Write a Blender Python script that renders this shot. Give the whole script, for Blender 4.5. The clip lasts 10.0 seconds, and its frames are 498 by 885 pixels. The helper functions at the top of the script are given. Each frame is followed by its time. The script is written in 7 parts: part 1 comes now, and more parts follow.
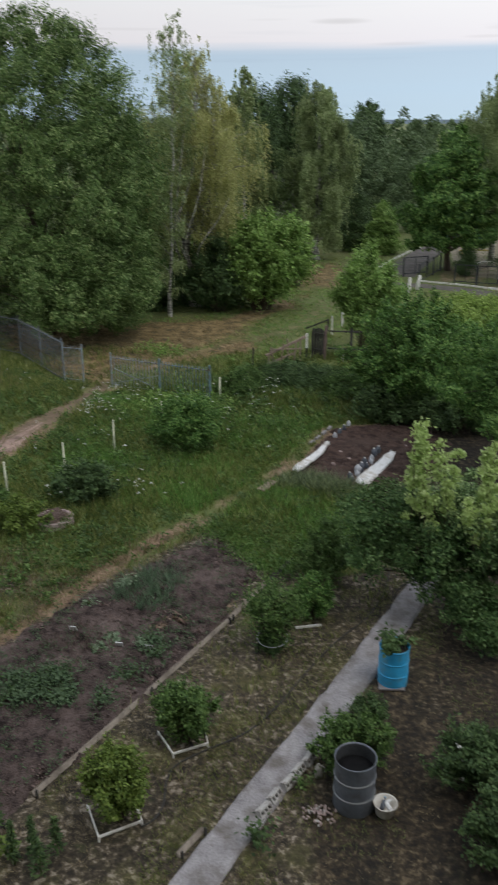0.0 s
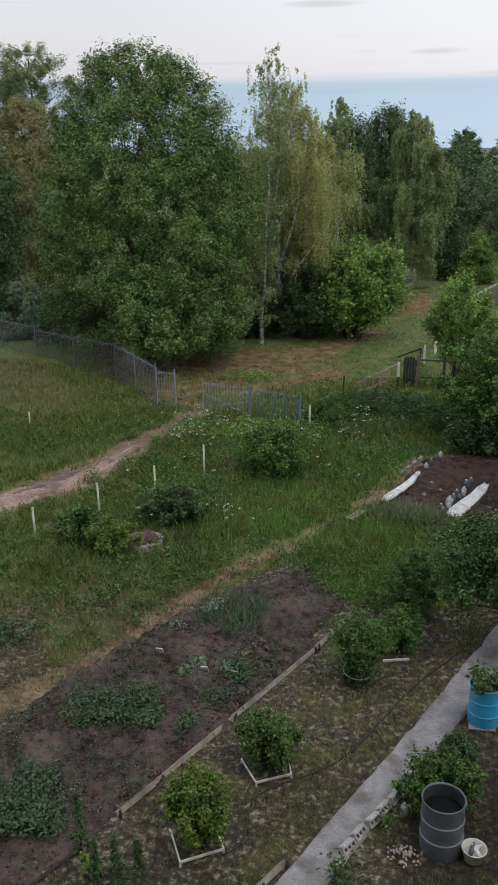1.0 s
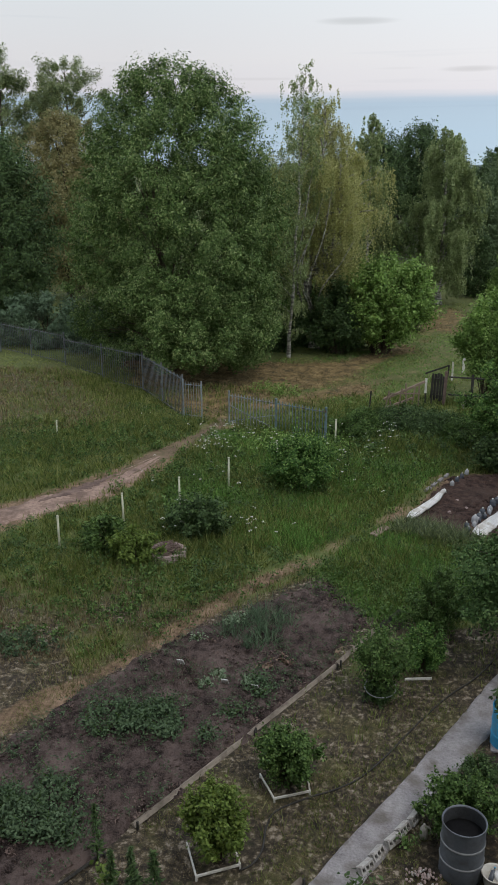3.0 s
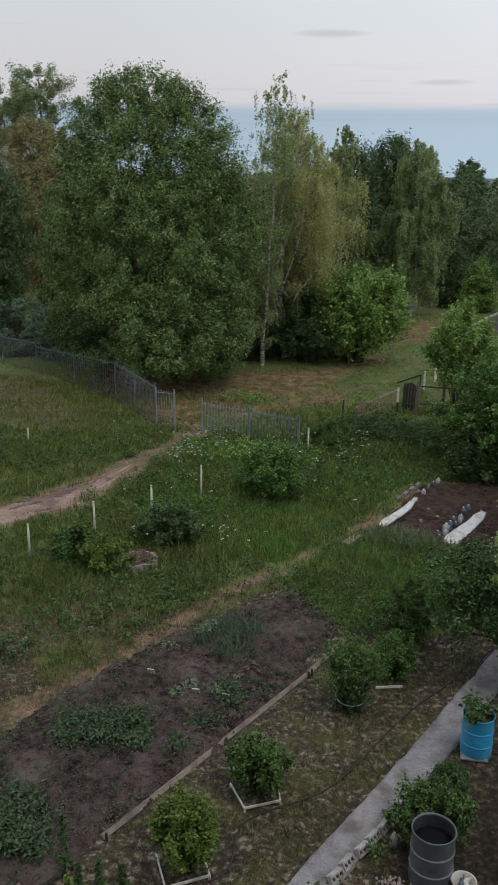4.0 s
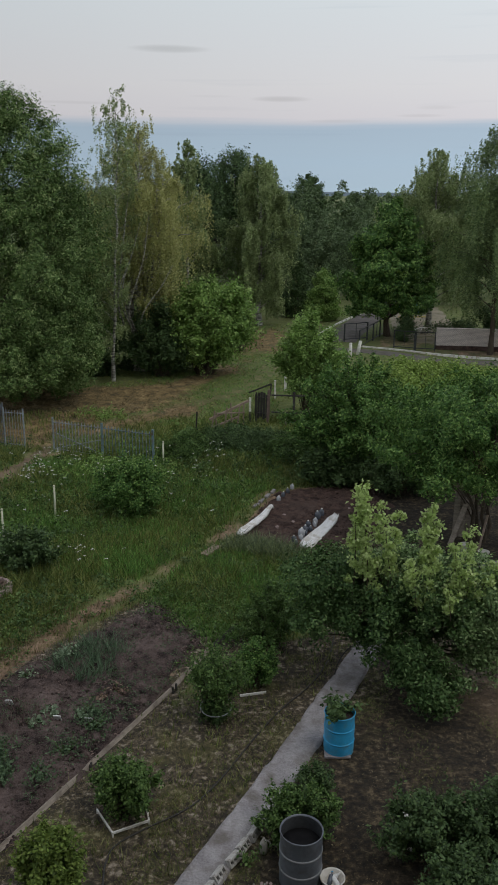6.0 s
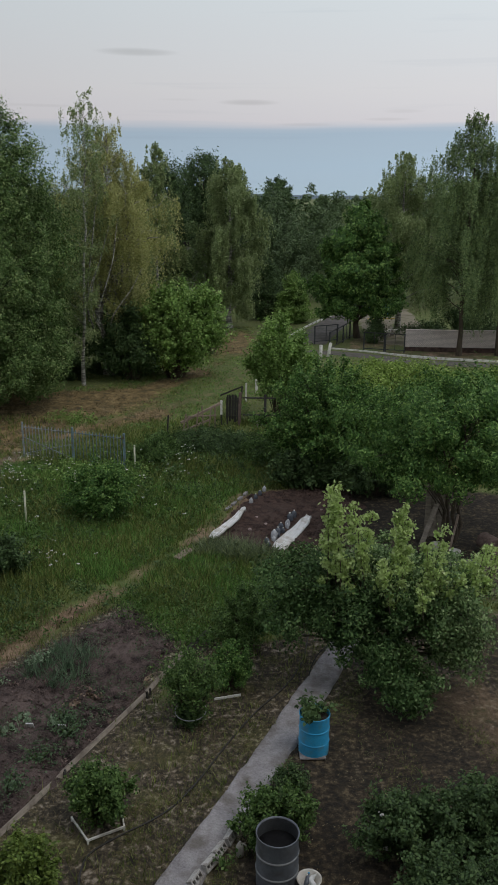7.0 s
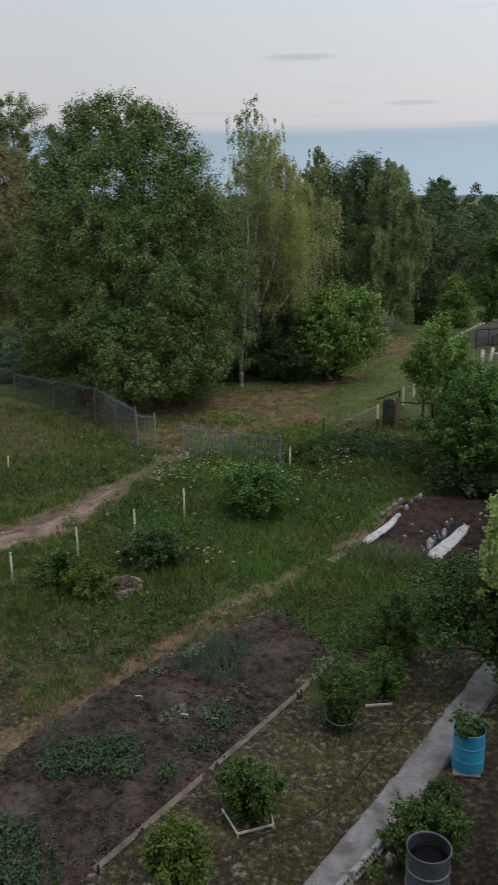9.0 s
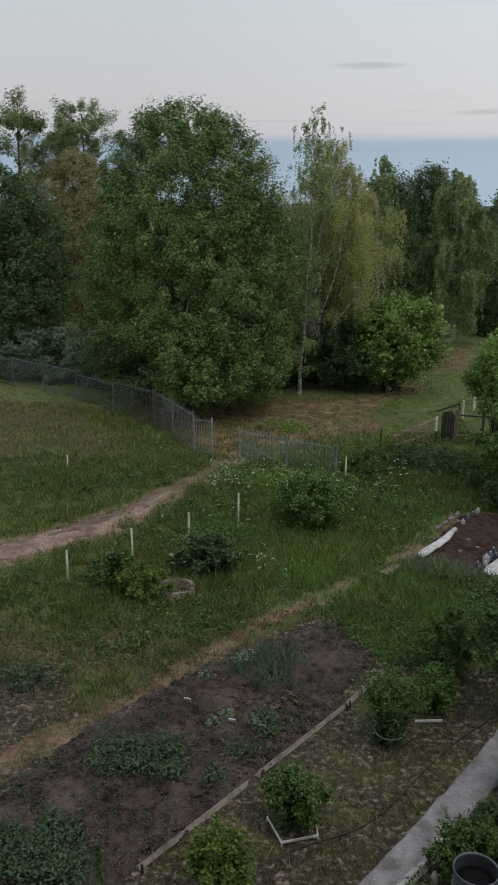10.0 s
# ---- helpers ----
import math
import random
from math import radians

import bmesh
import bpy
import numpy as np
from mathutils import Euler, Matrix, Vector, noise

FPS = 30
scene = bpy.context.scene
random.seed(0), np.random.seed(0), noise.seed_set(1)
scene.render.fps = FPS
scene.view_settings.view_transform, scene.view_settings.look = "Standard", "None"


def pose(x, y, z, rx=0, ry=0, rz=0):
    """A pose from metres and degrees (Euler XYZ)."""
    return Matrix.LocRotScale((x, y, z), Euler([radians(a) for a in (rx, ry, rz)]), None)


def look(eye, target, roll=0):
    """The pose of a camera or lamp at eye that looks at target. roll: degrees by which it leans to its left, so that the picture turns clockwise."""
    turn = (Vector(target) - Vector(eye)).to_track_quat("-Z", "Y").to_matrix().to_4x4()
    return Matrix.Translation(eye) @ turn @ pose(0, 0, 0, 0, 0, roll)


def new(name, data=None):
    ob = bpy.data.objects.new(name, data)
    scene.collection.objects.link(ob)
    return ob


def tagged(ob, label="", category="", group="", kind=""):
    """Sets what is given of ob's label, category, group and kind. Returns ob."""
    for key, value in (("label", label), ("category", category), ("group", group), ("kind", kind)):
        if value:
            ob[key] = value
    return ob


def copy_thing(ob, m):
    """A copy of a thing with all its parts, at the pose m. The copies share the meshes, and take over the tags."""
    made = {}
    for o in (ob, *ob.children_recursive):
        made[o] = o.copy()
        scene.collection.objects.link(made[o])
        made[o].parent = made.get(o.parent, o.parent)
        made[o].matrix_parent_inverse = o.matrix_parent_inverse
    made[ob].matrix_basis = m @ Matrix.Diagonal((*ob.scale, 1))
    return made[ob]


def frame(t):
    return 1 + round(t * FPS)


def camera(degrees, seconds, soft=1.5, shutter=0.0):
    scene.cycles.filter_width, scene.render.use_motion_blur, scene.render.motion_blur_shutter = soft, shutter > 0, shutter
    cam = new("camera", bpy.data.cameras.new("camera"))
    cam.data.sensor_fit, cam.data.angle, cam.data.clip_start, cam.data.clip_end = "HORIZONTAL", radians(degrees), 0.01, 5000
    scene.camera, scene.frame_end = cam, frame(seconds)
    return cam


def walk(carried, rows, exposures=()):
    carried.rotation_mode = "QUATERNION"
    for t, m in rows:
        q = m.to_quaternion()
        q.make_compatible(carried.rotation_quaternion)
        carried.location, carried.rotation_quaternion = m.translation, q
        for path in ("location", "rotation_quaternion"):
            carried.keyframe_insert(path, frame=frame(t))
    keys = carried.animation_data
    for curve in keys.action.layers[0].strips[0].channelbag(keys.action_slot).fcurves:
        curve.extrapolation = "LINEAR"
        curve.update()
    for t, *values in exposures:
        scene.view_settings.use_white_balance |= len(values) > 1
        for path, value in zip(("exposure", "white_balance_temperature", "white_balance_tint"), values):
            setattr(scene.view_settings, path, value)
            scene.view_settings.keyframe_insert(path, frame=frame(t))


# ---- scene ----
cam = camera(32.9, 10.0, soft=1.6, shutter=0.35)
# seconds, eye, target, roll: a phone held at an upstairs window
PATH = [
    (0, (0.203, 0.251, 8.924), (0.028, 2.111, 8.21), -0.3),
    (0.1, (0.192, 0.253, 8.925), (-0.024, 2.113, 8.225), -0.5),
    (0.2, (0.18, 0.255, 8.926), (-0.066, 2.115, 8.236), -0.65),
    (0.5, (0.157, 0.26, 8.927), (-0.16, 2.119, 8.261), -1.0),
    (1, (0.136, 0.243, 8.927), (-0.245, 2.095, 8.275), -1.0),
    (1.5, (0.108, 0.25, 8.914), (-0.321, 2.095, 8.274), -0.5),
    (2, (0.11, 0.239, 8.933), (-0.33, 2.084, 8.298), -0.5),
    (3.5, (0.123, 0.247, 8.918), (-0.309, 2.101, 8.305), 0.1),
    (4, (0.152, 0.256, 8.912), (-0.229, 2.124, 8.31), 0.5),
    (4.5, (0.182, 0.276, 8.9), (-0.137, 2.16, 8.312), 0.4),
    (5, (0.189, 0.27, 8.929), (-0.034, 2.169, 8.345), 0.5),
    (5.5, (0.226, 0.271, 8.936), (0.121, 2.182, 8.354), 0.9),
    (5.7, (0.268, 0.276, 8.929), (0.188, 2.189, 8.352), 0.7),
    (7, (0.269, 0.294, 8.904), (0.286, 2.213, 8.34), 0.4),
    (7.5, (0.268, 0.28, 8.92), (0.294, 2.2, 8.36), 0.2),
    (8, (0.244, 0.285, 8.903), (0.214, 2.206, 8.348), -0.1),
    (8.5, (0.18, 0.263, 8.92), (-0.013, 2.175, 8.365), -0.3),
    (9, (0.155, 0.263, 8.92), (-0.186, 2.154, 8.364), -0.9),
    (9.5, (0.091, 0.256, 8.911), (-0.361, 2.126, 8.362), -0.4),
    (9.8, (0.105, 0.244, 8.924), (-0.374, 2.11, 8.381), -0.1),
    (9.93, (0.11, 0.24, 8.93), (-0.367, 2.107, 8.389), 0.05),
    (10, (0.112, 0.238, 8.931), (-0.357, 2.106, 8.391), 0.1),
]
# the phone darkens its picture a little as more sky comes in
EXPOSURES = [(0.0, 0.35), (1.0, 0.37), (2.0, 0.36), (3.5, 0.2), (4.5, 0.04), (5.5, -0.06), (7.0, -0.13), (8.0, -0.12), (9.0, -0.02), (9.5, -0.02), (10.0, -0.06)]
walk(cam, [(t, look(eye, target, roll)) for t, eye, target, roll in PATH], EXPOSURES)

# ---- light ----
world = bpy.data.worlds.new("evening_sky")
scene.world = world
world.use_nodes = True
wn, wl = world.node_tree.nodes, world.node_tree.links
wn.clear()


def add_node(tree, kind, **values):
    n = tree.nodes.new(kind)
    for k, v in values.items():
        n.inputs[k].default_value = v
    return n


def ramp(tree, stops, fac=None):
    n = tree.nodes.new("ShaderNodeValToRGB")
    e = n.color_ramp.elements
    while len(e) < len(stops):
        e.new(0.5)
    for el, (p, c) in zip(e, stops):
        el.position = p
        el.color = (*c, 1)
    if fac is not None:
        tree.links.new(fac, n.inputs[0])
    return n


wt = world.node_tree
w_out = wn.new("ShaderNodeOutputWorld")
w_bg = wn.new("ShaderNodeBackground")
w_co = wn.new("ShaderNodeTexCoord")
w_sep = wn.new("ShaderNodeSeparateXYZ")
wl.new(w_co.outputs["Generated"], w_sep.inputs[0])
# thin streaks that break the edge of the bank of dusk haze
w_map = add_node(wt, "ShaderNodeMapping", Scale=(2.2, 2.2, 60.0))
wl.new(w_co.outputs["Generated"], w_map.inputs[0])
w_noise = add_node(wt, "ShaderNodeTexNoise", Scale=1.6, Detail=4.0, Roughness=0.5)
wl.new(w_map.outputs[0], w_noise.inputs["Vector"])
w_off = wn.new("ShaderNodeMath")
w_off.operation = "MULTIPLY_ADD"
w_off.inputs[1].default_value, w_off.inputs[2].default_value = 0.012, -0.006
wl.new(w_noise.outputs["Fac"], w_off.inputs[0])
w_el = wn.new("ShaderNodeMath")
w_el.operation = "ADD"
wl.new(w_sep.outputs["Z"], w_el.inputs[0])
wl.new(w_off.outputs[0], w_el.inputs[1])
w_ramp = ramp(wt, [(0.0, (0.38, 0.50, 0.60)), (0.03, (0.345, 0.475, 0.605)), (0.069, (0.325, 0.43, 0.56)), (0.0775, (0.58, 0.57, 0.63)),
                   (0.11, (0.615, 0.61, 0.65)), (0.2, (0.62, 0.665, 0.705)), (0.45, (0.62, 0.66, 0.71)), (1.0, (0.60, 0.65, 0.73))],
              w_el.outputs[0])
# faint grey wisps high up
w_wisp = ramp(wt, [(0.62, (1, 1, 1)), (0.70, (0.74, 0.77, 0.82))], w_noise.outputs["Fac"])
w_mul = wn.new("ShaderNodeMix")
w_mul.data_type, w_mul.blend_type = "RGBA", "MULTIPLY"
w_mul.inputs[0].default_value = 0.15
wl.new(w_ramp.outputs[0], w_mul.inputs[6])
wl.new(w_wisp.outputs[0], w_mul.inputs[7])
w_sky = wn.new("ShaderNodeTexSky")
w_sky.sky_type, w_sky.sun_disc = "NISHITA", False
w_sky.sun_elevation, w_sky.sun_rotation = radians(3), radians(200)
w_add = wn.new("ShaderNodeMix")
w_add.data_type, w_add.blend_type = "RGBA", "ADD"
w_add.inputs[0].default_value = 0.02
# single thin grey clouds: azimuth (x), height (z), half length and half thickness
w_cloud = None
for cx, cz, ca, cb, dark in ((-0.114, 0.1455, 0.046, 0.0045, 0.2), (0.0058, 0.0973, 0.036, 0.0036, 0.18), (0.068, 0.0748, 0.04, 0.0022, 0.1), (0.174, 0.0885, 0.026, 0.0026, 0.08), (0.158, 0.0803, 0.03, 0.002, 0.1),
                             (-0.22, 0.0905, 0.06, 0.002, 0.08), (-0.07, 0.0995, 0.03, 0.0016, 0.05)):
    terms = []
    for axis, c0, half in (("X", cx, ca), ("Z", cz, cb)):
        lin = wn.new("ShaderNodeMath")
        lin.operation = "MULTIPLY_ADD"
        lin.inputs[1].default_value, lin.inputs[2].default_value = 1 / half, -c0 / half
        wl.new(w_sep.outputs[axis], lin.inputs[0])
        sq = wn.new("ShaderNodeMath")
        sq.operation = "MULTIPLY"
        wl.new(lin.outputs[0], sq.inputs[0])
        wl.new(lin.outputs[0], sq.inputs[1])
        terms.append(sq)
    both = wn.new("ShaderNodeMath")
    both.operation = "ADD"
    wl.new(terms[0].outputs[0], both.inputs[0])
    wl.new(terms[1].outputs[0], both.inputs[1])
    ragged = wn.new("ShaderNodeMath")
    ragged.operation = "ADD"
    wl.new(both.outputs[0], ragged.inputs[0])
    wl.new(w_noise.outputs["Fac"], ragged.inputs[1])
    fade = add_node(wt, "ShaderNodeMapRange")
    fade.interpolation_type = "SMOOTHSTEP"
    for k, v in (("From Min", 0.3), ("From Max", 1.6), ("To Min", 1 - dark), ("To Max", 1.0)):
        fade.inputs[k].default_value = v
    wl.new(ragged.outputs[0], fade.inputs[0])
    if w_cloud is None:
        w_cloud = fade.outputs[0]
    else:
        prod = wn.new("ShaderNodeMath")
        prod.operation = "MULTIPLY"
        wl.new(w_cloud, prod.inputs[0])
        wl.new(fade.outputs[0], prod.inputs[1])
        w_cloud = prod.outputs[0]
# the evening sky is a little brighter towards the east side of the view
w_span = add_node(wt, "ShaderNodeMapRange")
w_span.inputs["From Min"].default_value, w_span.inputs["From Max"].default_value = -0.35, 0.25
wl.new(w_sep.outputs["X"], w_span.inputs[0])
w_lift = wn.new("ShaderNodeMath")
w_lift.operation = "MULTIPLY_ADD"
w_lift.inputs[1].default_value, w_lift.inputs[2].default_value = 0.22, 0.9
wl.new(w_span.outputs[0], w_lift.inputs[0])
w_tone = wn.new("ShaderNodeVectorMath")
w_tone.operation = "SCALE"
wl.new(w_mul.outputs[2], w_tone.inputs[0])
w_shade = wn.new("ShaderNodeMath")
w_shade.operation = "MULTIPLY"
wl.new(w_lift.outputs[0], w_shade.inputs[0])
wl.new(w_cloud, w_shade.inputs[1])
wl.new(w_shade.outputs[0], w_tone.inputs["Scale"])
wl.new(w_tone.outputs[0], w_add.inputs[6])
wl.new(w_sky.outputs[0], w_add.inputs[7])
wl.new(w_add.outputs[2], w_bg.inputs[0])
wl.new(w_bg.outputs[0], w_out.inputs[0])

# the glow of the sky after sunset, behind the viewer
sun = new("sun", bpy.data.lights.new("sun", "SUN"))
sun.data.energy, sun.data.angle, sun.data.color = 0.62, radians(30), (1.0, 0.93, 0.82)
sun.matrix_world = look((8, -5, 18), (0, 0, 0))

# ---- materials ----


def material(name):
    m = bpy.data.materials.new(name)
    m.use_nodes = True
    return m, m.node_tree, m.node_tree.nodes["Principled BSDF"]


def coords(tree, scale=(1, 1, 1)):
    c = tree.nodes.new("ShaderNodeTexCoord")
    mp = add_node(tree, "ShaderNodeMapping", Scale=scale)
    tree.links.new(c.outputs["Object"], mp.inputs[0])
    return mp.outputs[0]


def noise_tex(tree, vec, scale, detail=5.0, rough=0.6):
    n = add_node(tree, "ShaderNodeTexNoise", Scale=scale, Detail=detail, Roughness=rough)
    tree.links.new(vec, n.inputs["Vector"])
    return n.outputs["Fac"]


def mix(tree, fac, a, b, blend="MIX"):
    n = tree.nodes.new("ShaderNodeMix")
    n.data_type, n.blend_type = "RGBA", blend
    for sock, v in ((n.inputs[0], fac), (n.inputs[6], a), (n.inputs[7], b)):
        if isinstance(v, (int, float)):
            sock.default_value = v
        elif isinstance(v, tuple):
            sock.default_value = (*v, 1)
        else:
            tree.links.new(v, sock)
    return n.outputs[2]


def bump(tree, bsdf, height, strength, distance):
    b = add_node(tree, "ShaderNodeBump", Strength=strength, Distance=distance)
    tree.links.new(height, b.inputs["Height"])
    tree.links.new(b.outputs[0], bsdf.inputs["Normal"])


def surface(name, a, b, scale=4.0, rough=0.8, relief=0.01, metal=0.0, stretch=(1, 1, 1), stain=None, stain_scale=1.2, strength=0.6, spread_=0.18):
    """Two scales of variation between the colours a and b, stains of a third, and fine relief."""
    m, t, p = material(name)
    v = coords(t, stretch)
    n1 = noise_tex(t, v, scale)
    n2 = noise_tex(t, v, scale * 9, 3.0)
    f = mix(t, 0.4, n1, n2)
    c = ramp(t, [(0.5 - spread_, a), (0.5 + spread_, b)], f).outputs[0]
    if stain:
        s = ramp(t, [(0.48, (0, 0, 0)), (0.66, (1, 1, 1))], noise_tex(t, coords(t), stain_scale, 6.0)).outputs[0]
        c = mix(t, s, c, stain)
    t.links.new(c, p.inputs["Base Color"])
    p.inputs["Roughness"].default_value = rough
    p.inputs["Metallic"].default_value = metal
    p.inputs["Specular IOR Level"].default_value = 0.2 if rough > 0.8 else 0.5
    bump(t, p, n2, strength, relief)
    return m


def leaf_material(name, dark, light, tip=None, gloss=0.6, glow=0.2):
    """Foliage: each leaf has its own green, whole boughs vary, and light passes through."""
    m, t, p = material(name)
    g = t.nodes.new("ShaderNodeNewGeometry")
    c = ramp(t, [(0.0, tuple(0.62 * v for v in dark)), (0.6, light), (1.0, tuple(0.95 * v for v in (tip or light)))], g.outputs["Random Per Island"]).outputs[0]
    big = noise_tex(t, coords(t), 0.7, 3.0)
    c = mix(t, ramp(t, [(0.35, (0, 0, 0)), (0.7, (1, 1, 1))], big).outputs[0], c, mix(t, 0.5, c, tuple(0.6 * x for x in light)))
    t.links.new(c, p.inputs["Base Color"])
    p.inputs["Roughness"].default_value = gloss
    p.inputs["Specular IOR Level"].default_value = 0.27
    tr = t.nodes.new("ShaderNodeBsdfTranslucent")
    t.links.new(c, tr.inputs[0])
    mx = t.nodes.new("ShaderNodeMixShader")
    mx.inputs[0].default_value = glow
    t.links.new(p.outputs[0], mx.inputs[1])
    t.links.new(tr.outputs[0], mx.inputs[2])
    t.links.new(mx.outputs[0], t.nodes["Material Output"].inputs[0])
    return m


# Willow, plum and currant: the bright last colour paints highlights on a few leaves.
LEAF_WILLOW = leaf_material("willow_leaves", (0.049, 0.100, 0.025), (0.126, 0.218, 0.056), (0.38, 0.48, 0.2))
LEAF_BIRCH = leaf_material("birch_leaves", (0.31, 0.34, 0.115), (0.54, 0.555, 0.215), (0.7, 0.66, 0.34), glow=0.48)
LEAF_BIRCH_TALL = leaf_material("tall_birch_leaves", (0.103, 0.17, 0.065), (0.217, 0.31, 0.125), (0.36, 0.45, 0.2), glow=0.28)
LEAF_BIRCH_GREEN = leaf_material("green_birch_leaves", (0.17, 0.24, 0.095), (0.34, 0.43, 0.185), (0.5, 0.57, 0.29), glow=0.38)
LEAF_HAZEL = leaf_material("hazel_leaves", (0.116, 0.226, 0.051), (0.25, 0.41, 0.096), (0.48, 0.65, 0.23), glow=0.28)
LEAF_HEDGE = leaf_material("hedge_leaves", (0.16, 0.26, 0.055), (0.33, 0.47, 0.105), (0.48, 0.6, 0.19), glow=0.3)
LEAF_DARK = leaf_material("dark_leaves", (0.039, 0.077, 0.029), (0.089, 0.156, 0.054), (0.134, 0.203, 0.072))
LEAF_OLIVE = leaf_material("olive_leaves", (0.13, 0.18, 0.075), (0.265, 0.335, 0.15), (0.38, 0.42, 0.22), glow=0.3)
LEAF_BROWN = leaf_material("brownish_leaves", (0.17, 0.165, 0.07), (0.34, 0.315, 0.14), (0.44, 0.38, 0.2), glow=0.3)
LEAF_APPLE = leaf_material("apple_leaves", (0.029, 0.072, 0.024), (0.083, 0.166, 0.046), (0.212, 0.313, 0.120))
# Same apple leaves made paler: light on the crown put into their colour.
LEAF_APPLE_LIT = leaf_material("lit_apple_leaves", (0.085, 0.155, 0.055), (0.205, 0.32, 0.12), (0.46, 0.58, 0.29))
LEAF_SHOOT = leaf_material("apple_shoot_leaves", (0.4, 0.54, 0.17), (0.6, 0.755, 0.29), (0.76, 0.87, 0.46), glow=0.42)
LEAF_PLUM = leaf_material("plum_leaves", (0.032, 0.09, 0.02), (0.10, 0.22, 0.046), (0.33, 0.49, 0.14))
LEAF_BUSH = leaf_material("currant_leaves", (0.034, 0.082, 0.022), (0.097, 0.180, 0.041), (0.219, 0.325, 0.106))
LEAF_LIME = leaf_material("yellow_green_leaves", (0.074, 0.127, 0.024), (0.165, 0.246, 0.046), (0.253, 0.324, 0.084))
LEAF_GREY = leaf_material("grey_green_leaves", (0.076, 0.125, 0.076), (0.150, 0.235, 0.138), (0.211, 0.297, 0.184))
LEAF_GREEN_GREY = leaf_material("garlic_leaves", (0.08, 0.115, 0.055), (0.17, 0.22, 0.115), (0.27, 0.32, 0.19))
LEAF_POTATO = leaf_material("potato_leaves", (0.048, 0.088, 0.045), (0.104, 0.168, 0.082), (0.151, 0.220, 0.118))
LEAF_CABBAGE = leaf_material("cabbage_leaves", (0.181, 0.260, 0.149), (0.295, 0.389, 0.253))
LEAF_RED = leaf_material("red_lettuce_leaves", (0.121, 0.070, 0.054), (0.266, 0.179, 0.135), (0.346, 0.276, 0.201))
# Lighter, cooler green than near leaves: haze over the far woods, as colour.
LEAF_FAR = leaf_material("far_wood_leaves", (0.07, 0.115, 0.055), (0.13, 0.195, 0.085), (0.17, 0.235, 0.11))
GRASS = leaf_material("grass_blades", (0.062, 0.1, 0.023), (0.19, 0.245, 0.057), (0.4, 0.405, 0.16), 0.6)
GRASS_RICH = leaf_material("lush_grass_blades", (0.075, 0.178, 0.04), (0.185, 0.37, 0.08), (0.33, 0.52, 0.16), 0.6)
GRASS_PALE = leaf_material("pale_clearing_grass", (0.13, 0.18, 0.045), (0.25, 0.3, 0.085), (0.38, 0.36, 0.15), 0.7)
GRASS_DRY = leaf_material("dry_grass_blades", (0.13, 0.096, 0.052), (0.28, 0.218, 0.12), (0.42, 0.355, 0.23), 0.8, 0.15)
PETAL = leaf_material("white_petals", (0.6, 0.6, 0.55), (0.75, 0.75, 0.7))
BARK = surface("grey_brown_bark", (0.045, 0.035, 0.026), (0.13, 0.105, 0.08), 9, 0.9, 0.02, stretch=(1, 1, 0.25))


def birch_bark():
    m, t, p = material("white_birch_bark")
    v = coords(t, (1, 1, 4.5))
    band = ramp(t, [(0.45, (0.5, 0.48, 0.44)), (0.54, (0.05, 0.045, 0.04))], noise_tex(t, v, 2.2, 5.0, 0.65)).outputs[0]
    c = mix(t, 0.25, band, ramp(t, [(0.3, (0.3, 0.27, 0.23)), (0.7, (0.65, 0.63, 0.6))], noise_tex(t, v, 18)).outputs[0])
    t.links.new(c, p.inputs["Base Color"])
    p.inputs["Roughness"].default_value = 0.75
    return m


BIRCH_BARK = birch_bark()
WOOD = surface("weathered_board_wood", (0.204, 0.170, 0.140), (0.391, 0.340, 0.289), 5, 0.85, 0.006, stretch=(0.4, 0.4, 4), stain=(0.153, 0.128, 0.106), stain_scale=3, spread_=0.13)
WOOD_DARK = surface("dark_old_wood", (0.027, 0.026, 0.024), (0.085, 0.08, 0.074), 6, 0.9, 0.005, stretch=(3, 3, 0.5))
WOOD_PINK = surface("bare_pole_wood", (0.2, 0.15, 0.12), (0.36, 0.28, 0.23), 6, 0.85, 0.004)
POST_PAINT = surface("yellowed_post_paint", (0.525, 0.525, 0.390), (0.750, 0.750, 0.598), 8, 0.7, 0.003, stain=(0.312, 0.300, 0.221))
WHITE_PAINT = surface("worn_white_paint", (0.7, 0.69, 0.66), (0.84, 0.83, 0.80), 9, 0.6, 0.003, stain=(0.5, 0.46, 0.41), stain_scale=6)
WHITE_CLOTH = surface("white_garden_fleece", (0.62, 0.62, 0.62), (0.82, 0.82, 0.83), 5, 0.9, 0.012, stain=(0.5, 0.47, 0.43), stain_scale=4)
TEAL_METAL = surface("blue_green_fence_paint", (0.11, 0.18, 0.215), (0.19, 0.29, 0.33), 12, 0.5, 0.002, stain=(0.11, 0.08, 0.06), stain_scale=5)
GATE_METAL = surface("faded_grey_gate_paint", (0.2, 0.245, 0.275), (0.33, 0.375, 0.4), 12, 0.55, 0.002, stain=(0.12, 0.09, 0.075), stain_scale=5)
GREY_METAL_FENCE = surface("faded_grey_fence_paint", (0.095, 0.112, 0.128), (0.18, 0.205, 0.222), 12, 0.55, 0.002, stain=(0.072, 0.056, 0.046), stain_scale=5)
DARK_METAL = surface("dark_iron_paint", (0.02, 0.022, 0.025), (0.05, 0.055, 0.06), 10, 0.5, 0.002)
BLUE_PLASTIC = surface("blue_barrel_plastic", (0.025, 0.31, 0.60), (0.05, 0.42, 0.74), 5, 0.42, 0.002, stain=(0.085, 0.31, 0.48), stain_scale=7)
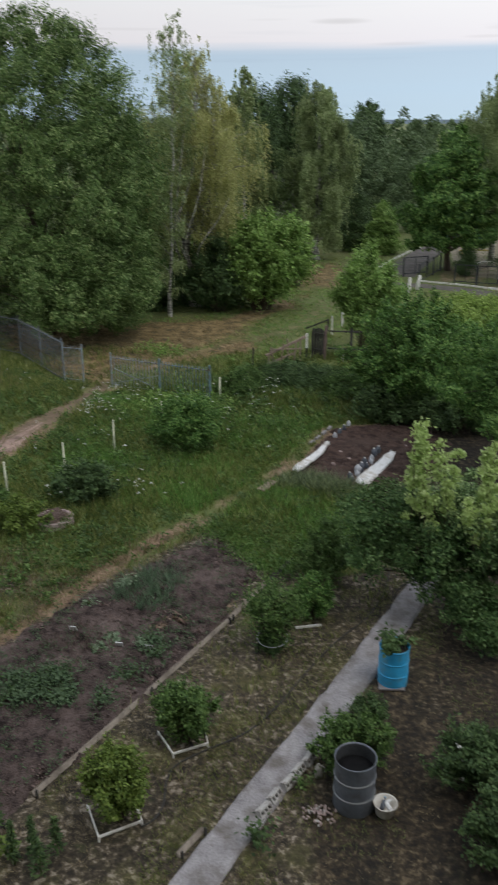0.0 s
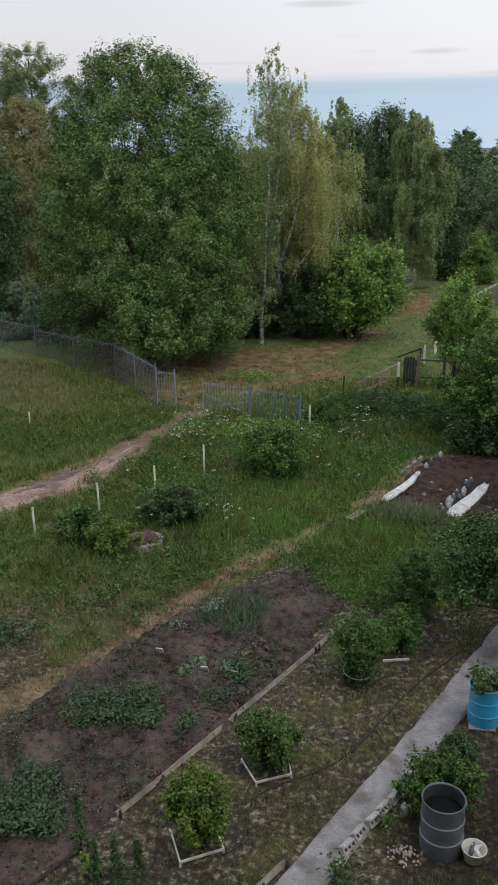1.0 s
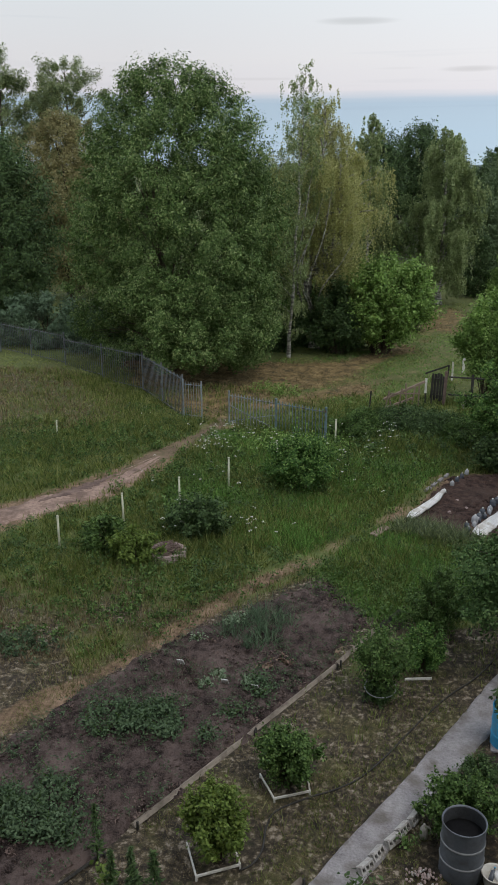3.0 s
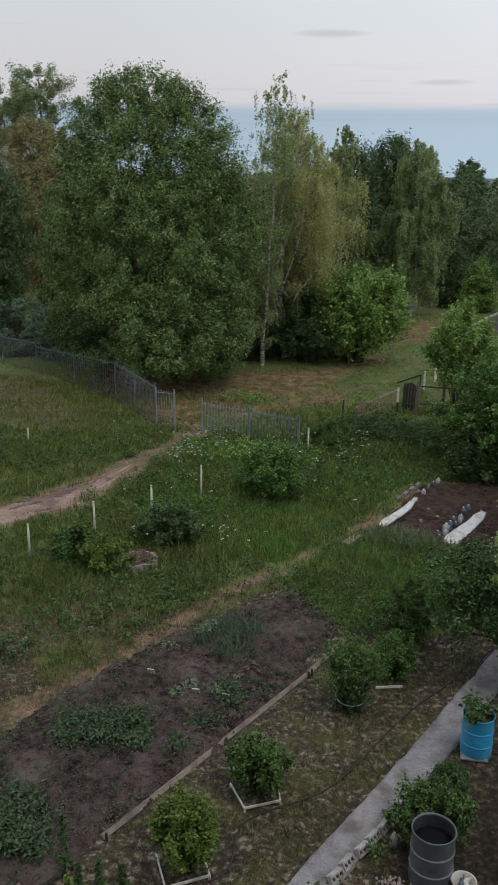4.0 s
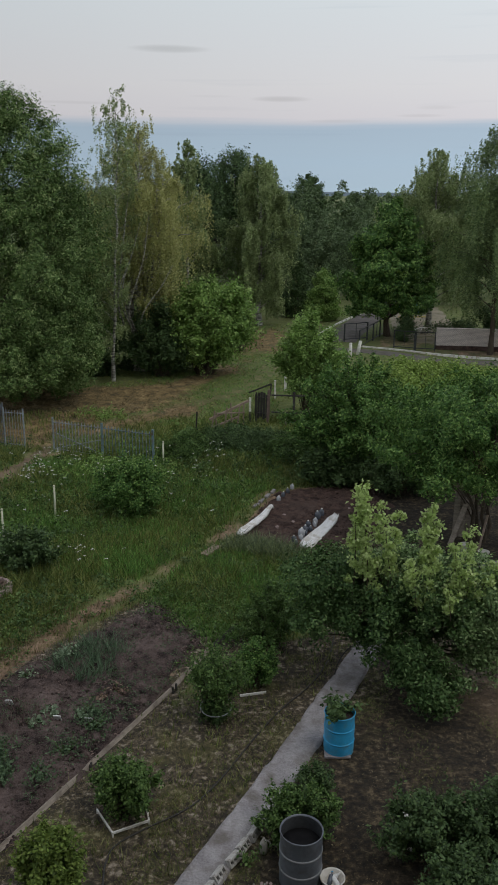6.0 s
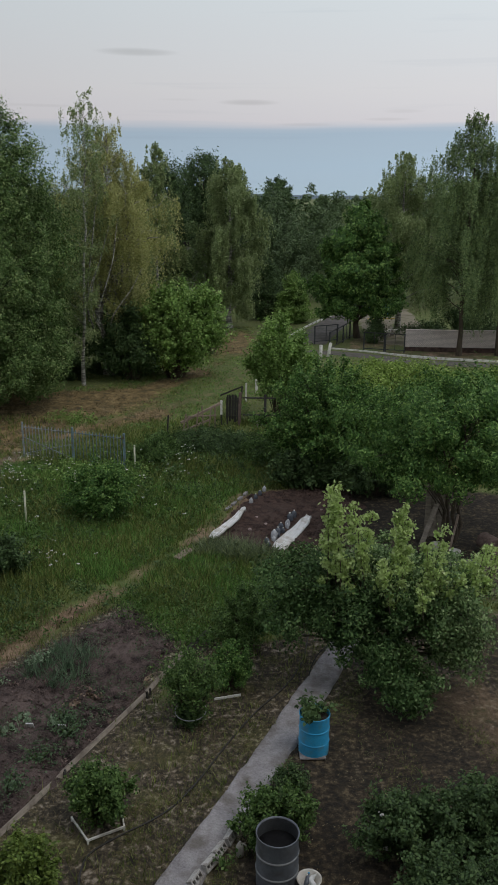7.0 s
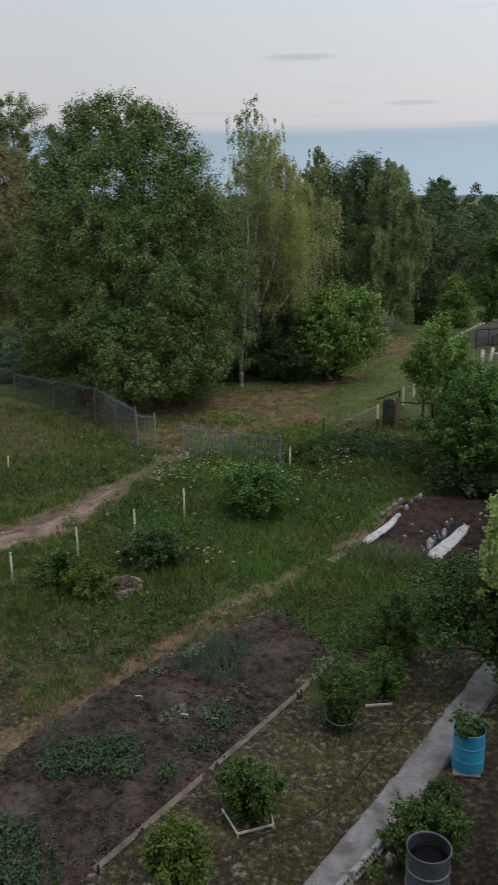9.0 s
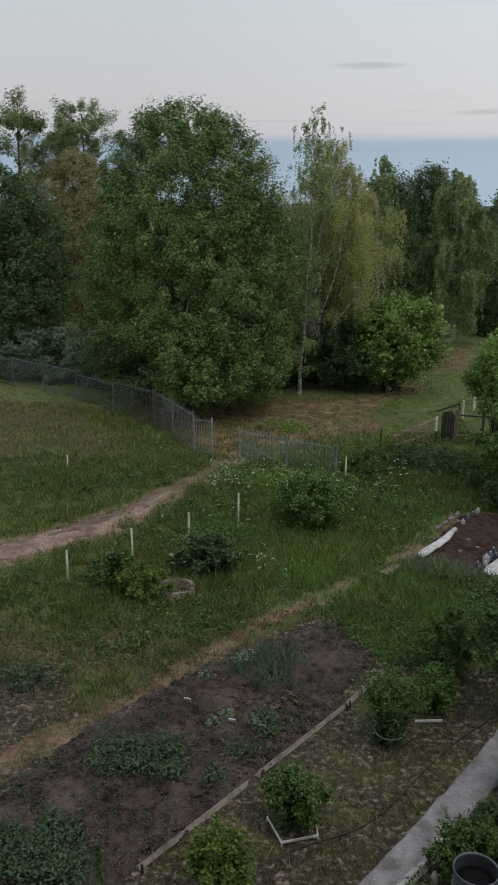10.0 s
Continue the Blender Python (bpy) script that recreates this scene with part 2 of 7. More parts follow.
GREY_STEEL = surface("grey_painted_drum_steel", (0.104, 0.119, 0.145), (0.163, 0.18, 0.21), 6, 0.45, 0.003, metal=0.15, stain=(0.094, 0.098, 0.112), stain_scale=5)
STEEL_RIB = surface("worn_rib_steel", (0.2, 0.21, 0.225), (0.32, 0.33, 0.345), 12, 0.45, 0.002, metal=0.2)
# Drum inside: a wall darker than the shell, and a near-black fill.
LINING = surface("dark_drum_wall", (0.03, 0.032, 0.035), (0.07, 0.073, 0.078), 6, 0.9, 0.003)
DRUM_INSIDE = surface("dark_drum_inside", (0.004, 0.004, 0.005), (0.012, 0.012, 0.013), 8, 0.95, 0.004)
ENAMEL = surface("chipped_white_enamel", (0.55, 0.52, 0.47), (0.7, 0.68, 0.64), 9, 0.35, 0.002, stain=(0.35, 0.3, 0.24), stain_scale=6)
DIRTY_PLASTIC = surface("dirty_jug_plastic", (0.24, 0.23, 0.21), (0.38, 0.37, 0.34), 9, 0.5, 0.002, stain=(0.15, 0.13, 0.1), stain_scale=8)
CONCRETE = surface("worn_path_concrete", (0.2, 0.187, 0.195), (0.41, 0.39, 0.4), 3.0, 0.9, 0.02, stain=(0.17, 0.152, 0.142), stain_scale=2.2, strength=1.0, spread_=0.17)
ASPHALT = surface("old_grey_asphalt", (0.105, 0.094, 0.088), (0.185, 0.168, 0.158), 1.5, 0.9, 0.01, stain=(0.10, 0.09, 0.08))
BRICK_PALE = surface("pale_hollow_brick", (0.38, 0.365, 0.35), (0.58, 0.565, 0.55), 10, 0.9, 0.004, stain=(0.2, 0.17, 0.15), stain_scale=9)
HOLE_SHADE = surface("brick_hole_shade", (0.02, 0.018, 0.016), (0.05, 0.045, 0.04), 10, 0.95, 0.002)
SOIL = surface("grey_brown_garden_soil", (0.023, 0.0165, 0.0158), (0.143, 0.106, 0.097), 4.5, 0.95, 0.05, stain=(0.187, 0.14, 0.128), stain_scale=1.0, strength=1.0, spread_=0.10)
SOIL_RED = surface("reddish_brown_bed_soil", (0.028, 0.018, 0.016), (0.13, 0.084, 0.07), 4.5, 0.95, 0.05, stain=(0.10, 0.07, 0.06), strength=1.0, spread_=0.11)
TRACK = surface("pinkish_sandy_track", (0.2, 0.138, 0.11), (0.41, 0.293, 0.243), 1.5, 0.95, 0.02, stain=(0.14, 0.10, 0.085), stain_scale=1.1, spread_=0.1, strength=0.9)
TRACK_DAMP = surface("damp_track_earth", (0.115, 0.08, 0.07), (0.2, 0.142, 0.122), 1.6, 0.95, 0.02, stain=(0.25, 0.18, 0.155), stain_scale=2.2, spread_=0.12, strength=0.9)
TRACK_BROWN = surface("brown_trodden_track", (0.105, 0.08, 0.055), (0.27, 0.192, 0.135), 1.8, 0.95, 0.02, stain=(0.09, 0.095, 0.04), stain_scale=1.6, strength=0.9)
STONE = surface("mixed_pink_stone", (0.25, 0.17, 0.16), (0.5, 0.42, 0.4), 7, 0.85, 0.01)
RUBBER = surface("black_hose_rubber", (0.02, 0.018, 0.017), (0.05, 0.046, 0.042), 10, 0.7, 0.001)
BOTTLE = surface("smoky_bottle_plastic", (0.05, 0.06, 0.075), (0.13, 0.14, 0.17), 10, 0.25, 0.002)
CLOUDY = surface("cloudy_bottle_plastic", (0.3, 0.31, 0.34), (0.48, 0.49, 0.52), 10, 0.3, 0.002)
# Blue-grey for a wooded ridge: distance haze is put into the base colour.
HILL = surface("haze_blue_woodland", (0.09, 0.13, 0.17), (0.13, 0.17, 0.21), 0.02, 1.0, 0.1)
TWIG = surface("dry_twigs", (0.10, 0.07, 0.06), (0.26, 0.19, 0.17), 12, 0.9, 0.004)
BLUE_BOARD = surface("faded_blue_boards", (0.06, 0.2, 0.36), (0.12, 0.3, 0.46), 5, 0.7, 0.003)
YELLOW = surface("yellow_painted_metal", (0.4, 0.32, 0.06), (0.52, 0.42, 0.1), 5, 0.6, 0.003)
YARD = surface("pale_trodden_yard", (0.2, 0.175, 0.13), (0.30, 0.26, 0.2), 0.8, 0.95, 0.02, stain=(0.13, 0.14, 0.07))


def tuple_green(t, c):
    """The same pattern, tinted towards olive green."""
    return mix(t, 1.0, c, (0.8, 0.95, 0.45), "MULTIPLY")


def ground_material():
    m, t, p = material("meadow_and_earth")
    v = coords(t)
    a = t.nodes.new("ShaderNodeAttribute")
    a.attribute_name = "cover"
    sep = t.nodes.new("ShaderNodeSeparateColor")
    t.links.new(a.outputs["Color"], sep.inputs[0])
    fine = noise_tex(t, v, 9, 6.0, 0.7)
    mid = noise_tex(t, v, 1.7, 5.0)
    wide = noise_tex(t, v, 0.25, 4.0)
    green = ramp(t, [(0.3, (0.063, 0.092, 0.024)), (0.55, (0.130, 0.164, 0.045)), (0.75, (0.210, 0.210, 0.084))], mix(t, 0.5, fine, mid)).outputs[0]
    green = mix(t, ramp(t, [(0.4, (0, 0, 0)), (0.65, (1, 1, 1))], wide).outputs[0], green, mix(t, 0.5, green, (0.10, 0.095, 0.035)))
    tuft = noise_tex(t, v, 8.5, 8.0, 0.72)
    straw = ramp(t, [(0.42, (0.02, 0.016, 0.011)), (0.49, (0.05, 0.039, 0.025)), (0.54, (0.102, 0.08, 0.052)), (0.60, (0.32, 0.272, 0.218))], mix(t, 0.2, tuft, mid)).outputs[0]
    olive = mix(t, 0.45, (0.135, 0.13, 0.04), tuple_green(t, straw))
    straw = mix(t, ramp(t, [(0.5, (0, 0, 0)), (0.66, (0.7, 0.7, 0.7))], noise_tex(t, v, 1.1, 6.0, 0.7)).outputs[0], straw, olive)
    earth = ramp(t, [(0.40, (0.084, 0.055, 0.035)), (0.5, (0.185, 0.122, 0.076)), (0.6, (0.311, 0.214, 0.143))], mix(t, 0.5, fine, mid)).outputs[0]
    heath = ramp(t, [(0.4, (0.06, 0.05, 0.026)), (0.46, (0.11, 0.078, 0.031)), (0.53, (0.22, 0.153, 0.064)), (0.63, (0.38, 0.285, 0.145))], mix(t, 0.5, tuft, mid)).outputs[0]

    def blend(under, sock, over):
        ad = t.nodes.new("ShaderNodeMath")
        ad.operation = "MULTIPLY_ADD"
        ad.inputs[1].default_value = 0.9
        t.links.new(mix(t, 0.5, fine, mid), ad.inputs[0])
        t.links.new(sock, ad.inputs[2])
        f = ramp(t, [(0.78, (0, 0, 0)), (1.0, (1, 1, 1))], ad.outputs[0]).outputs[0]
        return mix(t, f, under, over)

    c = blend(green, sep.outputs["Blue"], heath)
    c = blend(c, sep.outputs["Red"], straw)
    c = blend(c, sep.outputs["Green"], earth)
    # Dark soil colour that also carries the shade under the fruit trees.
    shaded_soil = ramp(t, [(0.40, (0.008, 0.006, 0.004)), (0.48, (0.021, 0.015, 0.0085)), (0.545, (0.05, 0.036, 0.02)), (0.61, (0.13, 0.098, 0.058))], mix(t, 0.25, tuft, mid)).outputs[0]
    c = blend(c, a.outputs["Alpha"], shaded_soil)
    t.links.new(c, p.inputs["Base Color"])
    p.inputs["Roughness"].default_value = 0.95
    bump(t, p, fine, 0.7, 0.05)
    return m


GROUND = ground_material()

# ---- mesh helpers ----
RNG = np.random.default_rng(11)


def array_mesh(name, v, f):
    """A mesh from an array of points and an array of faces of equal size."""
    v, f = np.asarray(v, np.float32), np.asarray(f, np.int32)
    me = bpy.data.meshes.new(name)
    me.vertices.add(len(v))
    me.vertices.foreach_set("co", v.ravel())
    me.loops.add(f.size)
    me.loops.foreach_set("vertex_index", f.ravel())
    me.polygons.add(len(f))
    me.polygons.foreach_set("loop_start", np.arange(0, f.size, f.shape[1], dtype=np.int32))
    me.update(calc_edges=True)
    return me


def smooth(me):
    me.polygons.foreach_set("use_smooth", np.ones(len(me.polygons), bool))
    return me


def part(name, mesh, mat, parent=None, label=""):
    """One mesh object under a thing or part; takes a bmesh or a mesh."""
    if isinstance(mesh, bmesh.types.BMesh):
        me = bpy.data.meshes.new(name)
        mesh.to_mesh(me)
        mesh.free()
        mesh = me
    ob = new(name, mesh)
    mesh.materials.clear()
    mesh.materials.append(mat)
    ob.parent = parent
    return tagged(ob, label)


def thing(name, x, y, z, label, category, group="", turn=0, kind=""):
    ob = new(name)
    ob.empty_display_size = 0.1
    ob.matrix_basis = pose(x, y, z, 0, 0, turn)
    return tagged(ob, label, category, group, kind)


def merged(meshes):
    """Arrays of (points, quads) joined into one pair."""
    vs, fs, n = [], [], 0
    for v, f in meshes:
        vs.append(v)
        fs.append(f + n)
        n += len(v)
    return np.concatenate(vs), np.concatenate(fs)


def tube(points, radii, sides=6):
    """A tapered tube along a line of points, as arrays."""
    p = np.asarray(points, float)
    r = np.broadcast_to(np.asarray(radii, float), (len(p),))
    d = np.gradient(p, axis=0)
    d /= np.linalg.norm(d, axis=1, keepdims=True) + 1e-9
    ref = np.where(np.abs(d[:, 2:3]) < 0.9, [[0, 0, 1.0]], [[1.0, 0, 0]])
    u = np.cross(d, ref)
    u /= np.linalg.norm(u, axis=1, keepdims=True) + 1e-9
    w = np.cross(d, u)
    a = np.linspace(0, 2 * np.pi, sides, endpoint=False)
    v = p[:, None] + r[:, None, None] * (np.cos(a)[None, :, None] * u[:, None] + np.sin(a)[None, :, None] * w[:, None])
    i, j = np.meshgrid(np.arange(len(p) - 1), np.arange(sides), indexing="ij")
    k = (j + 1) % sides
    f = np.stack([i * sides + j, i * sides + k, (i + 1) * sides + k, (i + 1) * sides + j], -1).reshape(-1, 4)
    return v.reshape(-1, 3), f


def unit(a):
    return a / (np.linalg.norm(a, axis=-1, keepdims=True) + 1e-9)


def leaf_arrays(c, facing, size, aspect=0.55, hang=0.0, wild=0.9, along=None, tri=False):
    """Leaves at the points c: folded rhombs, or plain triangles for small far ones, turned about the way they face."""
    n = len(c)
    nor = unit(facing + wild * RNG.normal(size=(n, 3)))
    d = RNG.normal(size=(n, 3)) if along is None else along + 0.35 * RNG.normal(size=(n, 3))
    d[:, 2] -= hang
    d = unit(d - nor * np.sum(d * nor, 1, keepdims=True))
    s = np.cross(d, nor)
    ln = size * RNG.uniform(0.6, 1.35, (n, 1))
    w = ln * aspect * 0.5
    if tri:
        v = np.stack([c - d * ln * 0.45 + s * w, c - d * ln * 0.45 - s * w, c + d * ln * 0.55], 1)
        return v.reshape(-1, 3), np.arange(3 * n).reshape(-1, 3)
    up = nor * ln * 0.10
    v = np.stack([c - d * ln * 0.5, c - d * ln * 0.05 + s * w + up, c + d * ln * 0.5, c - d * ln * 0.05 - s * w + up], 1)
    return v.reshape(-1, 3), np.arange(4 * n).reshape(-1, 4)


def box(sx, sy, sz, bevel=0.0, at=(0, 0, 0), turn=None):
    bm = bmesh.new()
    bmesh.ops.create_cube(bm, size=1)
    bmesh.ops.scale(bm, vec=(sx, sy, sz), verts=bm.verts)
    if bevel:
        bmesh.ops.bevel(bm, geom=bm.edges[:], offset=bevel, segments=2, affect="EDGES", profile=0.6)
    if turn is not None:
        bmesh.ops.transform(bm, matrix=turn, verts=bm.verts)
    bmesh.ops.translate(bm, vec=at, verts=bm.verts)
    return bm


def lathe(profile, sides=32):
    """A turned body from (radius, height) pairs."""
    a = np.linspace(0, 2 * np.pi, sides, endpoint=False)
    v = np.array([[r * np.cos(t), r * np.sin(t), z] for r, z in profile for t in a])
    i, j = np.meshgrid(np.arange(len(profile) - 1), np.arange(sides), indexing="ij")
    k = (j + 1) % sides
    f = np.stack([i * sides + j, i * sides + k, (i + 1) * sides + k, (i + 1) * sides + j], -1).reshape(-1, 4)
    return smooth(array_mesh("turned", v, f))


def tube_mesh(points, radii, sides=8):
    v, f = tube(points, radii, sides)
    bm = bmesh.new()
    me = array_mesh("tube", v, f)
    bm.from_mesh(me)
    bmesh.ops.holes_fill(bm, edges=[e for e in bm.edges if e.is_boundary], sides=0)
    bm.to_mesh(me)
    bm.free()
    return smooth(me)


def spline(points, n):
    """A smooth line through a few points."""
    p = np.asarray(points, float)
    t = np.linspace(0, len(p) - 1, n)
    i = np.clip(t.astype(int), 0, len(p) - 2)
    u = (t - i)[:, None]
    q = np.concatenate([2 * p[:1] - p[1:2], p, 2 * p[-1:] - p[-2:-1]])
    a, b, c, d = q[i], q[i + 1], q[i + 2], q[i + 3]
    return 0.5 * (2 * b + (c - a) * u + (2 * a - 5 * b + 4 * c - d) * u ** 2 + (3 * b - a - 3 * c + d) * u ** 3)


# ---- the plan ----
BED = [(-1.05, 15.85), (-2.3, 17.4), (-2.95, 16.6), (-4.75, 14.3), (-5.75, 12.4), (-6.5, 10.5), (-7.4, 8.0), (-7.6, 6.6), (-4.9, 6.6), (-4.3, 8.1), (-3.75, 9.25), (-1.5, 13.95)]
BED_FAR = [(1.2, 25.3), (0.35, 24.7), (-0.75, 21.0), (0.3, 20.15), (1.3, 19.95), (3.2, 20.6), (4.0, 24.0), (3.6, 25.6)]
TRACK_LINE = [(-13.9, 16.4), (-12.4, 17.9), (-11.1, 19.1), (-9.5, 21.7), (-8.55, 24.7), (-7.85, 27.3), (-7.75, 28.6)]
STRIP_LINE = [(-8.0, 8.5), (-6.7, 11.0), (-5.5, 13.2), (-4.45, 15.4), (-2.85, 18.1), (-1.6, 20.3), (-0.75, 22.2), (0.2, 24.6)]
PATH_LINE = [(-1.9, 6.6), (-0.6, 9.4), (0.13, 10.9), (1.0, 12.75), (2.12, 15.2), (2.85, 16.9)]
DRY_LAWN = [(-3.7, 9.0), (-1.5, 13.8), (-0.5, 16.0), (0.8, 16.4), (2.6, 17.2), (9, 17.5), (9, 6), (-5.0, 6.2)]
HEATH = [(-14.0, 33.6), (-10.5, 30.9), (-8.2, 29.3), (-7.2, 29.8), (-6.6, 33.0), (-5.0, 36.6), (-3.0, 39.2), (-0.9, 43.0), (-0.6, 47.0), (-1.6, 46.0), (-2.6, 43.0), (-5.6, 39.8), (-9.0, 38.6), (-15, 37.5)]
MEADOW_DRY = [(-13.5, 31.5), (-11.3, 28.5), (-15.0, 26.0), (-21, 27.5), (-26, 34), (-22, 36.5), (-17.5, 34.5)]
CLEARING = [(-9.0, 29.8), (-6.5, 30.0), (-3.0, 32.6), (-0.8, 35.0), (0.6, 40.0), (2.0, 57.0), (-0.5, 57.0), (-1.2, 46.0), (-2.2, 43.0), (-5.0, 40.0), (-9.0, 38.0)]
SHADY_PLOT = [(1.2, 12.0), (2.6, 15.8), (4.5, 17.0), (9, 17.5), (9, 5), (-0.3, 5), (0.35, 9.8)]
YARD_AREA = [(8.2, 53.0), (10.3, 51.5), (13.0, 58.0), (14.0, 70.0), (9.0, 68.0)]


def seg_distance(x, y, a, b):
    ax, ay, bx, by = a[0], a[1], b[0], b[1]
    t = np.clip(((x - ax) * (bx - ax) + (y - ay) * (by - ay)) / ((bx - ax) ** 2 + (by - ay) ** 2), 0, 1)
    return np.hypot(x - ax - t * (bx - ax), y - ay - t * (by - ay))


def line_distance(x, y, line):
    d = np.full(np.shape(x), 1e9)
    for a, b in zip(line, line[1:]):
        d = np.minimum(d, seg_distance(x, y, a, b))
    return d


def inside(x, y, poly):
    """Metres inside a polygon; negative outside."""
    d = line_distance(x, y, poly + poly[:1])
    hit = np.zeros(np.shape(x), bool)
    for (ax, ay), (bx, by) in zip(poly, poly[1:] + poly[:1]):
        if ay != by:
            hit ^= ((ay > y) != (by > y)) & (x < (bx - ax) * (y - ay) / (by - ay) + ax)
    return np.where(hit, d, -d)


def step(v, lo, hi):
    t = np.clip((v - lo) / (hi - lo), 0, 1)
    return t * t * (3 - 2 * t)


def waves(x, y, scale, seed):
    """Cheap smooth noise, about -1 to 1."""
    r = np.random.default_rng(seed)
    out = 0
    for k in range(7):
        a, ph, s = r.uniform(0, 2 * np.pi), r.uniform(0, 2 * np.pi), scale * r.uniform(0.6, 2.2)
        out = out + np.sin((x * np.cos(a) + y * np.sin(a)) * s + ph)
    return out / 3.5


def cover(x, y):
    """How far straw, bare earth, heath and shade-darkened soil cover the ground: four arrays from 0 to 1."""
    w = 0.35 * waves(x, y, 1.3, 3)
    dry = step(inside(x, y, DRY_LAWN) + w, -0.35, 0.35) * 0.62
    dry = np.maximum(dry, step(0.9 - line_distance(x, y, STRIP_LINE) + w, -0.2, 0.5) * step(17.5 - y, 0, 2) * 0.5)
    dry = np.maximum(dry, step(1.6 - np.hypot(x + 7.6, y - 12.4) + w, -0.6, 0.6) * 0.75)
    dry = np.maximum(dry, step(inside(x, y, MEADOW_DRY) + 2 * w, -1.2, 1.5) * 0.45)
    dry = np.maximum(dry, step(2.6 - np.hypot((x - 6.0) * 0.7, y - 20.2) + w, -0.6, 0.8) * 0.7)
    dry = np.maximum(dry, step(2.0 - np.hypot((x + 6.8) * 0.8, y - 14.6) + 2.5 * w, -1.0, 1.2) * 0.5)
    dry = np.maximum(dry, step(0.45 - np.abs(inside(x, y, BED)), 0, 0.3) * 0.62)
    earth = step(0.25 - line_distance(x, y, STRIP_LINE) + 0.5 * w, -0.2, 0.16) * (0.6 - 0.3 * step(12.3 - y, 0, 2.0) - 0.18 * step(y, 16.3, 18.5) + 0.14 * waves(x, y, 2.5, 6))
    earth = np.maximum(earth, step(inside(x, y, BED) - 0.1, -0.1, 0.1) * 0.5)
    earth = np.maximum(earth, step(0.95 - 0.35 * step(y, 20, 28) - line_distance(x, y, TRACK_LINE) + 0.6 * w, -0.4, 0.3) * (0.55 - 0.14 * step(y, 23, 26)))
    earth = np.maximum(earth, step(inside(x, y, BED_FAR), -0.4, 0.2) * 0.7)
    earth = np.maximum(earth, step(1.7 - np.hypot((x - 4.0) * 0.7, y - 13.0) + w, -0.5, 0.8) * 0.45)
    earth = np.maximum(earth, step(0.9 - line_distance(x, y, [(-7.7, 29.2), (-6.0, 32.6), (-4.6, 34.2), (-2.9, 35.8), (-1.2, 38.5), (0.1, 42.5), (0.6, 48), (1.4, 57)]) + 0.8 * w, -0.5, 0.7) * 0.36)
    earth = np.maximum(earth, step(inside(x, y, [(6.0, 50.2), (9.5, 47.9), (22, 44.5), (22, 56), (8.0, 57)]) + w, -0.3, 0.5) * (0.42 + 0.1 * waves(x, y, 1.2, 9)))
    heath = step(inside(x, y, HEATH) + 1.8 * w, -0.7, 0.9) * (0.68 + 0.12 * waves(x, y, 0.9, 8))
    heath = np.maximum(heath, step(inside(x, y, [(-8.2, 29.5), (-6.0, 29.6), (-3.8, 31.6), (-3.0, 33.8), (-2.5, 37.2), (-1.8, 40.8), (-0.8, 45.0), (-2.6, 43.0), (-5.6, 39.8), (-9.0, 37.0)]) + 2.0 * w, -1.0, 1.5) * (0.55 + 0.17 * waves(0.6 * x + 0.6 * y, 2.2 * (x - y), 0.8, 12)))
    heath = np.maximum(heath, step(2.2 - np.hypot(x + 0.5, (y - 52.6) * 0.4) + w, -0.8, 0.8) * 0.55)
    heath = np.maximum(heath, step(inside(x, y, CLEARING) + w, -0.6, 0.8) * (0.12 + 0.16 * waves(x, y, 0.6, 5)))
    # Dark soil with painted shade: the plot by the apple, then beneath the plum.
    shaded_soil = step(inside(x, y, SHADY_PLOT) + w, -0.5, 0.4) * (0.66 + 0.2 * waves(x, y, 1.3, 10) - 0.16 * step(1.8 - np.hypot((x - 4.3) * 0.65, y - 13.1) + w, -0.6, 0.9))
    shaded_soil = np.maximum(shaded_soil, step(2.9 - np.hypot((x - 6.2) * 0.62, y - 22.8) + w, -0.6, 0.6) * 0.7)
    return dry, earth, heath, shaded_soil


def ground_z(x, y):
    z = 0.02 * waves(x, y, 0.9, 5)
    z = z + 0.22 * step(-11.5 - x, -0.5, 6) * step(y, 20, 27) * (1 + 0.4 * waves(x, y, 0.35, 6))
    return z + 0.05 * waves(x, y, 0.5, 8) * step(y, 18, 24)


def spread(lo, hi, fine, far):
    """Even steps from lo to hi, then growing steps out to far on both sides."""
    mid = list(np.arange(lo, hi + fine / 2, fine))
    out, g, a = [], fine, hi
    while a < far:
        g *= 1.22
        a += g
        out.append(a)
    low, g, a = [], fine, lo
    while a > -far:
        g *= 1.22
        a -= g
        low.append(a)
    return np.array(low[::-1] + mid + out)


def build_ground():
    gx, gy = np.meshgrid(spread(-26, 18, 0.16, 3500), spread(5, 60, 0.2, 3500))
    n, m = gx.shape
    v = np.stack([gx, gy, ground_z(gx, gy)], -1).reshape(-1, 3)
    i, j = np.meshgrid(np.arange(n - 1), np.arange(m - 1), indexing="ij")
    f = np.stack([i * m + j, i * m + j + 1, (i + 1) * m + j + 1, (i + 1) * m + j], -1).reshape(-1, 4)
    me = smooth(array_mesh("ground", v, f))
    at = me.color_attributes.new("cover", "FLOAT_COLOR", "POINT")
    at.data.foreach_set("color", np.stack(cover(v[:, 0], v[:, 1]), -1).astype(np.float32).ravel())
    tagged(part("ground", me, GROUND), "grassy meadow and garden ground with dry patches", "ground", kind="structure")


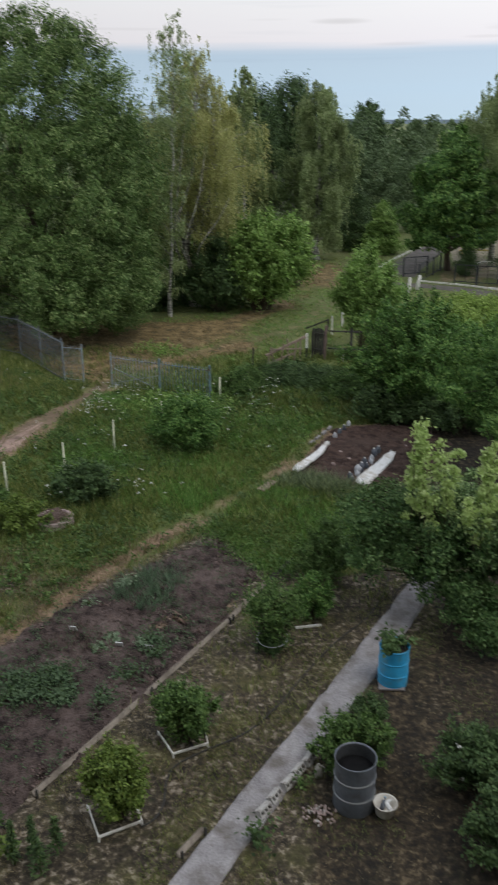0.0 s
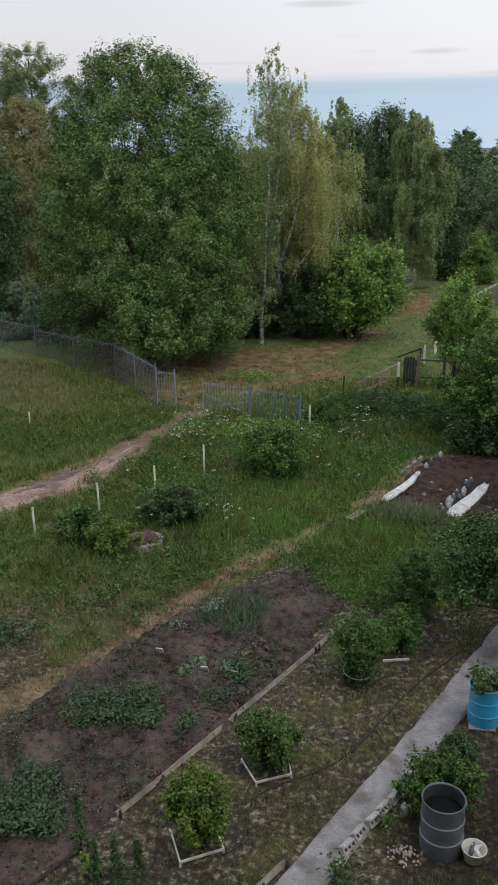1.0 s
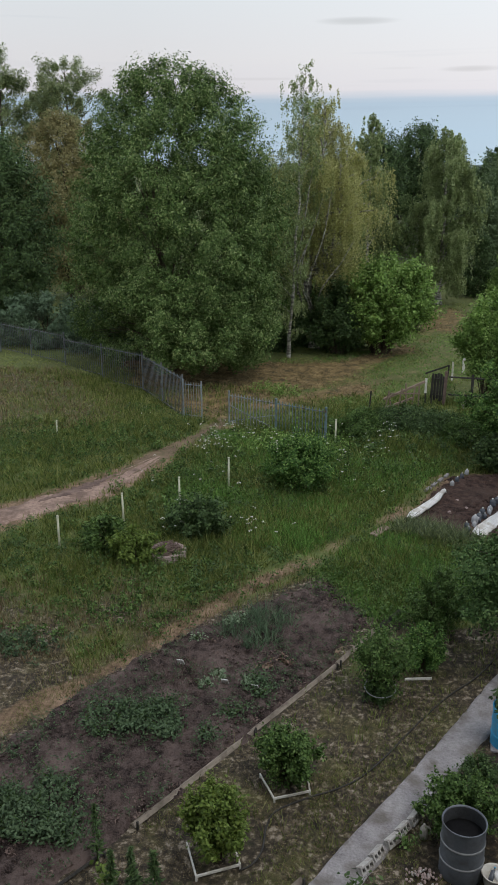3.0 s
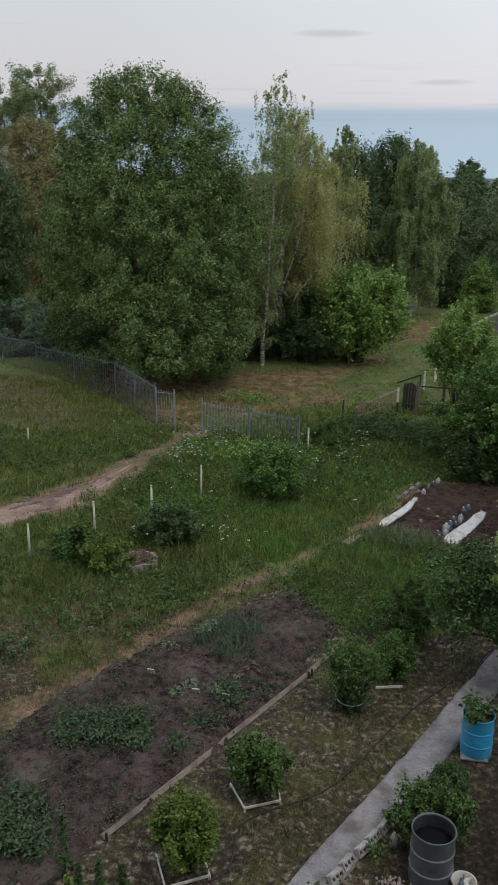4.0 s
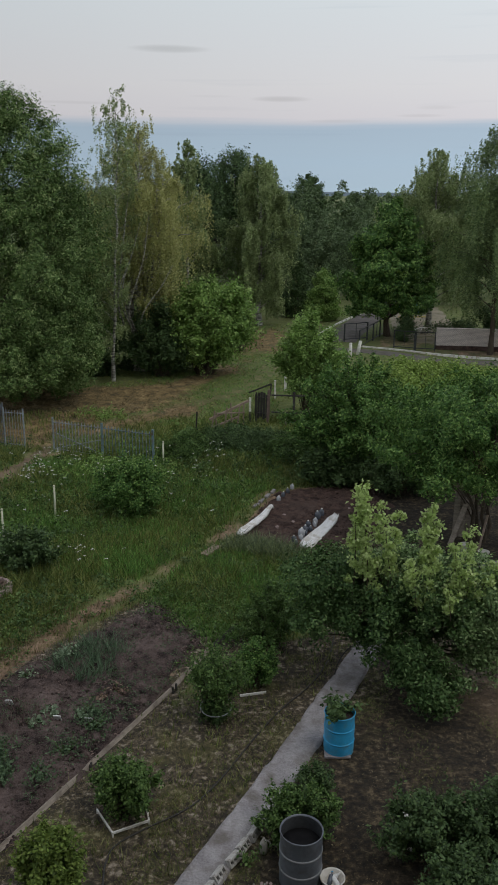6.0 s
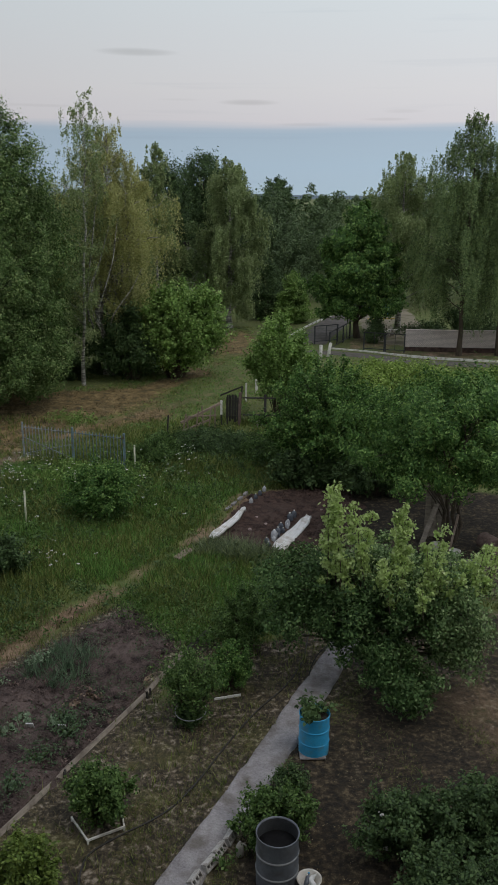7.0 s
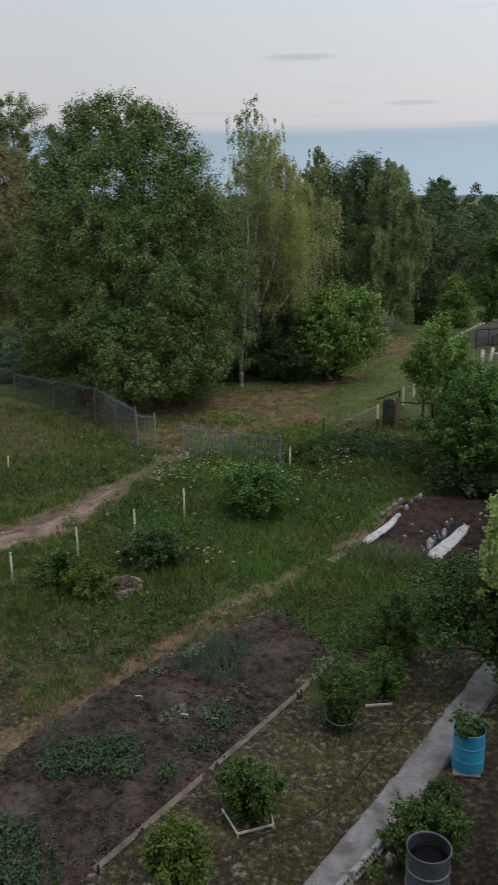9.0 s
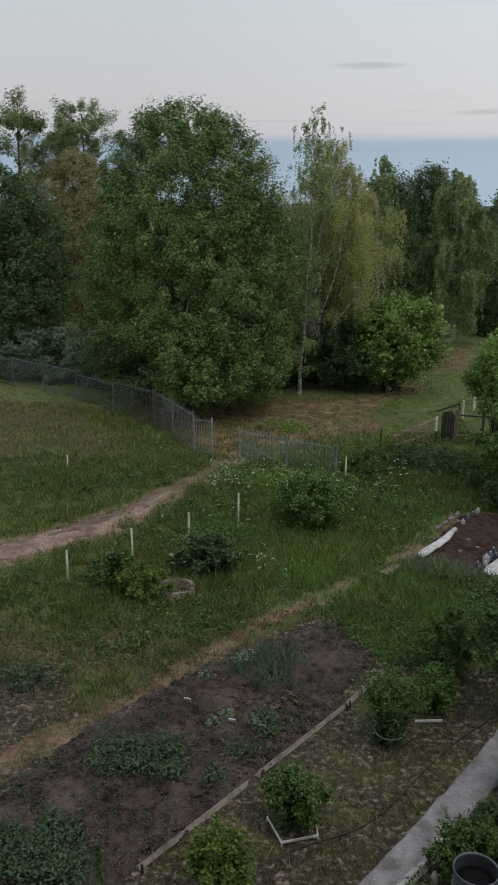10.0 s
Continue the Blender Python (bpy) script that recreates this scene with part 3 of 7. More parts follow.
def draped(name, poly, step_size, lift, rough, mat, label, category):
    """A bed of loose earth that lies on the ground, with clods, and sinks under it at its rim."""
    p = np.array(poly)
    gx, gy = np.meshgrid(np.arange(p[:, 0].min() - 0.4, p[:, 0].max() + 0.4, step_size), np.arange(p[:, 1].min() - 0.4, p[:, 1].max() + 0.4, step_size))
    d = inside(gx, gy, poly) + 0.10 * waves(gx, gy, 5, 21) + 0.05 * waves(gx, gy, 14, 22)
    clod = np.abs(waves(gx, gy, 9, 31)) * 0.5 + np.abs(waves(gx, gy, 19, 32)) * 0.35 + RNG.uniform(0, 0.5, gx.shape)
    z = ground_z(gx, gy) - 0.05 + step(d, -0.12, 0.25) * (0.05 + lift) + rough * clod * step(d, 0, 0.3) + 0.025 * waves(gx, gy, 2.4, 33) * step(d, 0.1, 0.5)
    n, m = gx.shape
    i, j = np.meshgrid(np.arange(n - 1), np.arange(m - 1), indexing="ij")
    f = np.stack([i * m + j, i * m + j + 1, (i + 1) * m + j + 1, (i + 1) * m + j], -1).reshape(-1, 4)
    f = f[(d.ravel()[f] > -0.15).any(1)]
    v = np.stack([gx, gy, z], -1).reshape(-1, 3)
    used, idx = np.unique(f, return_inverse=True)
    tagged(part(name, array_mesh(name, v[used], idx.reshape(f.shape)), mat), label, category, kind="structure")


def ribbon(name, line, width, lift, mat, label, category, across=14, wander=0.12, n=160, rut=0.0):
    """A strip that follows a line on the ground, with ragged edges that sink into it."""
    p = spline(line, n)
    d = unit(np.gradient(p, axis=0))
    nor = np.stack([-d[:, 1], d[:, 0]], -1)
    u = np.linspace(-1, 1, across)
    s = np.arange(n) / n
    w = np.broadcast_to(np.asarray(width, float), (n,))
    wl_, wr_ = w / 2 * (1 + wander * waves(s * 40, 0 * s, 1.5, 41) + 0.5 * wander * waves(s * 40, 0 * s, 6, 43)), w / 2 * (1 + wander * waves(s * 40, 0 * s, 1.5, 42) + 0.5 * wander * waves(s * 40, 0 * s, 6, 46))
    off = np.where(u[None] < 0, u[None] * wr_[:, None], u[None] * wl_[:, None])
    xy = p[:, None] + off[..., None] * nor[:, None]
    z = ground_z(xy[..., 0], xy[..., 1]) + lift * (1 - 2.6 * (np.abs(u[None]) > 0.98)) - 0.6 * lift * (waves(xy[..., 0], xy[..., 1], 5, 45) > 0.9) * (np.abs(u[None]) > 0.75) - rut * np.exp(-((np.abs(u[None]) - 0.5) / 0.2) ** 2) + 0.006 * waves(xy[..., 0], xy[..., 1], 9, 44)
    v = np.concatenate([xy, z[..., None]], -1).reshape(-1, 3)
    i, j = np.meshgrid(np.arange(n - 1), np.arange(across - 1), indexing="ij")
    f = np.stack([i * across + j + 1, i * across + j, (i + 1) * across + j, (i + 1) * across + j + 1], -1).reshape(-1, 4)
    tagged(part(name, smooth(array_mesh(name, v, f)), mat), label, category, kind="structure")


build_ground()
draped("vegetable_bed", BED, 0.045, 0.04, 0.085, SOIL, "dug grey-brown soil of a long vegetable bed", "vegetable bed")
draped("far_vegetable_bed", BED_FAR, 0.06, 0.03, 0.07, SOIL_RED, "bare reddish-brown soil of a weeded bed", "vegetable bed")
ribbon("dirt_track", TRACK_LINE[:-3] + [(-9.0, 23.2), (-8.6, 24.5)], np.concatenate([np.linspace(1.5, 1.15, 90), np.linspace(1.15, 0.85, 30), np.linspace(0.85, 0.2, 40)]), 0.03, TRACK, "pinkish sandy dirt track worn through grass", "dirt track", rut=0.012, wander=0.22)
ribbon("track_wheel_rut", [(-10.7, 20.2), (-10.2, 21.0), (-9.85, 21.8), (-9.5, 22.6)], 0.05 + 0.42 * np.sin(np.linspace(0, np.pi, 160)), 0.036, TRACK_DAMP, "darker damp earth along the middle of the track", "dirt track", wander=0.5, rut=0.0)
ribbon("dirt_track_end", [(-9.4, 22.2), (-8.62, 24.4), (-8.0, 26.6), (-7.8, 28.0), (-7.9, 29.4)], np.concatenate([np.linspace(0.5, 1.05, 50), np.linspace(1.05, 0.75, 60), np.linspace(0.75, 0.4, 50)]), 0.024, TRACK_BROWN, "brown trodden end of the track beside gates", "dirt track", wander=0.3)
ribbon("garden_path", PATH_LINE, 0.62, 0.045, CONCRETE, "worn grey concrete garden path with crumbling edges", "path", wander=0.06)
ribbon("far_road", [(4.4, 52.5), (5.3, 56.0), (7.3, 62.5), (11, 72)], 2.4, 0.02, ASPHALT, "old grey asphalt lane", "road", wander=0.02)
ribbon("far_pavement", [(3.5, 49.6), (6.5, 48.6), (9.2, 47.2), (13.2, 45.9), (20, 44.6)], 1.5, 0.02, ASPHALT, "grey asphalt strip in front of a kerb", "pavement", wander=0.02)
draped("yard", YARD_AREA, 0.4, 0.02, 0.01, YARD, "pale trodden yard with sparse grass", "yard")


def build_hills():
    x = np.linspace(-3200, 3200, 160)
    rows = []
    for k, (y, h) in enumerate(((1800, -4), (2300, 12), (2900, 0))):
        rows.append(np.stack([x, np.full_like(x, y), h + (5 * waves(x, 0 * x, 0.004, 50) if k == 1 else 0 * x)], -1))
    v = np.concatenate(rows)
    f = np.array([[a * 160 + i, a * 160 + i + 1, a * 160 + 161 + i, a * 160 + 160 + i] for a in range(2) for i in range(159)])
    tagged(part("backdrop", smooth(array_mesh("backdrop", v, f)), HILL), "low wooded ridge on the horizon, tinted blue for haze", "hills", kind="structure")


build_hills()

# ---- trees ----


def crown_shell(n, profile, height, width, depth, base, seed, lumps=0.22, core=0.25):
    """Points for clumps in a crown: profile gives the relative width over the relative height."""
    r = np.random.default_rng(seed)
    hs, ws = zip(*profile)
    h = r.uniform(0, 1, n * 6)
    rad = np.interp(h, hs, ws)
    keep = r.uniform(0, 1, n * 6) < rad / max(ws) + 0.05
    h, rad = h[keep][:n], rad[keep][:n]
    th = r.uniform(0, 2 * np.pi, len(h))
    ph = r.uniform(0, 6.28, 4)
    lump = 1 + lumps * (np.sin(3 * th + ph[0] + 6 * h) * 0.5 + np.sin(5 * th + ph[1] - 11 * h) * 0.4 + np.sin(2 * th - 17 * h + ph[2]) * 0.5)
    rr = rad * lump * (core + (1 - core) * np.sqrt(r.uniform(0, 1, len(h))))
    c = np.stack([rr * np.cos(th) * width / 2, rr * np.sin(th) * depth / 2, base + h * (height - base)], -1)
    out = np.stack([np.cos(th), np.sin(th), (h - 0.35) * 1.3], -1)
    return c, unit(out)


OVAL = [(0, 0.45), (0.12, 0.8), (0.35, 1.0), (0.6, 0.93), (0.8, 0.68), (0.93, 0.35), (1, 0.08)]
CONE = [(0, 0.6), (0.1, 1.0), (0.4, 0.78), (0.7, 0.42), (1, 0.04)]
TALL = [(0, 0.5), (0.2, 0.95), (0.45, 1.0), (0.7, 0.7), (0.88, 0.35), (1, 0.05)]
DOME = [(0, 0.86), (0.3, 1.0), (0.6, 0.85), (0.85, 0.5), (1, 0.15)]
ROUND = [(0, 0.35), (0.2, 0.8), (0.5, 1.0), (0.78, 0.8), (0.94, 0.45), (1, 0.15)]


def bough(a, b, ra, rb, sag, n=6, sides=5, wiggle=0.05):
    t = np.linspace(0, 1, n)[:, None]
    a, b = np.asarray(a, float), np.asarray(b, float)
    p = a + (b - a) * t
    p[:, 2] += sag * np.sin(np.pi * t[:, 0])
    p[1:-1] += RNG.normal(size=(n - 2, 3)) * wiggle * np.linalg.norm(b - a) * 0.4
    return tube(p, np.linspace(ra, rb, n), sides)


def tree(name, x, y, height, width, depth, base, profile, leaves, size, mat, label, category="tree", trunk=0.2, stems=1, lean=(0, 0), clump=0.45, clumps=None, keep=None,
         bark=None, limbs=26, seed=1, lumps=0.22, core=0.25, shift=(0, 0), aspect=0.55, spray=0.3, group="", turn=0, extra=()):
    """A tree or shrub: trunk, limbs out to the clumps, and a crown of single leaves."""
    z = float(ground_z(np.array([x]), np.array([y]))[0])
    t = thing(name, x, y, z, label, category, group, turn)
    r = np.random.default_rng(seed + 1000)
    clumps = clumps or max(30, leaves // 90)
    c, out = crown_shell(clumps, profile, height, width, depth, base, seed, lumps, core)
    c[:, 0] += shift[0] * (c[:, 2] - base) / height * 2
    c[:, 1] += shift[1] * (c[:, 2] - base) / height * 2
    for ex, ey, ez, er, en in extra:
        d = unit(r.normal(size=(en, 3)))
        c = np.concatenate([c, np.array([ex, ey, ez]) + d * er * r.uniform(0.3, 1, (en, 1))])
        out = np.concatenate([out, unit(d + [0, 0, 0.2])])
    c[:, 2] = np.maximum(c[:, 2], 0.12)
    if keep is not None:
        ok = keep(c)
        c, out = c[ok], out[ok]
    clumps = len(c)
    # wood
    axis = []
    for s in range(stems):
        a = r.uniform(0, 6.28) if stems > 1 else 0
        off = 0.0 if stems == 1 else trunk * 1.6
        top = np.array([lean[0] + np.cos(a) * off * 5 * (stems > 1), lean[1] + np.sin(a) * off * 5 * (stems > 1), height * (0.97 if stems == 1 else 0.8)])
        p0 = np.array([np.cos(a) * off * 0.6, np.sin(a) * off * 0.6, -0.08])
        k = np.linspace(0, 1, 9)[:, None]
        line = p0 + (top - p0) * k
        line[1:-1, :2] += r.normal(size=(7, 2)) * 0.012 * height
        rad = trunk * (1 - 0.93 * k[:, 0]) / (1 if stems == 1 else stems ** 0.4)
        rad[0] *= 1.35
        part("trunk", smooth(array_mesh("trunk", *tube(line, rad, 8))), bark or BARK, t)
        axis.append((line, rad))
    arms = []
    for i in r.choice(len(c), min(limbs, len(c)), replace=False):
        line, rad = axis[r.integers(0, stems)]
        zs = np.clip(c[i, 2] - np.hypot(c[i, 0], c[i, 1]) * r.uniform(0.4, 1.0), 0.12 * height, 0.9 * height)
        if base < 0.15 * height:
            zs = min(zs, c[i, 2] * 0.5)
        p = np.array([np.interp(zs, line[:, 2], line[:, k]) for k in range(3)])
        ra = max(0.25 * float(np.interp(zs, line[:, 2], rad)) + 0.008, 0.01)
        arms.append(bough(p, c[i], ra, 0.006, 0.12 * np.linalg.norm(c[i] - p)))
    if category.endswith("tree"):
        for a in arms:
            part("limb", smooth(array_mesh("limb", *a)), bark or BARK, t)
    else:
        tagged(part("branchwork", smooth(array_mesh("branchwork", *merged(arms))), bark or BARK, t), kind="stuff")
    # foliage
    which = r.integers(0, len(c), leaves)
    off = unit(r.normal(size=(leaves, 3))) * (r.uniform(0, 1, (leaves, 1)) ** 0.5) * clump * r.uniform(0.5, 1.4, (clumps, 1))[which]
    way = unit(out[which] * [1, 1, 0.4] + [0, 0, 0.75])
    off += way * np.sum(off * way, 1, keepdims=True) * 0.7
    pts = c[which] + off * [1, 1, 0.85]
    far = r.uniform(0, 1, leaves) < 0.12
    pts[far] += way[far] * spray * r.uniform(0, 1, (far.sum(), 1))
    pts[:, 2] = np.maximum(pts[:, 2], 0.04)
    v, f = leaf_arrays(pts, out[which] + [0, 0, 0.55] + 0.6 * unit(off), size, aspect, 0.3, tri=True)
    part("crown", array_mesh("crown", v, f), mat, t)
    return t


def bush(name, x, y, height, width, depth, stems, leaves, size, mat, label, category="bush", seed=1, lean=(0, 0), twig=0.1, stalk=0.012, group="", low=0.12, fan=1.45, stool=0.06):
    """A bush: arching stems fan out of one stool, with side twigs and leaves thickest towards their ends."""
    r = np.random.default_rng(seed + 500)
    t = thing(name, x, y, float(ground_z(np.array([x]), np.array([y]))[0]), label, category, group)
    a = np.arange(stems) * 2.4 + r.normal(size=stems) * 0.3
    ph = fan * np.sqrt((np.arange(stems) + r.uniform(0, 1, stems)) / stems)
    k = r.uniform(0.72, 1.1, stems)
    end = np.stack([np.sin(ph) * np.cos(a) * width / 2 * k, np.sin(ph) * np.sin(a) * depth / 2 * k, low * height + (1 - low) * height * np.cos(ph) ** 0.75 * k ** 0.7], -1)
    end[:, 0] += lean[0] * end[:, 2] / height
    end[:, 1] += lean[1] * end[:, 2] / height
    root = np.stack([np.cos(a) * width * stool * ph, np.sin(a) * depth * stool * ph, 0 * a - 0.02], -1)
    mid = root * 0.4 + end * [0.42, 0.42, 0.0] + np.stack([0 * a, 0 * a, np.maximum(end[:, 2] * 0.8, 0.32 * height)], -1)

    def at(i, u):
        u = u[:, None]
        return root[i] * (1 - u) ** 2 + mid[i] * 2 * u * (1 - u) + end[i] * u * u

    wood = []
    for i in range(stems):
        wood.append(tube(at(np.full(6, i), np.linspace(0, 1, 6)), np.linspace(stalk, stalk * 0.3, 6), 5))
    tagged(part("branchwork", smooth(array_mesh("branchwork", *merged(wood))), BARK, t), kind="stuff")
    m = max(1, leaves // 16)
    i = r.integers(0, stems, m)
    u = 1 - 0.72 * r.uniform(0, 1, m) ** 1.4
    base = at(i, u)
    way = unit(unit(base - [0, 0, 0.35 * height]) * 0.8 + r.normal(size=(m, 3)) * 0.55 + [0, 0, 0.45])
    ln = twig * r.uniform(0.5, 1.6, m)[:, None]
    g = r.uniform(0, 1, (m, 16, 1))
    p = base[:, None] + way[:, None] * ln[:, None] * g + r.normal(size=(m, 16, 3)) * size * 0.55
    p = p.reshape(-1, 3)
    p[:, 2] = np.maximum(p[:, 2], 0.04)
    face = np.repeat(way, 16, 0) * 0.6 + [0, 0, 0.8]
    v, f = leaf_arrays(p, face, size, 0.6, 0.3)
    part("crown", array_mesh("crown", v, f), mat, t)
    return t


def birch(x, y, height, width, low, profile, leaves, size, mat, label, trunk=0.15, limbs=50, weep=1.4, seed=1, lean=(0, 0), stems=1, bark=None, group="", name="birch_tree", rise=1.35, thick=0.3):
    """A birch: limbs rise and arch over, and leafy strands hang from their outer parts."""
    r = np.random.default_rng(seed)
    t = thing(name, x, y, float(ground_z(np.array([x]), np.array([y]))[0]), label, "birch tree", group)
    hs, ws = zip(*profile)
    axis = []
    for s in range(stems):
        a = r.uniform(0, 6.28)
        top = np.array([lean[0], lean[1], height]) + (np.array([math.cos(a) * 0.9, math.sin(a) * 0.6, -0.12 * height * s]) if s else 0)
        k = np.linspace(0, 1, 10)[:, None]
        p0 = np.array([math.cos(a) * 0.25 * (s > 0), math.sin(a) * 0.2 * (s > 0), -0.1])
        line = p0 + (top - p0) * k
        line[1:-1, :2] += r.normal(size=(8, 2)) * 0.0035 * height
        rad = trunk * (1 - 0.95 * k[:, 0]) * (1 if s == 0 else 0.7)
        rad[0] *= 1.3
        part("trunk", smooth(array_mesh("trunk", *tube(line, rad, 8))), bark or BIRCH_BARK, t)
        axis.append((line, rad))
    tops, outs, lens = [], [], []
    for i in range(limbs):
        line, rad = axis[i % stems]
        q = (i + r.uniform(0, 1)) / limbs
        zs = low + (line[-1, 2] - low) * q ** 0.85
        p = np.array([np.interp(zs, line[:, 2], line[:, k]) for k in range(3)])
        a = i * 2.4 + r.normal() * 0.35
        reach = width / 2 * float(np.interp((zs - low) / (height - low), hs, ws)) * r.uniform(0.5, 1.15)
        u = np.linspace(0, 1, 7)[:, None]
        up = reach * (rise * u - 0.55 * rise * u * u) * r.uniform(0.6, 1.3)
        arc = p + np.concatenate([np.cos(a) * reach * u, np.sin(a) * reach * u, up], 1) + r.normal(size=(7, 3)) * 0.04 * reach * u
        part("limb", smooth(array_mesh("limb", *tube(arc, np.linspace(max(thick * float(np.interp(zs, line[:, 2], rad)), 0.014), 0.005, 7), 5))), bark or BIRCH_BARK, t)
        m = int(leaves / 26 / limbs * (0.06 + 1.6 * reach / (width / 2)) * (1.15 - 0.55 * q * q)) + 2
        hang = np.full(m, weep * (0.25 + 0.9 * reach / (width / 2)))
        w = r.uniform(0.4, 1.05, m)
        pos = np.stack([np.interp(w, u[:, 0], arc[:, k]) for k in range(3)], -1) + r.normal(size=(m, 3)) * [0.2, 0.2, 0.1]
        if weep > 1.2:
            pos = pos[np.arange(m) // 3 * 3] + r.normal(size=(m, 3)) * [0.08, 0.08, 0.15]
        tops.append(pos)
        lens.append(hang)
        outs.append(np.repeat([[math.cos(a), math.sin(a), 0.3]], m, 0))
    tops, outs, lens = np.concatenate(tops), np.concatenate(outs), np.concatenate(lens)
    ln = lens * r.uniform(0.15, 1.0, len(tops)) ** 1.3
    ln = np.minimum(ln, np.maximum(tops[:, 2] - 0.5, 0.1))[:, None, None]
    g = ((np.arange(26) + 0.5) / 26)[None, :, None]
    sway = r.normal(size=(len(tops), 1, 2)) * 0.09
    pts = tops[:, None] + np.concatenate([(0.1 * outs[:, None, :2] + sway) * ln * g, -ln * g], -1)
    pts = pts.reshape(-1, 3) + r.normal(size=(len(tops) * 26, 3)) * 0.04
    v, f = leaf_arrays(pts, np.repeat(outs, 26, 0) + [0, 0, 0.3], size, 0.6, 1.2, tri=True)
    part("crown", array_mesh("crown", v, f), mat, t)
    return t


def behind_fence(c):
    """Keeps the low boughs of the broad tree on the far side of the fence, but for those that hang over its near end."""
    fence = np.interp(c[:, 0] - 11.85, [-21.5, -12.15, -9.3], [37.7, 32.65, 29.2])
    return (c[:, 1] + 36.5 > fence + 1.1) | (c[:, 2] > 3.4) | (c[:, 0] > 0.1)


tree("broad_leaved_tree", -11.95, 36.5, 13.0, 9.9, 7.6, 0.6, [(0, 0.8), (0.12, 0.95), (0.35, 1.0), (0.55, 0.98), (0.7, 0.86), (0.83, 0.68), (0.92, 0.5), (0.97, 0.32), (1, 0.12)], 310000, 0.106, LEAF_WILLOW,
     "tall broad green tree with airy leafy crown behind fence", trunk=0.2, stems=3, clump=0.40, clumps=1750, seed=3, limbs=60, lumps=0.11, core=0.42, shift=(0.1, 0), spray=0.2, keep=behind_fence,
     extra=((1.3, -3.5, 2.1, 1.5, 60), (2.5, -3.0, 2.2, 1.5, 60), (3.5, -2.0, 2.4, 1.4, 50), (0.8, -3.3, 3.4, 1.5, 50), (-0.3, -2.6, 3.6, 1.4, 40)))
SLIM = [(0, 0.7), (0.3, 1), (0.6, 0.62), (0.8, 0.45), (0.92, 0.2), (1, 0.03)]
FULL = [(0, 0.8), (0.25, 1), (0.5, 0.95), (0.75, 0.62), (0.9, 0.28), (1, 0.03)]
birch(-7.37, 40.2, 13.2, 2.6, 0.9, [(0, 0.75), (0.35, 0.9), (0.55, 0.95), (0.76, 0.75), (0.9, 0.5), (0.96, 0.26), (1, 0.03)], 21500, 0.08, LEAF_BIRCH_GREEN, "slender white-barked birch rising above neighbours", 0.09, 62, 0.95, 5, (0.66, 0))
weeping = birch(-6.5, 42.9, 12.0, 5.0, 2.0, [(0, 0.75), (0.2, 1), (0.45, 1.0), (0.7, 0.72), (0.88, 0.4), (1, 0.05)], 96000, 0.087, LEAF_BIRCH, "weeping birch with hanging yellow-green foliage", 0.17, 80, 2.4, 6, (0.25, 0), 3, rise=2.4, thick=1.3)
# bare pale limbs that sweep out in front of the hanging strands
for sweep in ([(-1.0, -1.4, 2.2), (-1.1, -2.6, 3.8), (-0.8, -2.7, 5.0), (-0.35, -2.7, 6.2), (0.1, -2.5, 7.5)],
              [(-0.6, -1.2, 2.0), (-0.9, -2.5, 3.6), (-0.75, -2.7, 5.0), (-0.4, -2.7, 6.0), (-0.1, -2.5, 6.9)],
              [(-0.3, -1.2, 2.4), (0.1, -2.5, 3.3), (0.65, -2.7, 4.2), (1.1, -2.7, 4.8), (1.6, -2.5, 5.6)],
              [(-0.5, -1.3, 2.2), (-0.6, -2.5, 3.4), (-0.15, -2.7, 4.9), (0.25, -2.7, 6.3), (0.5, -2.4, 7.8)],
              [(-1.2, -1.4, 3.0), (-1.0, -2.5, 5.2), (-0.8, -2.6, 6.8), (-0.5, -2.6, 8.2), (-0.3, -2.2, 9.3)]):
    u, k = np.linspace(0, 4, 21), np.array(sweep, float) + [0.55, 0, 0]
    line = np.stack([np.interp(u, range(5), k[:, a]) for a in range(3)], -1)
    line[1:-1] = (line[:-2] + 2 * line[1:-1] + line[2:]) / 4
    line[1:-1] = (line[:-2] + 2 * line[1:-1] + line[2:]) / 4
    line += 0.05 * np.sin(u[:, None] * [2.1, 1.7, 0.0] + k[2].sum())
    part("limb", smooth(array_mesh("limb", *tube(line, np.linspace(0.042, 0.011, 21), 6))), BIRCH_BARK, weeping)
bush("hazel_shrub", -3.1, 42.3, 4.3, 4.5, 3.6, 60, 46000, 0.15, LEAF_HAZEL, "large bright green leafy shrub at clearing edge", "shrub", 7, lean=(0.5, 0), twig=0.75, stalk=0.05, low=0.16, fan=1.35)
# The hazel's unlit left part, built as a separate shrub in darker leaves.
bush("elder_shrub", -5.2, 41.7, 3.4, 3.2, 2.6, 44, 24000, 0.13, LEAF_DARK, "dark left side of the hazel shrub beneath weeping birch", "shrub", 59, twig=0.5, stalk=0.04, low=0.08)
tree("dark_tree", -24.5, 44.5, 10.3, 5.6, 6.0, 0.5, OVAL, 60000, 0.16, LEAF_DARK, "dense dark green tree at wood edge", trunk=0.25, clump=0.55, seed=8)
tree("poplar_tree", -26.4, 58.0, 15.4, 6.0, 5.5, 6.0, [(0, 0.3), (0.3, 0.7), (0.6, 1.0), (0.85, 0.9), (1, 0.5)], 38000, 0.14, LEAF_OLIVE, "tall open-crowned tree with bare limbs", trunk=0.3, clump=0.45, clumps=120, seed=9, limbs=50)
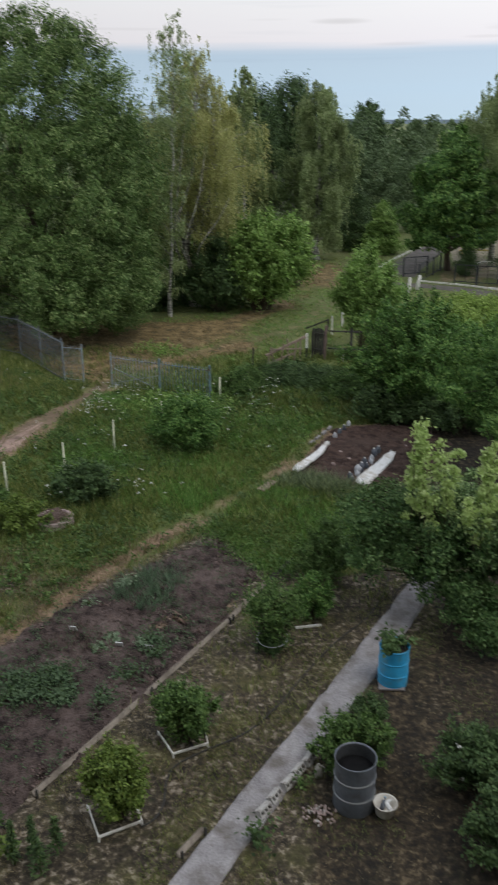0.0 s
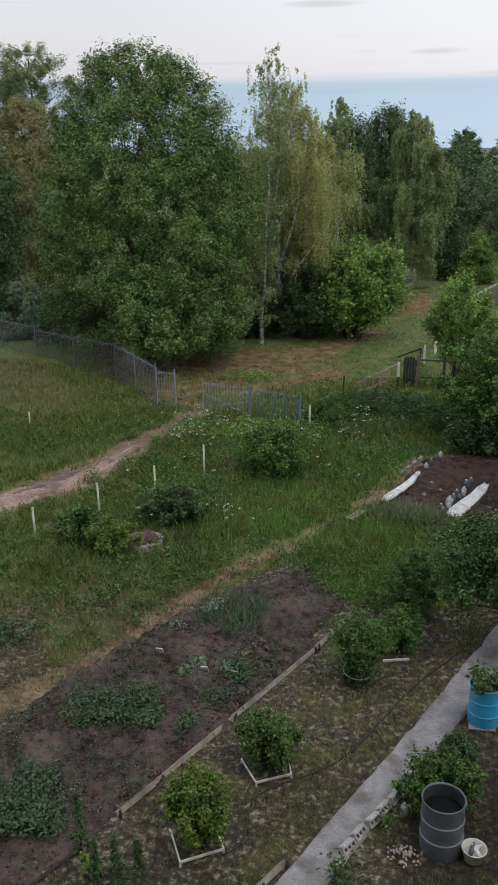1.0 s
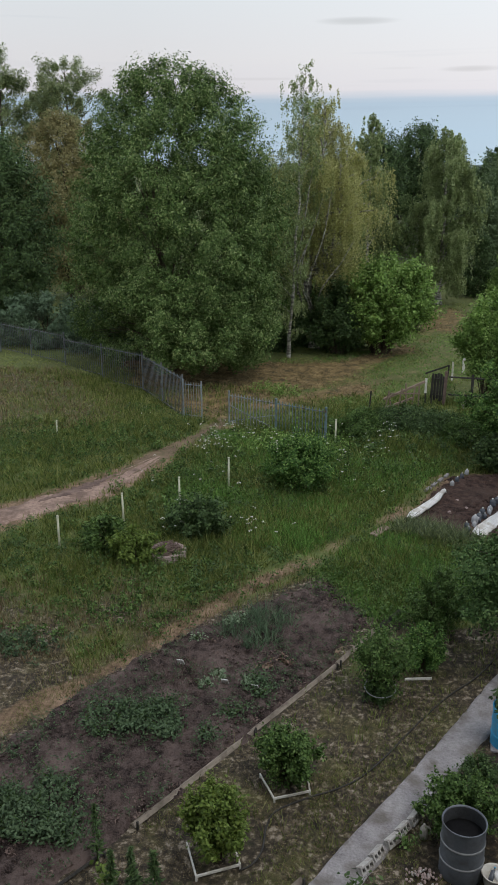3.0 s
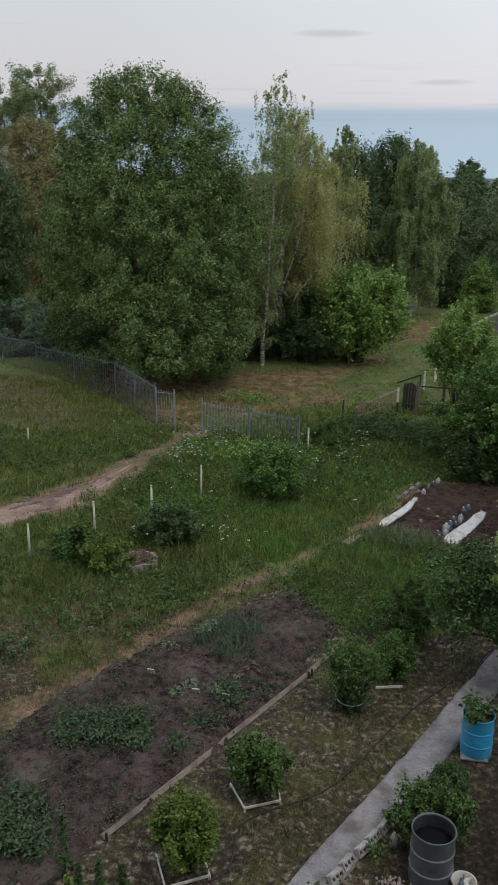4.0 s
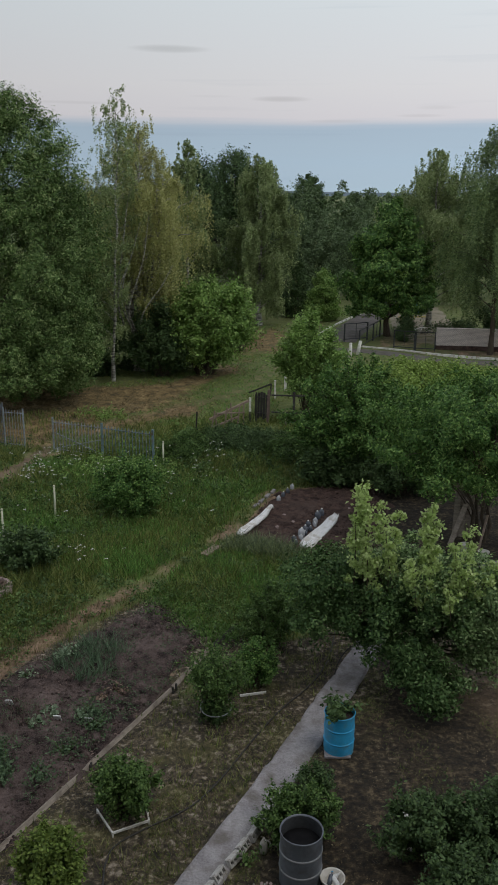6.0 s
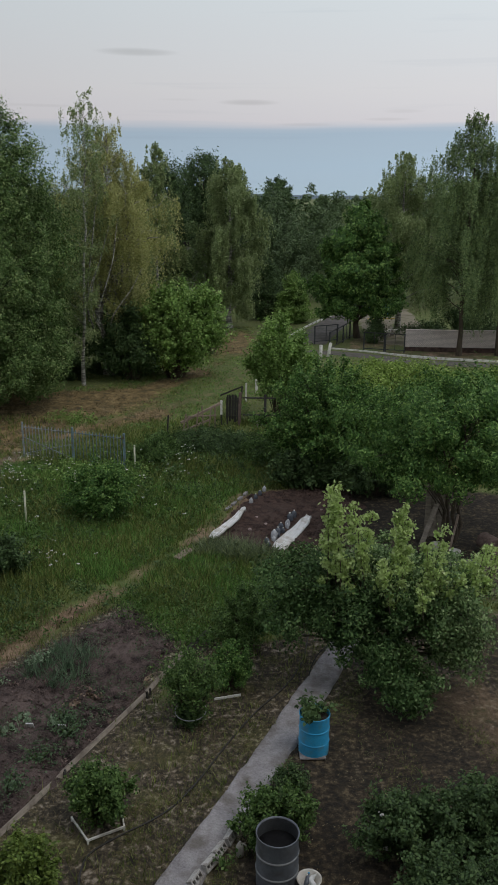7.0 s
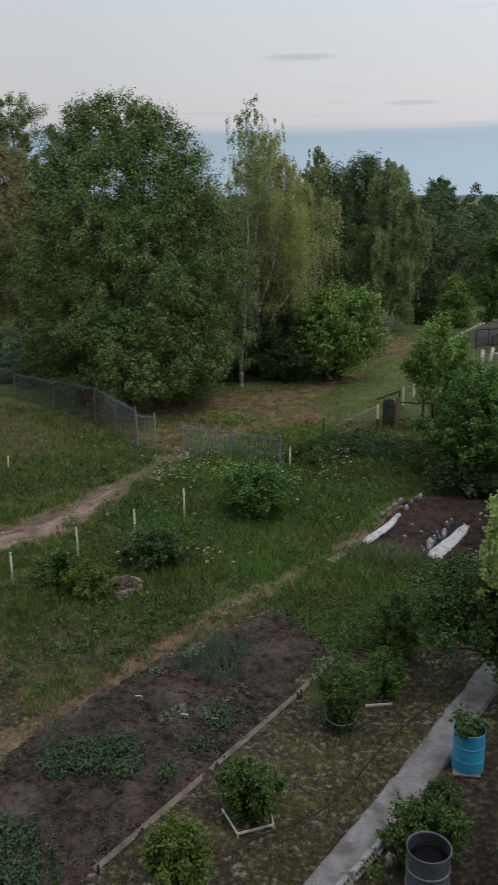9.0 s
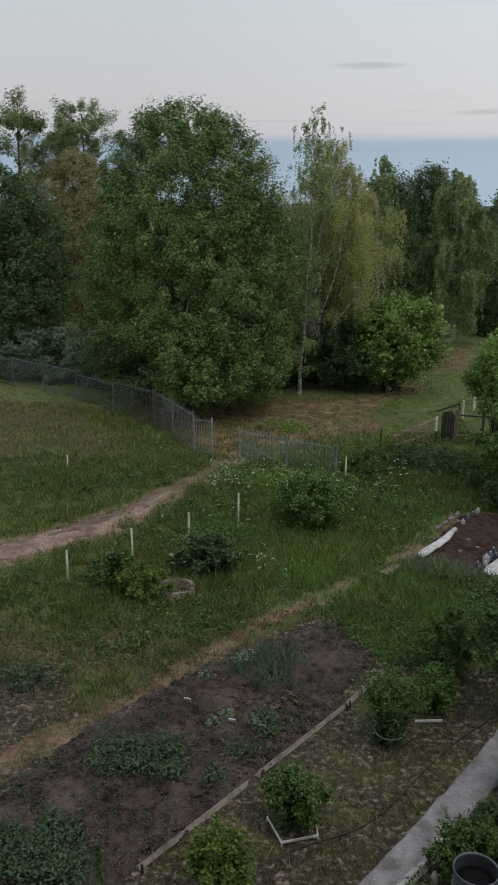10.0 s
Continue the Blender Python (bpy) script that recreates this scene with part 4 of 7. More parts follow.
tree("poplar_tree", -31.5, 58.5, 16.4, 4.6, 5.0, 6.0, [(0, 0.4), (0.5, 1.0), (0.8, 0.8), (1, 0.2)], 28000, 0.16, LEAF_OLIVE, "tall narrow tree above the wood edge", trunk=0.28, clump=0.55, clumps=90, seed=10, limbs=40)
tree("russet_tree", -25.2, 54.0, 11.9, 8.6, 5.0, 1.0, OVAL, 60000, 0.15, LEAF_BROWN, "brownish-green tree among taller trees", trunk=0.2, clump=0.6, seed=11)
birch(-5.4, 57.5, 11.9, 4.0, 2.5, SLIM, 40000, 0.13, LEAF_BIRCH_GREEN, "grey-green birch in a far group", 0.16, 40, 1.4, 12, group="far birches")
birch(-0.6, 59.0, 11.0, 4.7, 1.0, [(0, 0.8), (0.25, 1), (0.5, 0.95), (0.75, 0.7), (0.9, 0.38), (1, 0.03)], 88000, 0.125, LEAF_BIRCH_GREEN, "broad grey-green birch in a far group", 0.2, 60, 1.7, 13, group="far birches")
tree("dark_tree", -2.7, 65.2, 11.5, 5.4, 4.0, 5.6, OVAL, 30000, 0.17, LEAF_DARK, "dark round-topped tree rising over a birch", trunk=0.2, clump=0.5, seed=140)
tree("young_tree", -2.75, 59.4, 7.2, 3.0, 1.4, 0.4, OVAL, 9000, 0.15, LEAF_BIRCH_TALL, "thin young tree in front of a white wall", trunk=0.06, clump=0.4, seed=142, limbs=20)
tree("round_tree", 5.2, 126.0, 10.9, 5.0, 5.0, 3.0, ROUND, 26000, 0.28, LEAF_DARK, "distant dark round-crowned tree on the skyline", trunk=0.3, clump=0.5, clumps=240, seed=141, limbs=12)
tree("dark_tree", -5.1, 62.0, 10.9, 4.6, 4.0, 0.6, OVAL, 34000, 0.17, LEAF_DARK, "dark green tree in wood edge shade", trunk=0.2, clump=0.55, seed=14)
tree("maple_tree", 7.7, 54.6, 8.2, 5.8, 5.0, 1.5, [(0, 0.85), (0.2, 1.0), (0.45, 0.85), (0.7, 0.55), (0.9, 0.28), (1, 0.08)], 60000, 0.19, LEAF_PLUM, "dense dark green maple beside a lane", trunk=0.19, clump=0.42, clumps=320, seed=15, lumps=0.3)
tree("thuja_shrub", 8.5, 52.6, 1.7, 1.2, 1.1, 0.05, TALL, 9000, 0.08, LEAF_DARK, "small dark evergreen shrub beside tree trunk", "shrub", trunk=0.05, clump=0.16, seed=16, limbs=10)
birch(12.9, 48.9, 13.3, 6.0, 2.2, FULL, 70000, 0.105, LEAF_BIRCH_TALL, "tall birch with thick trunk behind a wall", 0.15, 74, 2.9, 17, bark=BARK, group="tall birches")
birch(15.2, 49.0, 12.4, 6.0, 2.0, FULL, 60000, 0.105, LEAF_BIRCH_TALL, "tall birch with drooping dark foliage", 0.14, 70, 3.0, 18, bark=BARK, group="tall birches")
birch(10.7, 57.0, 11.5, 6.2, 1.8, FULL, 80000, 0.11, LEAF_BIRCH_GREEN, "grey-green drooping birch behind others", 0.2, 56, 2.0, 19, group="tall birches")
tree("evergreen_shrub", 3.9, 61.5, 3.6, 2.6, 2.4, 0.1, CONE, 16000, 0.16, LEAF_HAZEL, "bushy green conifer shrub beside lane", "shrub", trunk=0.06, clump=0.3, seed=20)
tree("evergreen_shrub", 2.2, 63.5, 4.3, 2.6, 2.4, 0.1, CONE, 16000, 0.14, LEAF_DARK, "tall bushy conifer shrub beside lane", "shrub", trunk=0.06, clump=0.3, seed=21)
bush("young_tree", 1.68, 34.0, 4.05, 3.0, 2.6, 22, 20000, 0.115, LEAF_HAZEL, "young bright green tree beside old gate", "young tree", 22, twig=0.42, stalk=0.013, low=0.42, fan=1.4, stool=0.012)
bush("lilac_bush", 3.1, 26.9, 3.6, 4.6, 4.2, 130, 60000, 0.088, LEAF_PLUM, "large dense dark green garden bush", "bush", 23, twig=0.36, stalk=0.03, low=0.06, fan=1.4)
tree("plum_tree", 6.0, 21.4, 4.4, 6.0, 4.6, 1.95, [(0, 0.75), (0.3, 1.0), (0.6, 0.9), (0.85, 0.6), (1, 0.2)], 92000, 0.082, LEAF_PLUM, "old plum tree with several leaning stems", "fruit tree", trunk=0.12, stems=4, clump=0.36, clumps=250, seed=24, lumps=0.3, spray=0.5)


def apple_tree(x, y):
    """A spreading apple tree: heavy boughs of dark leaves and a crest of pale young shoots."""
    r = np.random.default_rng(25)
    t = thing("apple_tree", x, y, 0.0, "spreading apple tree with pale upright shoots", "fruit tree")
    for a, b in (((0, 0, -0.1), (-0.25, 0.0, 1.5)), ((0.05, 0.05, -0.1), (0.45, 0.1, 1.5))):
        k = np.linspace(0, 1, 7)[:, None]
        line = np.array(a) + (np.array(b) - np.array(a)) * k + np.sin(k * 4) * [0.08, 0.05, 0]
        part("trunk", smooth(array_mesh("trunk", *tube(line, np.linspace(0.13, 0.07, 7), 8))), BARK, t)
    lobes = [((-1.35, 0.1, 2.05), (0.85, 0.8, 0.5), 9000), ((-0.75, -0.3, 1.55), (0.8, 0.7, 0.5), 7000), ((0.1, 0.1, 2.0), (1.1, 1.1, 0.75), 16000), ((1.15, -0.1, 1.75), (0.9, 1.0, 0.85), 15000),
             ((0.5, -1.25, 0.62), (0.45, 0.45, 0.5), 4500), ((-0.15, -0.3, 1.05), (0.8, 0.7, 0.5), 6500), ((1.45, -0.4, 1.0), (0.55, 0.6, 0.6), 6000), ((-1.75, -0.35, 1.35), (0.4, 0.4, 0.35), 2200), ((0.15, -0.95, 0.8), (0.5, 0.45, 0.45), 4000)]
    pts, face = [], []
    for c, rad, n in lobes:
        c, rad = np.array(c), np.array(rad)
        m = max(8, n // 160)
        d = unit(r.normal(size=(m, 3)) + [0, -0.15, 0.1])
        q = c + d * rad * r.uniform(0.55, 1.05, (m, 1))
        for e in q[:: 4]:
            root = np.array([0.3 * np.sign(e[0]) * min(abs(e[0]), 1), 0.05, min(1.4, e[2] * 0.7)])
            part("limb", smooth(array_mesh("limb", *bough(root, e, 0.035, 0.006, 0.1))), BARK, t)
        k = r.integers(0, m, n)
        off = unit(r.normal(size=(n, 3))) * r.uniform(0, 1, (n, 1)) ** 0.5 * 0.25 * r.uniform(0.6, 1.3, (m, 1))[k]
        p = q[k] + off * [1.1, 1.1, 0.8]
        pts.append(np.maximum(p, [-9, -9, 0.12]))
        face.append(d[k] + [0, 0, 0.7])
    pts, face = np.concatenate(pts), np.concatenate(face)
    # Leaves on the right and high up take the paler colour, as if lit.
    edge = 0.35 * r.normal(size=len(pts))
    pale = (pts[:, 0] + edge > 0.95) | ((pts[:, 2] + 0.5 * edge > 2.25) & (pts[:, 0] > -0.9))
    for name, which, mat in (("crown", ~pale, LEAF_APPLE), ("sunny_crown", pale, LEAF_APPLE_LIT)):
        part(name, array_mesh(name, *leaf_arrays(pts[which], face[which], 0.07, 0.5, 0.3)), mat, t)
    shoots = [(-0.94, -0.5, 1.9, 4.0), (-0.76, -0.55, 2.0, 4.1), (-0.8, -0.35, 2.0, 3.6), (-0.36, -0.5, 2.0, 3.75), (-0.3, -0.4, 2.0, 3.5), (0.2, -0.5, 2.1, 3.5), (0.36, -0.5, 2.0, 3.7), (0.42, -0.4, 2.0, 3.45),
              (0.82, -0.6, 1.9, 3.15), (0.9, -0.4, 1.9, 3.25), (1.3, -0.5, 1.9, 2.65), (1.62, -0.4, 1.7, 2.9), (1.76, -0.3, 1.6, 2.75)]
    for i in range(9):
        a, d = r.uniform(0, 6.28), r.uniform(0.3, 1)
        shoots.append((0.5 + 1.2 * d * math.cos(a), -0.35 + 0.8 * d * math.sin(a), 1.8, 2.3 + 0.9 * r.uniform(0, 1) * (1 - 0.4 * d)))
    for px, py, z0, z1 in shoots:
        p, q = np.array([px + r.normal() * 0.05, py, z0]), np.array([px + r.normal() * 0.12 + 0.08 * px, py - 0.1 + r.normal() * 0.08, z1])
        s = part("shoot", smooth(array_mesh("shoot", *bough(p, q, 0.012, 0.004, 0.0, 5, 5, 0.03))), BARK, t)
        n = int(370 * (z1 - z0))
        k = max(4, int((z1 - z0) / 0.13))
        tuft = p + (q - p) * (0.2 + 0.82 * (np.arange(k)[:, None] + r.uniform(0, 1, (k, 1))) / k) + r.normal(size=(k, 3)) * [0.055, 0.055, 0.03]
        w = r.integers(0, k, n)
        c = tuft[w] + r.normal(size=(n, 3)) * (0.035 + 0.045 * r.uniform(0, 1, (k, 1)) ** 2)[w]
        v, f = leaf_arrays(c, unit(r.normal(size=(n, 3)) * [1, 1, 0.3] + [0, -0.2, 0.6]), 0.072, 0.62, -0.3)
        part("shoot_foliage", array_mesh("shoot_foliage", v, f), LEAF_SHOOT, s)


apple_tree(2.8, 14.6)

# ---- shrubs of the garden and the wild edge ----
tree("green_hedge", 8.0, 41.0, 0.8, 7.5, 4.0, 0.02, DOME, 26000, 0.11, LEAF_HEDGE, "bright green wild hedge in front of lane", "hedge", trunk=0.05, stems=5, clump=0.4, clumps=200, seed=30)
tree("green_hedge", 13.5, 38.5, 1.1, 8.0, 4.5, 0.02, DOME, 30000, 0.11, LEAF_HEDGE, "bright green wild hedge with uneven top", "hedge", trunk=0.05, stems=5, clump=0.4, clumps=200, seed=31)
bush("green_hedge", 6.2, 34.0, 2.2, 7.4, 5.6, 130, 42000, 0.1, LEAF_HEDGE, "wild green bushes beyond the garden", "hedge", 32, twig=0.4, stalk=0.025, low=0.1)
bush("green_hedge", 10.5, 30.0, 2.7, 7.8, 5.6, 130, 42000, 0.1, LEAF_HEDGE, "wild green bushes behind fruit trees", "hedge", 33, twig=0.4, stalk=0.025, low=0.1)
bush("garden_bush", -3.75, 22.9, 1.5, 1.85, 1.6, 60, 26000, 0.07, LEAF_PLUM, "round dark green bush in long grass", "bush", 34, twig=0.3)
bush("rose_bush", -5.7, 19.0, 1.0, 1.7, 1.2, 40, 9000, 0.08, LEAF_DARK, "low dark green bush beside stone ring", "bush", 35, twig=0.2)
bush("yellow_green_bush", -6.75, 17.3, 0.75, 1.25, 0.9, 26, 5000, 0.07, LEAF_LIME, "low yellow-green bush beside stone ring", "bush", 36, twig=0.16)
bush("rose_bush", -7.7, 17.7, 0.8, 1.2, 0.9, 26, 4500, 0.08, LEAF_BUSH, "low straggly green bush among fence posts", "bush", 37, twig=0.18)
tree("wild_bush", -0.9, 29.5, 0.68, 3.6, 1.6, 0.03, DOME, 34200, 0.068, LEAF_DARK, "dark weedy undergrowth below old gate", "bush", trunk=0.03, stems=4, clump=0.25, clumps=110, seed=38)
tree("wild_bush", 1.7, 28.6, 0.55, 3.0, 2.0, 0.03, DOME, 25650, 0.068, LEAF_BUSH, "leafy undergrowth beside large bush", "bush", trunk=0.03, stems=4, clump=0.25, clumps=90, seed=39)
tree("wild_bush", -2.6, 28.2, 1.0, 1.6, 1.4, 0.03, DOME, 14250, 0.062, LEAF_BUSH, "tall weeds behind metal gate", "bush", trunk=0.03, stems=4, clump=0.22, clumps=60, seed=40)
bush("yellow_currant_bush", -2.45, 9.0, 1.15, 0.95, 0.85, 40, 9500, 0.055, LEAF_LIME, "young yellow-green bush in white wooden frame", "bush", 41, twig=0.14, low=0.2, fan=1.35, group="framed bushes")
bush("currant_bush", -1.8, 10.65, 0.94, 1.05, 0.85, 46, 12500, 0.05, LEAF_BUSH, "small green currant bush in white wooden frame", "bush", 42, twig=0.15, low=0.2, fan=1.3, group="framed bushes")
bush("gooseberry_bush", -0.6, 13.1, 1.15, 1.15, 0.95, 40, 8500, 0.045, LEAF_BUSH, "bushy gooseberry held up by metal hoop", "bush", 43, twig=0.24, low=0.42, fan=1.2)
bush("gooseberry_shoots", -0.6, 13.05, 0.42, 0.5, 0.42, 22, 3200, 0.045, LEAF_DARK, "dark low shoots inside the metal hoop", "bush", 67, twig=0.1, low=0.0, fan=1.4)
bush("currant_bush", 0.1, 14.2, 0.9, 0.8, 0.8, 34, 8000, 0.045, LEAF_PLUM, "dark green currant bush behind low white board", "bush", 44, twig=0.12)
bush("currant_bush", 0.35, 15.7, 1.3, 1.3, 1.2, 40, 12000, 0.048, LEAF_BUSH, "tall dark green currant bush at grass edge", "bush", 45, twig=0.15)
bush("currant_bush", 0.78, 10.35, 0.78, 1.2, 0.8, 42, 10500, 0.05, LEAF_BUSH, "low green bush behind grey metal drum", "bush", 46, twig=0.13)
bush("blackcurrant_bush", 2.75, 9.95, 0.95, 1.7, 1.2, 60, 17000, 0.055, LEAF_DARK, "spreading dark green currant bush on bare earth", "bush", 47, twig=0.18, group="currant bushes")
bush("blackcurrant_bush", 3.9, 10.1, 1.05, 1.5, 1.3, 60, 16000, 0.055, LEAF_DARK, "spreading dark green currant bush on bare earth", "bush", 48, twig=0.18, group="currant bushes")
bush("blackcurrant_bush", 3.0, 8.7, 0.95, 1.6, 1.2, 60, 16000, 0.055, LEAF_DARK, "spreading dark green currant bush on bare earth", "bush", 49, twig=0.18, group="currant bushes")

bush("garden_bush", 5.0, 26.2, 3.1, 3.8, 3.0, 80, 26000, 0.105, LEAF_PLUM, "dense dark bush behind the plum tree", "bush", 60, twig=0.32, stalk=0.03, low=0.05, fan=1.45)
bush("wild_bush", 4.3, 24.9, 1.3, 2.4, 1.3, 40, 10000, 0.085, LEAF_DARK, "dark low bush at the end of a bed", "bush", 66, twig=0.25)
bush("wild_bush", 2.3, 25.7, 1.1, 2.6, 1.3, 40, 8000, 0.1, LEAF_DARK, "dark leafy growth at the foot of a large bush", "bush", 57, twig=0.25)
tree("dark_tree", -9.0, 46.0, 6.5, 4.6, 3.6, 0.2, OVAL, 18000, 0.15, LEAF_PLUM, "leafy young tree in the shade of taller trees", trunk=0.1, clump=0.45, seed=58)
tree("undergrowth", -6.4, 43.8, 2.6, 5.0, 2.5, 0.03, DOME, 16000, 0.14, LEAF_DARK, "dark undergrowth beneath birches", "bush", trunk=0.03, stems=4, clump=0.35, clumps=90, seed=50)
tree("undergrowth", -10.0, 42.0, 2.4, 5.0, 2.5, 0.03, DOME, 14000, 0.14, LEAF_DARK, "dark undergrowth beside broad tree", "bush", trunk=0.03, stems=4, clump=0.35, clumps=90, seed=51)
tree("undergrowth", -4.2, 49.0, 3.4, 6.5, 3.0, 0.03, DOME, 18000, 0.16, LEAF_DARK, "dark undergrowth at wood edge", "bush", trunk=0.03, stems=4, clump=0.4, clumps=90, seed=52)
tree("undergrowth", -14.5, 43.0, 3.2, 8.0, 3.0, 0.03, DOME, 18000, 0.16, LEAF_DARK, "dark undergrowth behind metal fence", "bush", trunk=0.03, stems=4, clump=0.4, clumps=100, seed=53)

tree("undergrowth", -20.0, 39.6, 2.6, 8.0, 2.2, 0.03, DOME, 18000, 0.16, LEAF_GREY, "grey-green undergrowth at the fence corner", "bush", trunk=0.03, stems=4, clump=0.4, clumps=110, seed=54)
tree("undergrowth", -25.0, 42.8, 2.8, 7.0, 2.4, 0.03, DOME, 12000, 0.15, LEAF_DARK, "dark undergrowth below a dense tree", "bush", trunk=0.03, stems=4, clump=0.4, clumps=80, seed=56)
tree("undergrowth", -16.2, 38.8, 2.6, 5.0, 2.2, 0.03, DOME, 12000, 0.14, LEAF_GREY, "grey-green undergrowth between fence and broad tree", "bush", trunk=0.03, stems=4, clump=0.35, clumps=80, seed=55)

def far_wood(name, trees, mat, label, seed, size=0.45, per=1100):
    """Woods far off: many crowns, one object."""
    r = np.random.default_rng(seed)
    vs = []
    for x, y, h, w in trees:
        c, out = crown_shell(46, OVAL, h, w, w, h * 0.12, int(r.integers(1e6)), 0.3, 0.4)
        k = r.integers(0, len(c), per)
        p = c[k] + unit(r.normal(size=(per, 3))) * r.uniform(0.2, 1.0, (per, 1)) * w * 0.13 + [x, y, 0]
        vs.append(leaf_arrays(p, out[k] + [0, 0, 0.5], size, 0.6, 0.4, tri=True))
    tagged(part(name, array_mesh(name, *merged(vs)), mat), label, "woods", kind="stuff")


def wood_rows(rows, seed):
    r = np.random.default_rng(seed)
    out = []
    for x0, x1, y0, y1, h0, h1, n in rows:
        for i in range(n):
            h = r.uniform(h0, h1)
            out.append((x0 + (x1 - x0) * (i + r.uniform(0.1, 0.9)) / n, r.uniform(y0, y1), h, h * r.uniform(0.5, 0.75)))
    return out


far_wood("far_woods", wood_rows([(-3, 40, 85, 110, 6.8, 8.5, 16), (-50, 70, 125, 160, 8.2, 9.0, 46)], 60) + [(9.6, 118, 10.3, 4.5), (13.5, 118, 9.6, 5.0), (20, 110, 9.6, 6)],
         LEAF_FAR, "dark mixed woods beyond the lane", 61, 0.36, 1700)
far_wood("distant_woods", wood_rows([(-150, 170, 190, 300, 8.2, 8.75, 80)], 64), LEAF_FAR, "low woods on the far horizon", 65, 1.1, 320)
far_wood("near_woods", wood_rows([(-46, -10, 60, 72, 9.0, 10.6, 13), (-11, -7, 62, 68, 9, 10, 2), (12, 40, 66, 80, 8.5, 10.5, 9), (-1, 16, 70, 82, 6.5, 8.6, 8), (0, 6, 70, 76, 3.5, 6, 4), (-8, 3, 74, 80, 9.4, 10.6, 7)], 62), LEAF_FAR, "mixed green woods behind the clearing", 63, 0.2, 4600)

# ---- the unseen house behind the viewer, sized to shade the near garden ----
house = thing("house", 0, -0.3, 0, "plain pale rendered house wall behind the viewer", "house")
HOUSE_WALL = surface("pale_render", (0.35, 0.33, 0.30), (0.48, 0.46, 0.42), 2, 0.9, 0.01)
part("wall", box(30, 0.4, 15, 0.02, (0, 0, 7.5)), HOUSE_WALL, house)

# ---- grass ----


def sight(y):
    """The stretch of x that is worth covering at a distance y."""
    return -0.62 * y - 0.5, 0.42 * y + 0.8


def scatter(n, y0, y1, seed, power=1.0):
    r = np.random.default_rng(seed)
    u = r.uniform(0, 1, n)
    y = (y0 ** power + u * (y1 ** power - y0 ** power)) ** (1 / power)
    lo, hi = sight(y)
    return lo + (hi - lo) * r.uniform(0, 1, n), y, r


def bare(x, y):
    """True where nothing may grow: beds, track, path."""
    out = (inside(x, y, BED) > -0.05) | (inside(x, y, BED_FAR) > 0.0) | (line_distance(x, y, PATH_LINE) < 0.34)
    out |= line_distance(x, y, TRACK_LINE) < 0.5 - 0.3 * step(y, 20, 28) + 0.12 * waves(x, y, 3, 71)
    out |= (y > 43.5) & (x > 4.2) & (y < 75)
    return out


def blades(name, x, y, tall, wide, mat, label, per=5, tuft=0.07, seed=1, lean=0.45, category="grass"):
    """Tufts of bent blades, one object."""
    r = np.random.default_rng(seed)
    n = len(x)
    x, y, tall, wide = (np.repeat(np.broadcast_to(a, (n,)), per) for a in (x, y, tall, wide))
    m = n * per
    x = x + r.normal(size=m) * tuft
    y = y + r.normal(size=m) * tuft
    z = ground_z(x, y)
    a = r.uniform(0, 6.28, m)
    h = tall * r.uniform(0.5, 1.25, m)
    w = wide * r.uniform(0.6, 1.3, m) * 0.5
    ln = h * lean * r.uniform(0.2, 1.6, m)
    b = r.uniform(0, 6.28, m)
    side = np.stack([np.cos(a) * w, np.sin(a) * w, 0 * w], -1)
    p = np.stack([x, y, z - 0.01], -1)
    tip = p + np.stack([np.cos(b) * ln, np.sin(b) * ln, h], -1)
    v = np.stack([p - side, p + side, tip], 1).reshape(-1, 3)
    return tagged(part(name, array_mesh(name, v, np.arange(3 * m).reshape(-1, 3)), mat), label, category, kind="stuff")


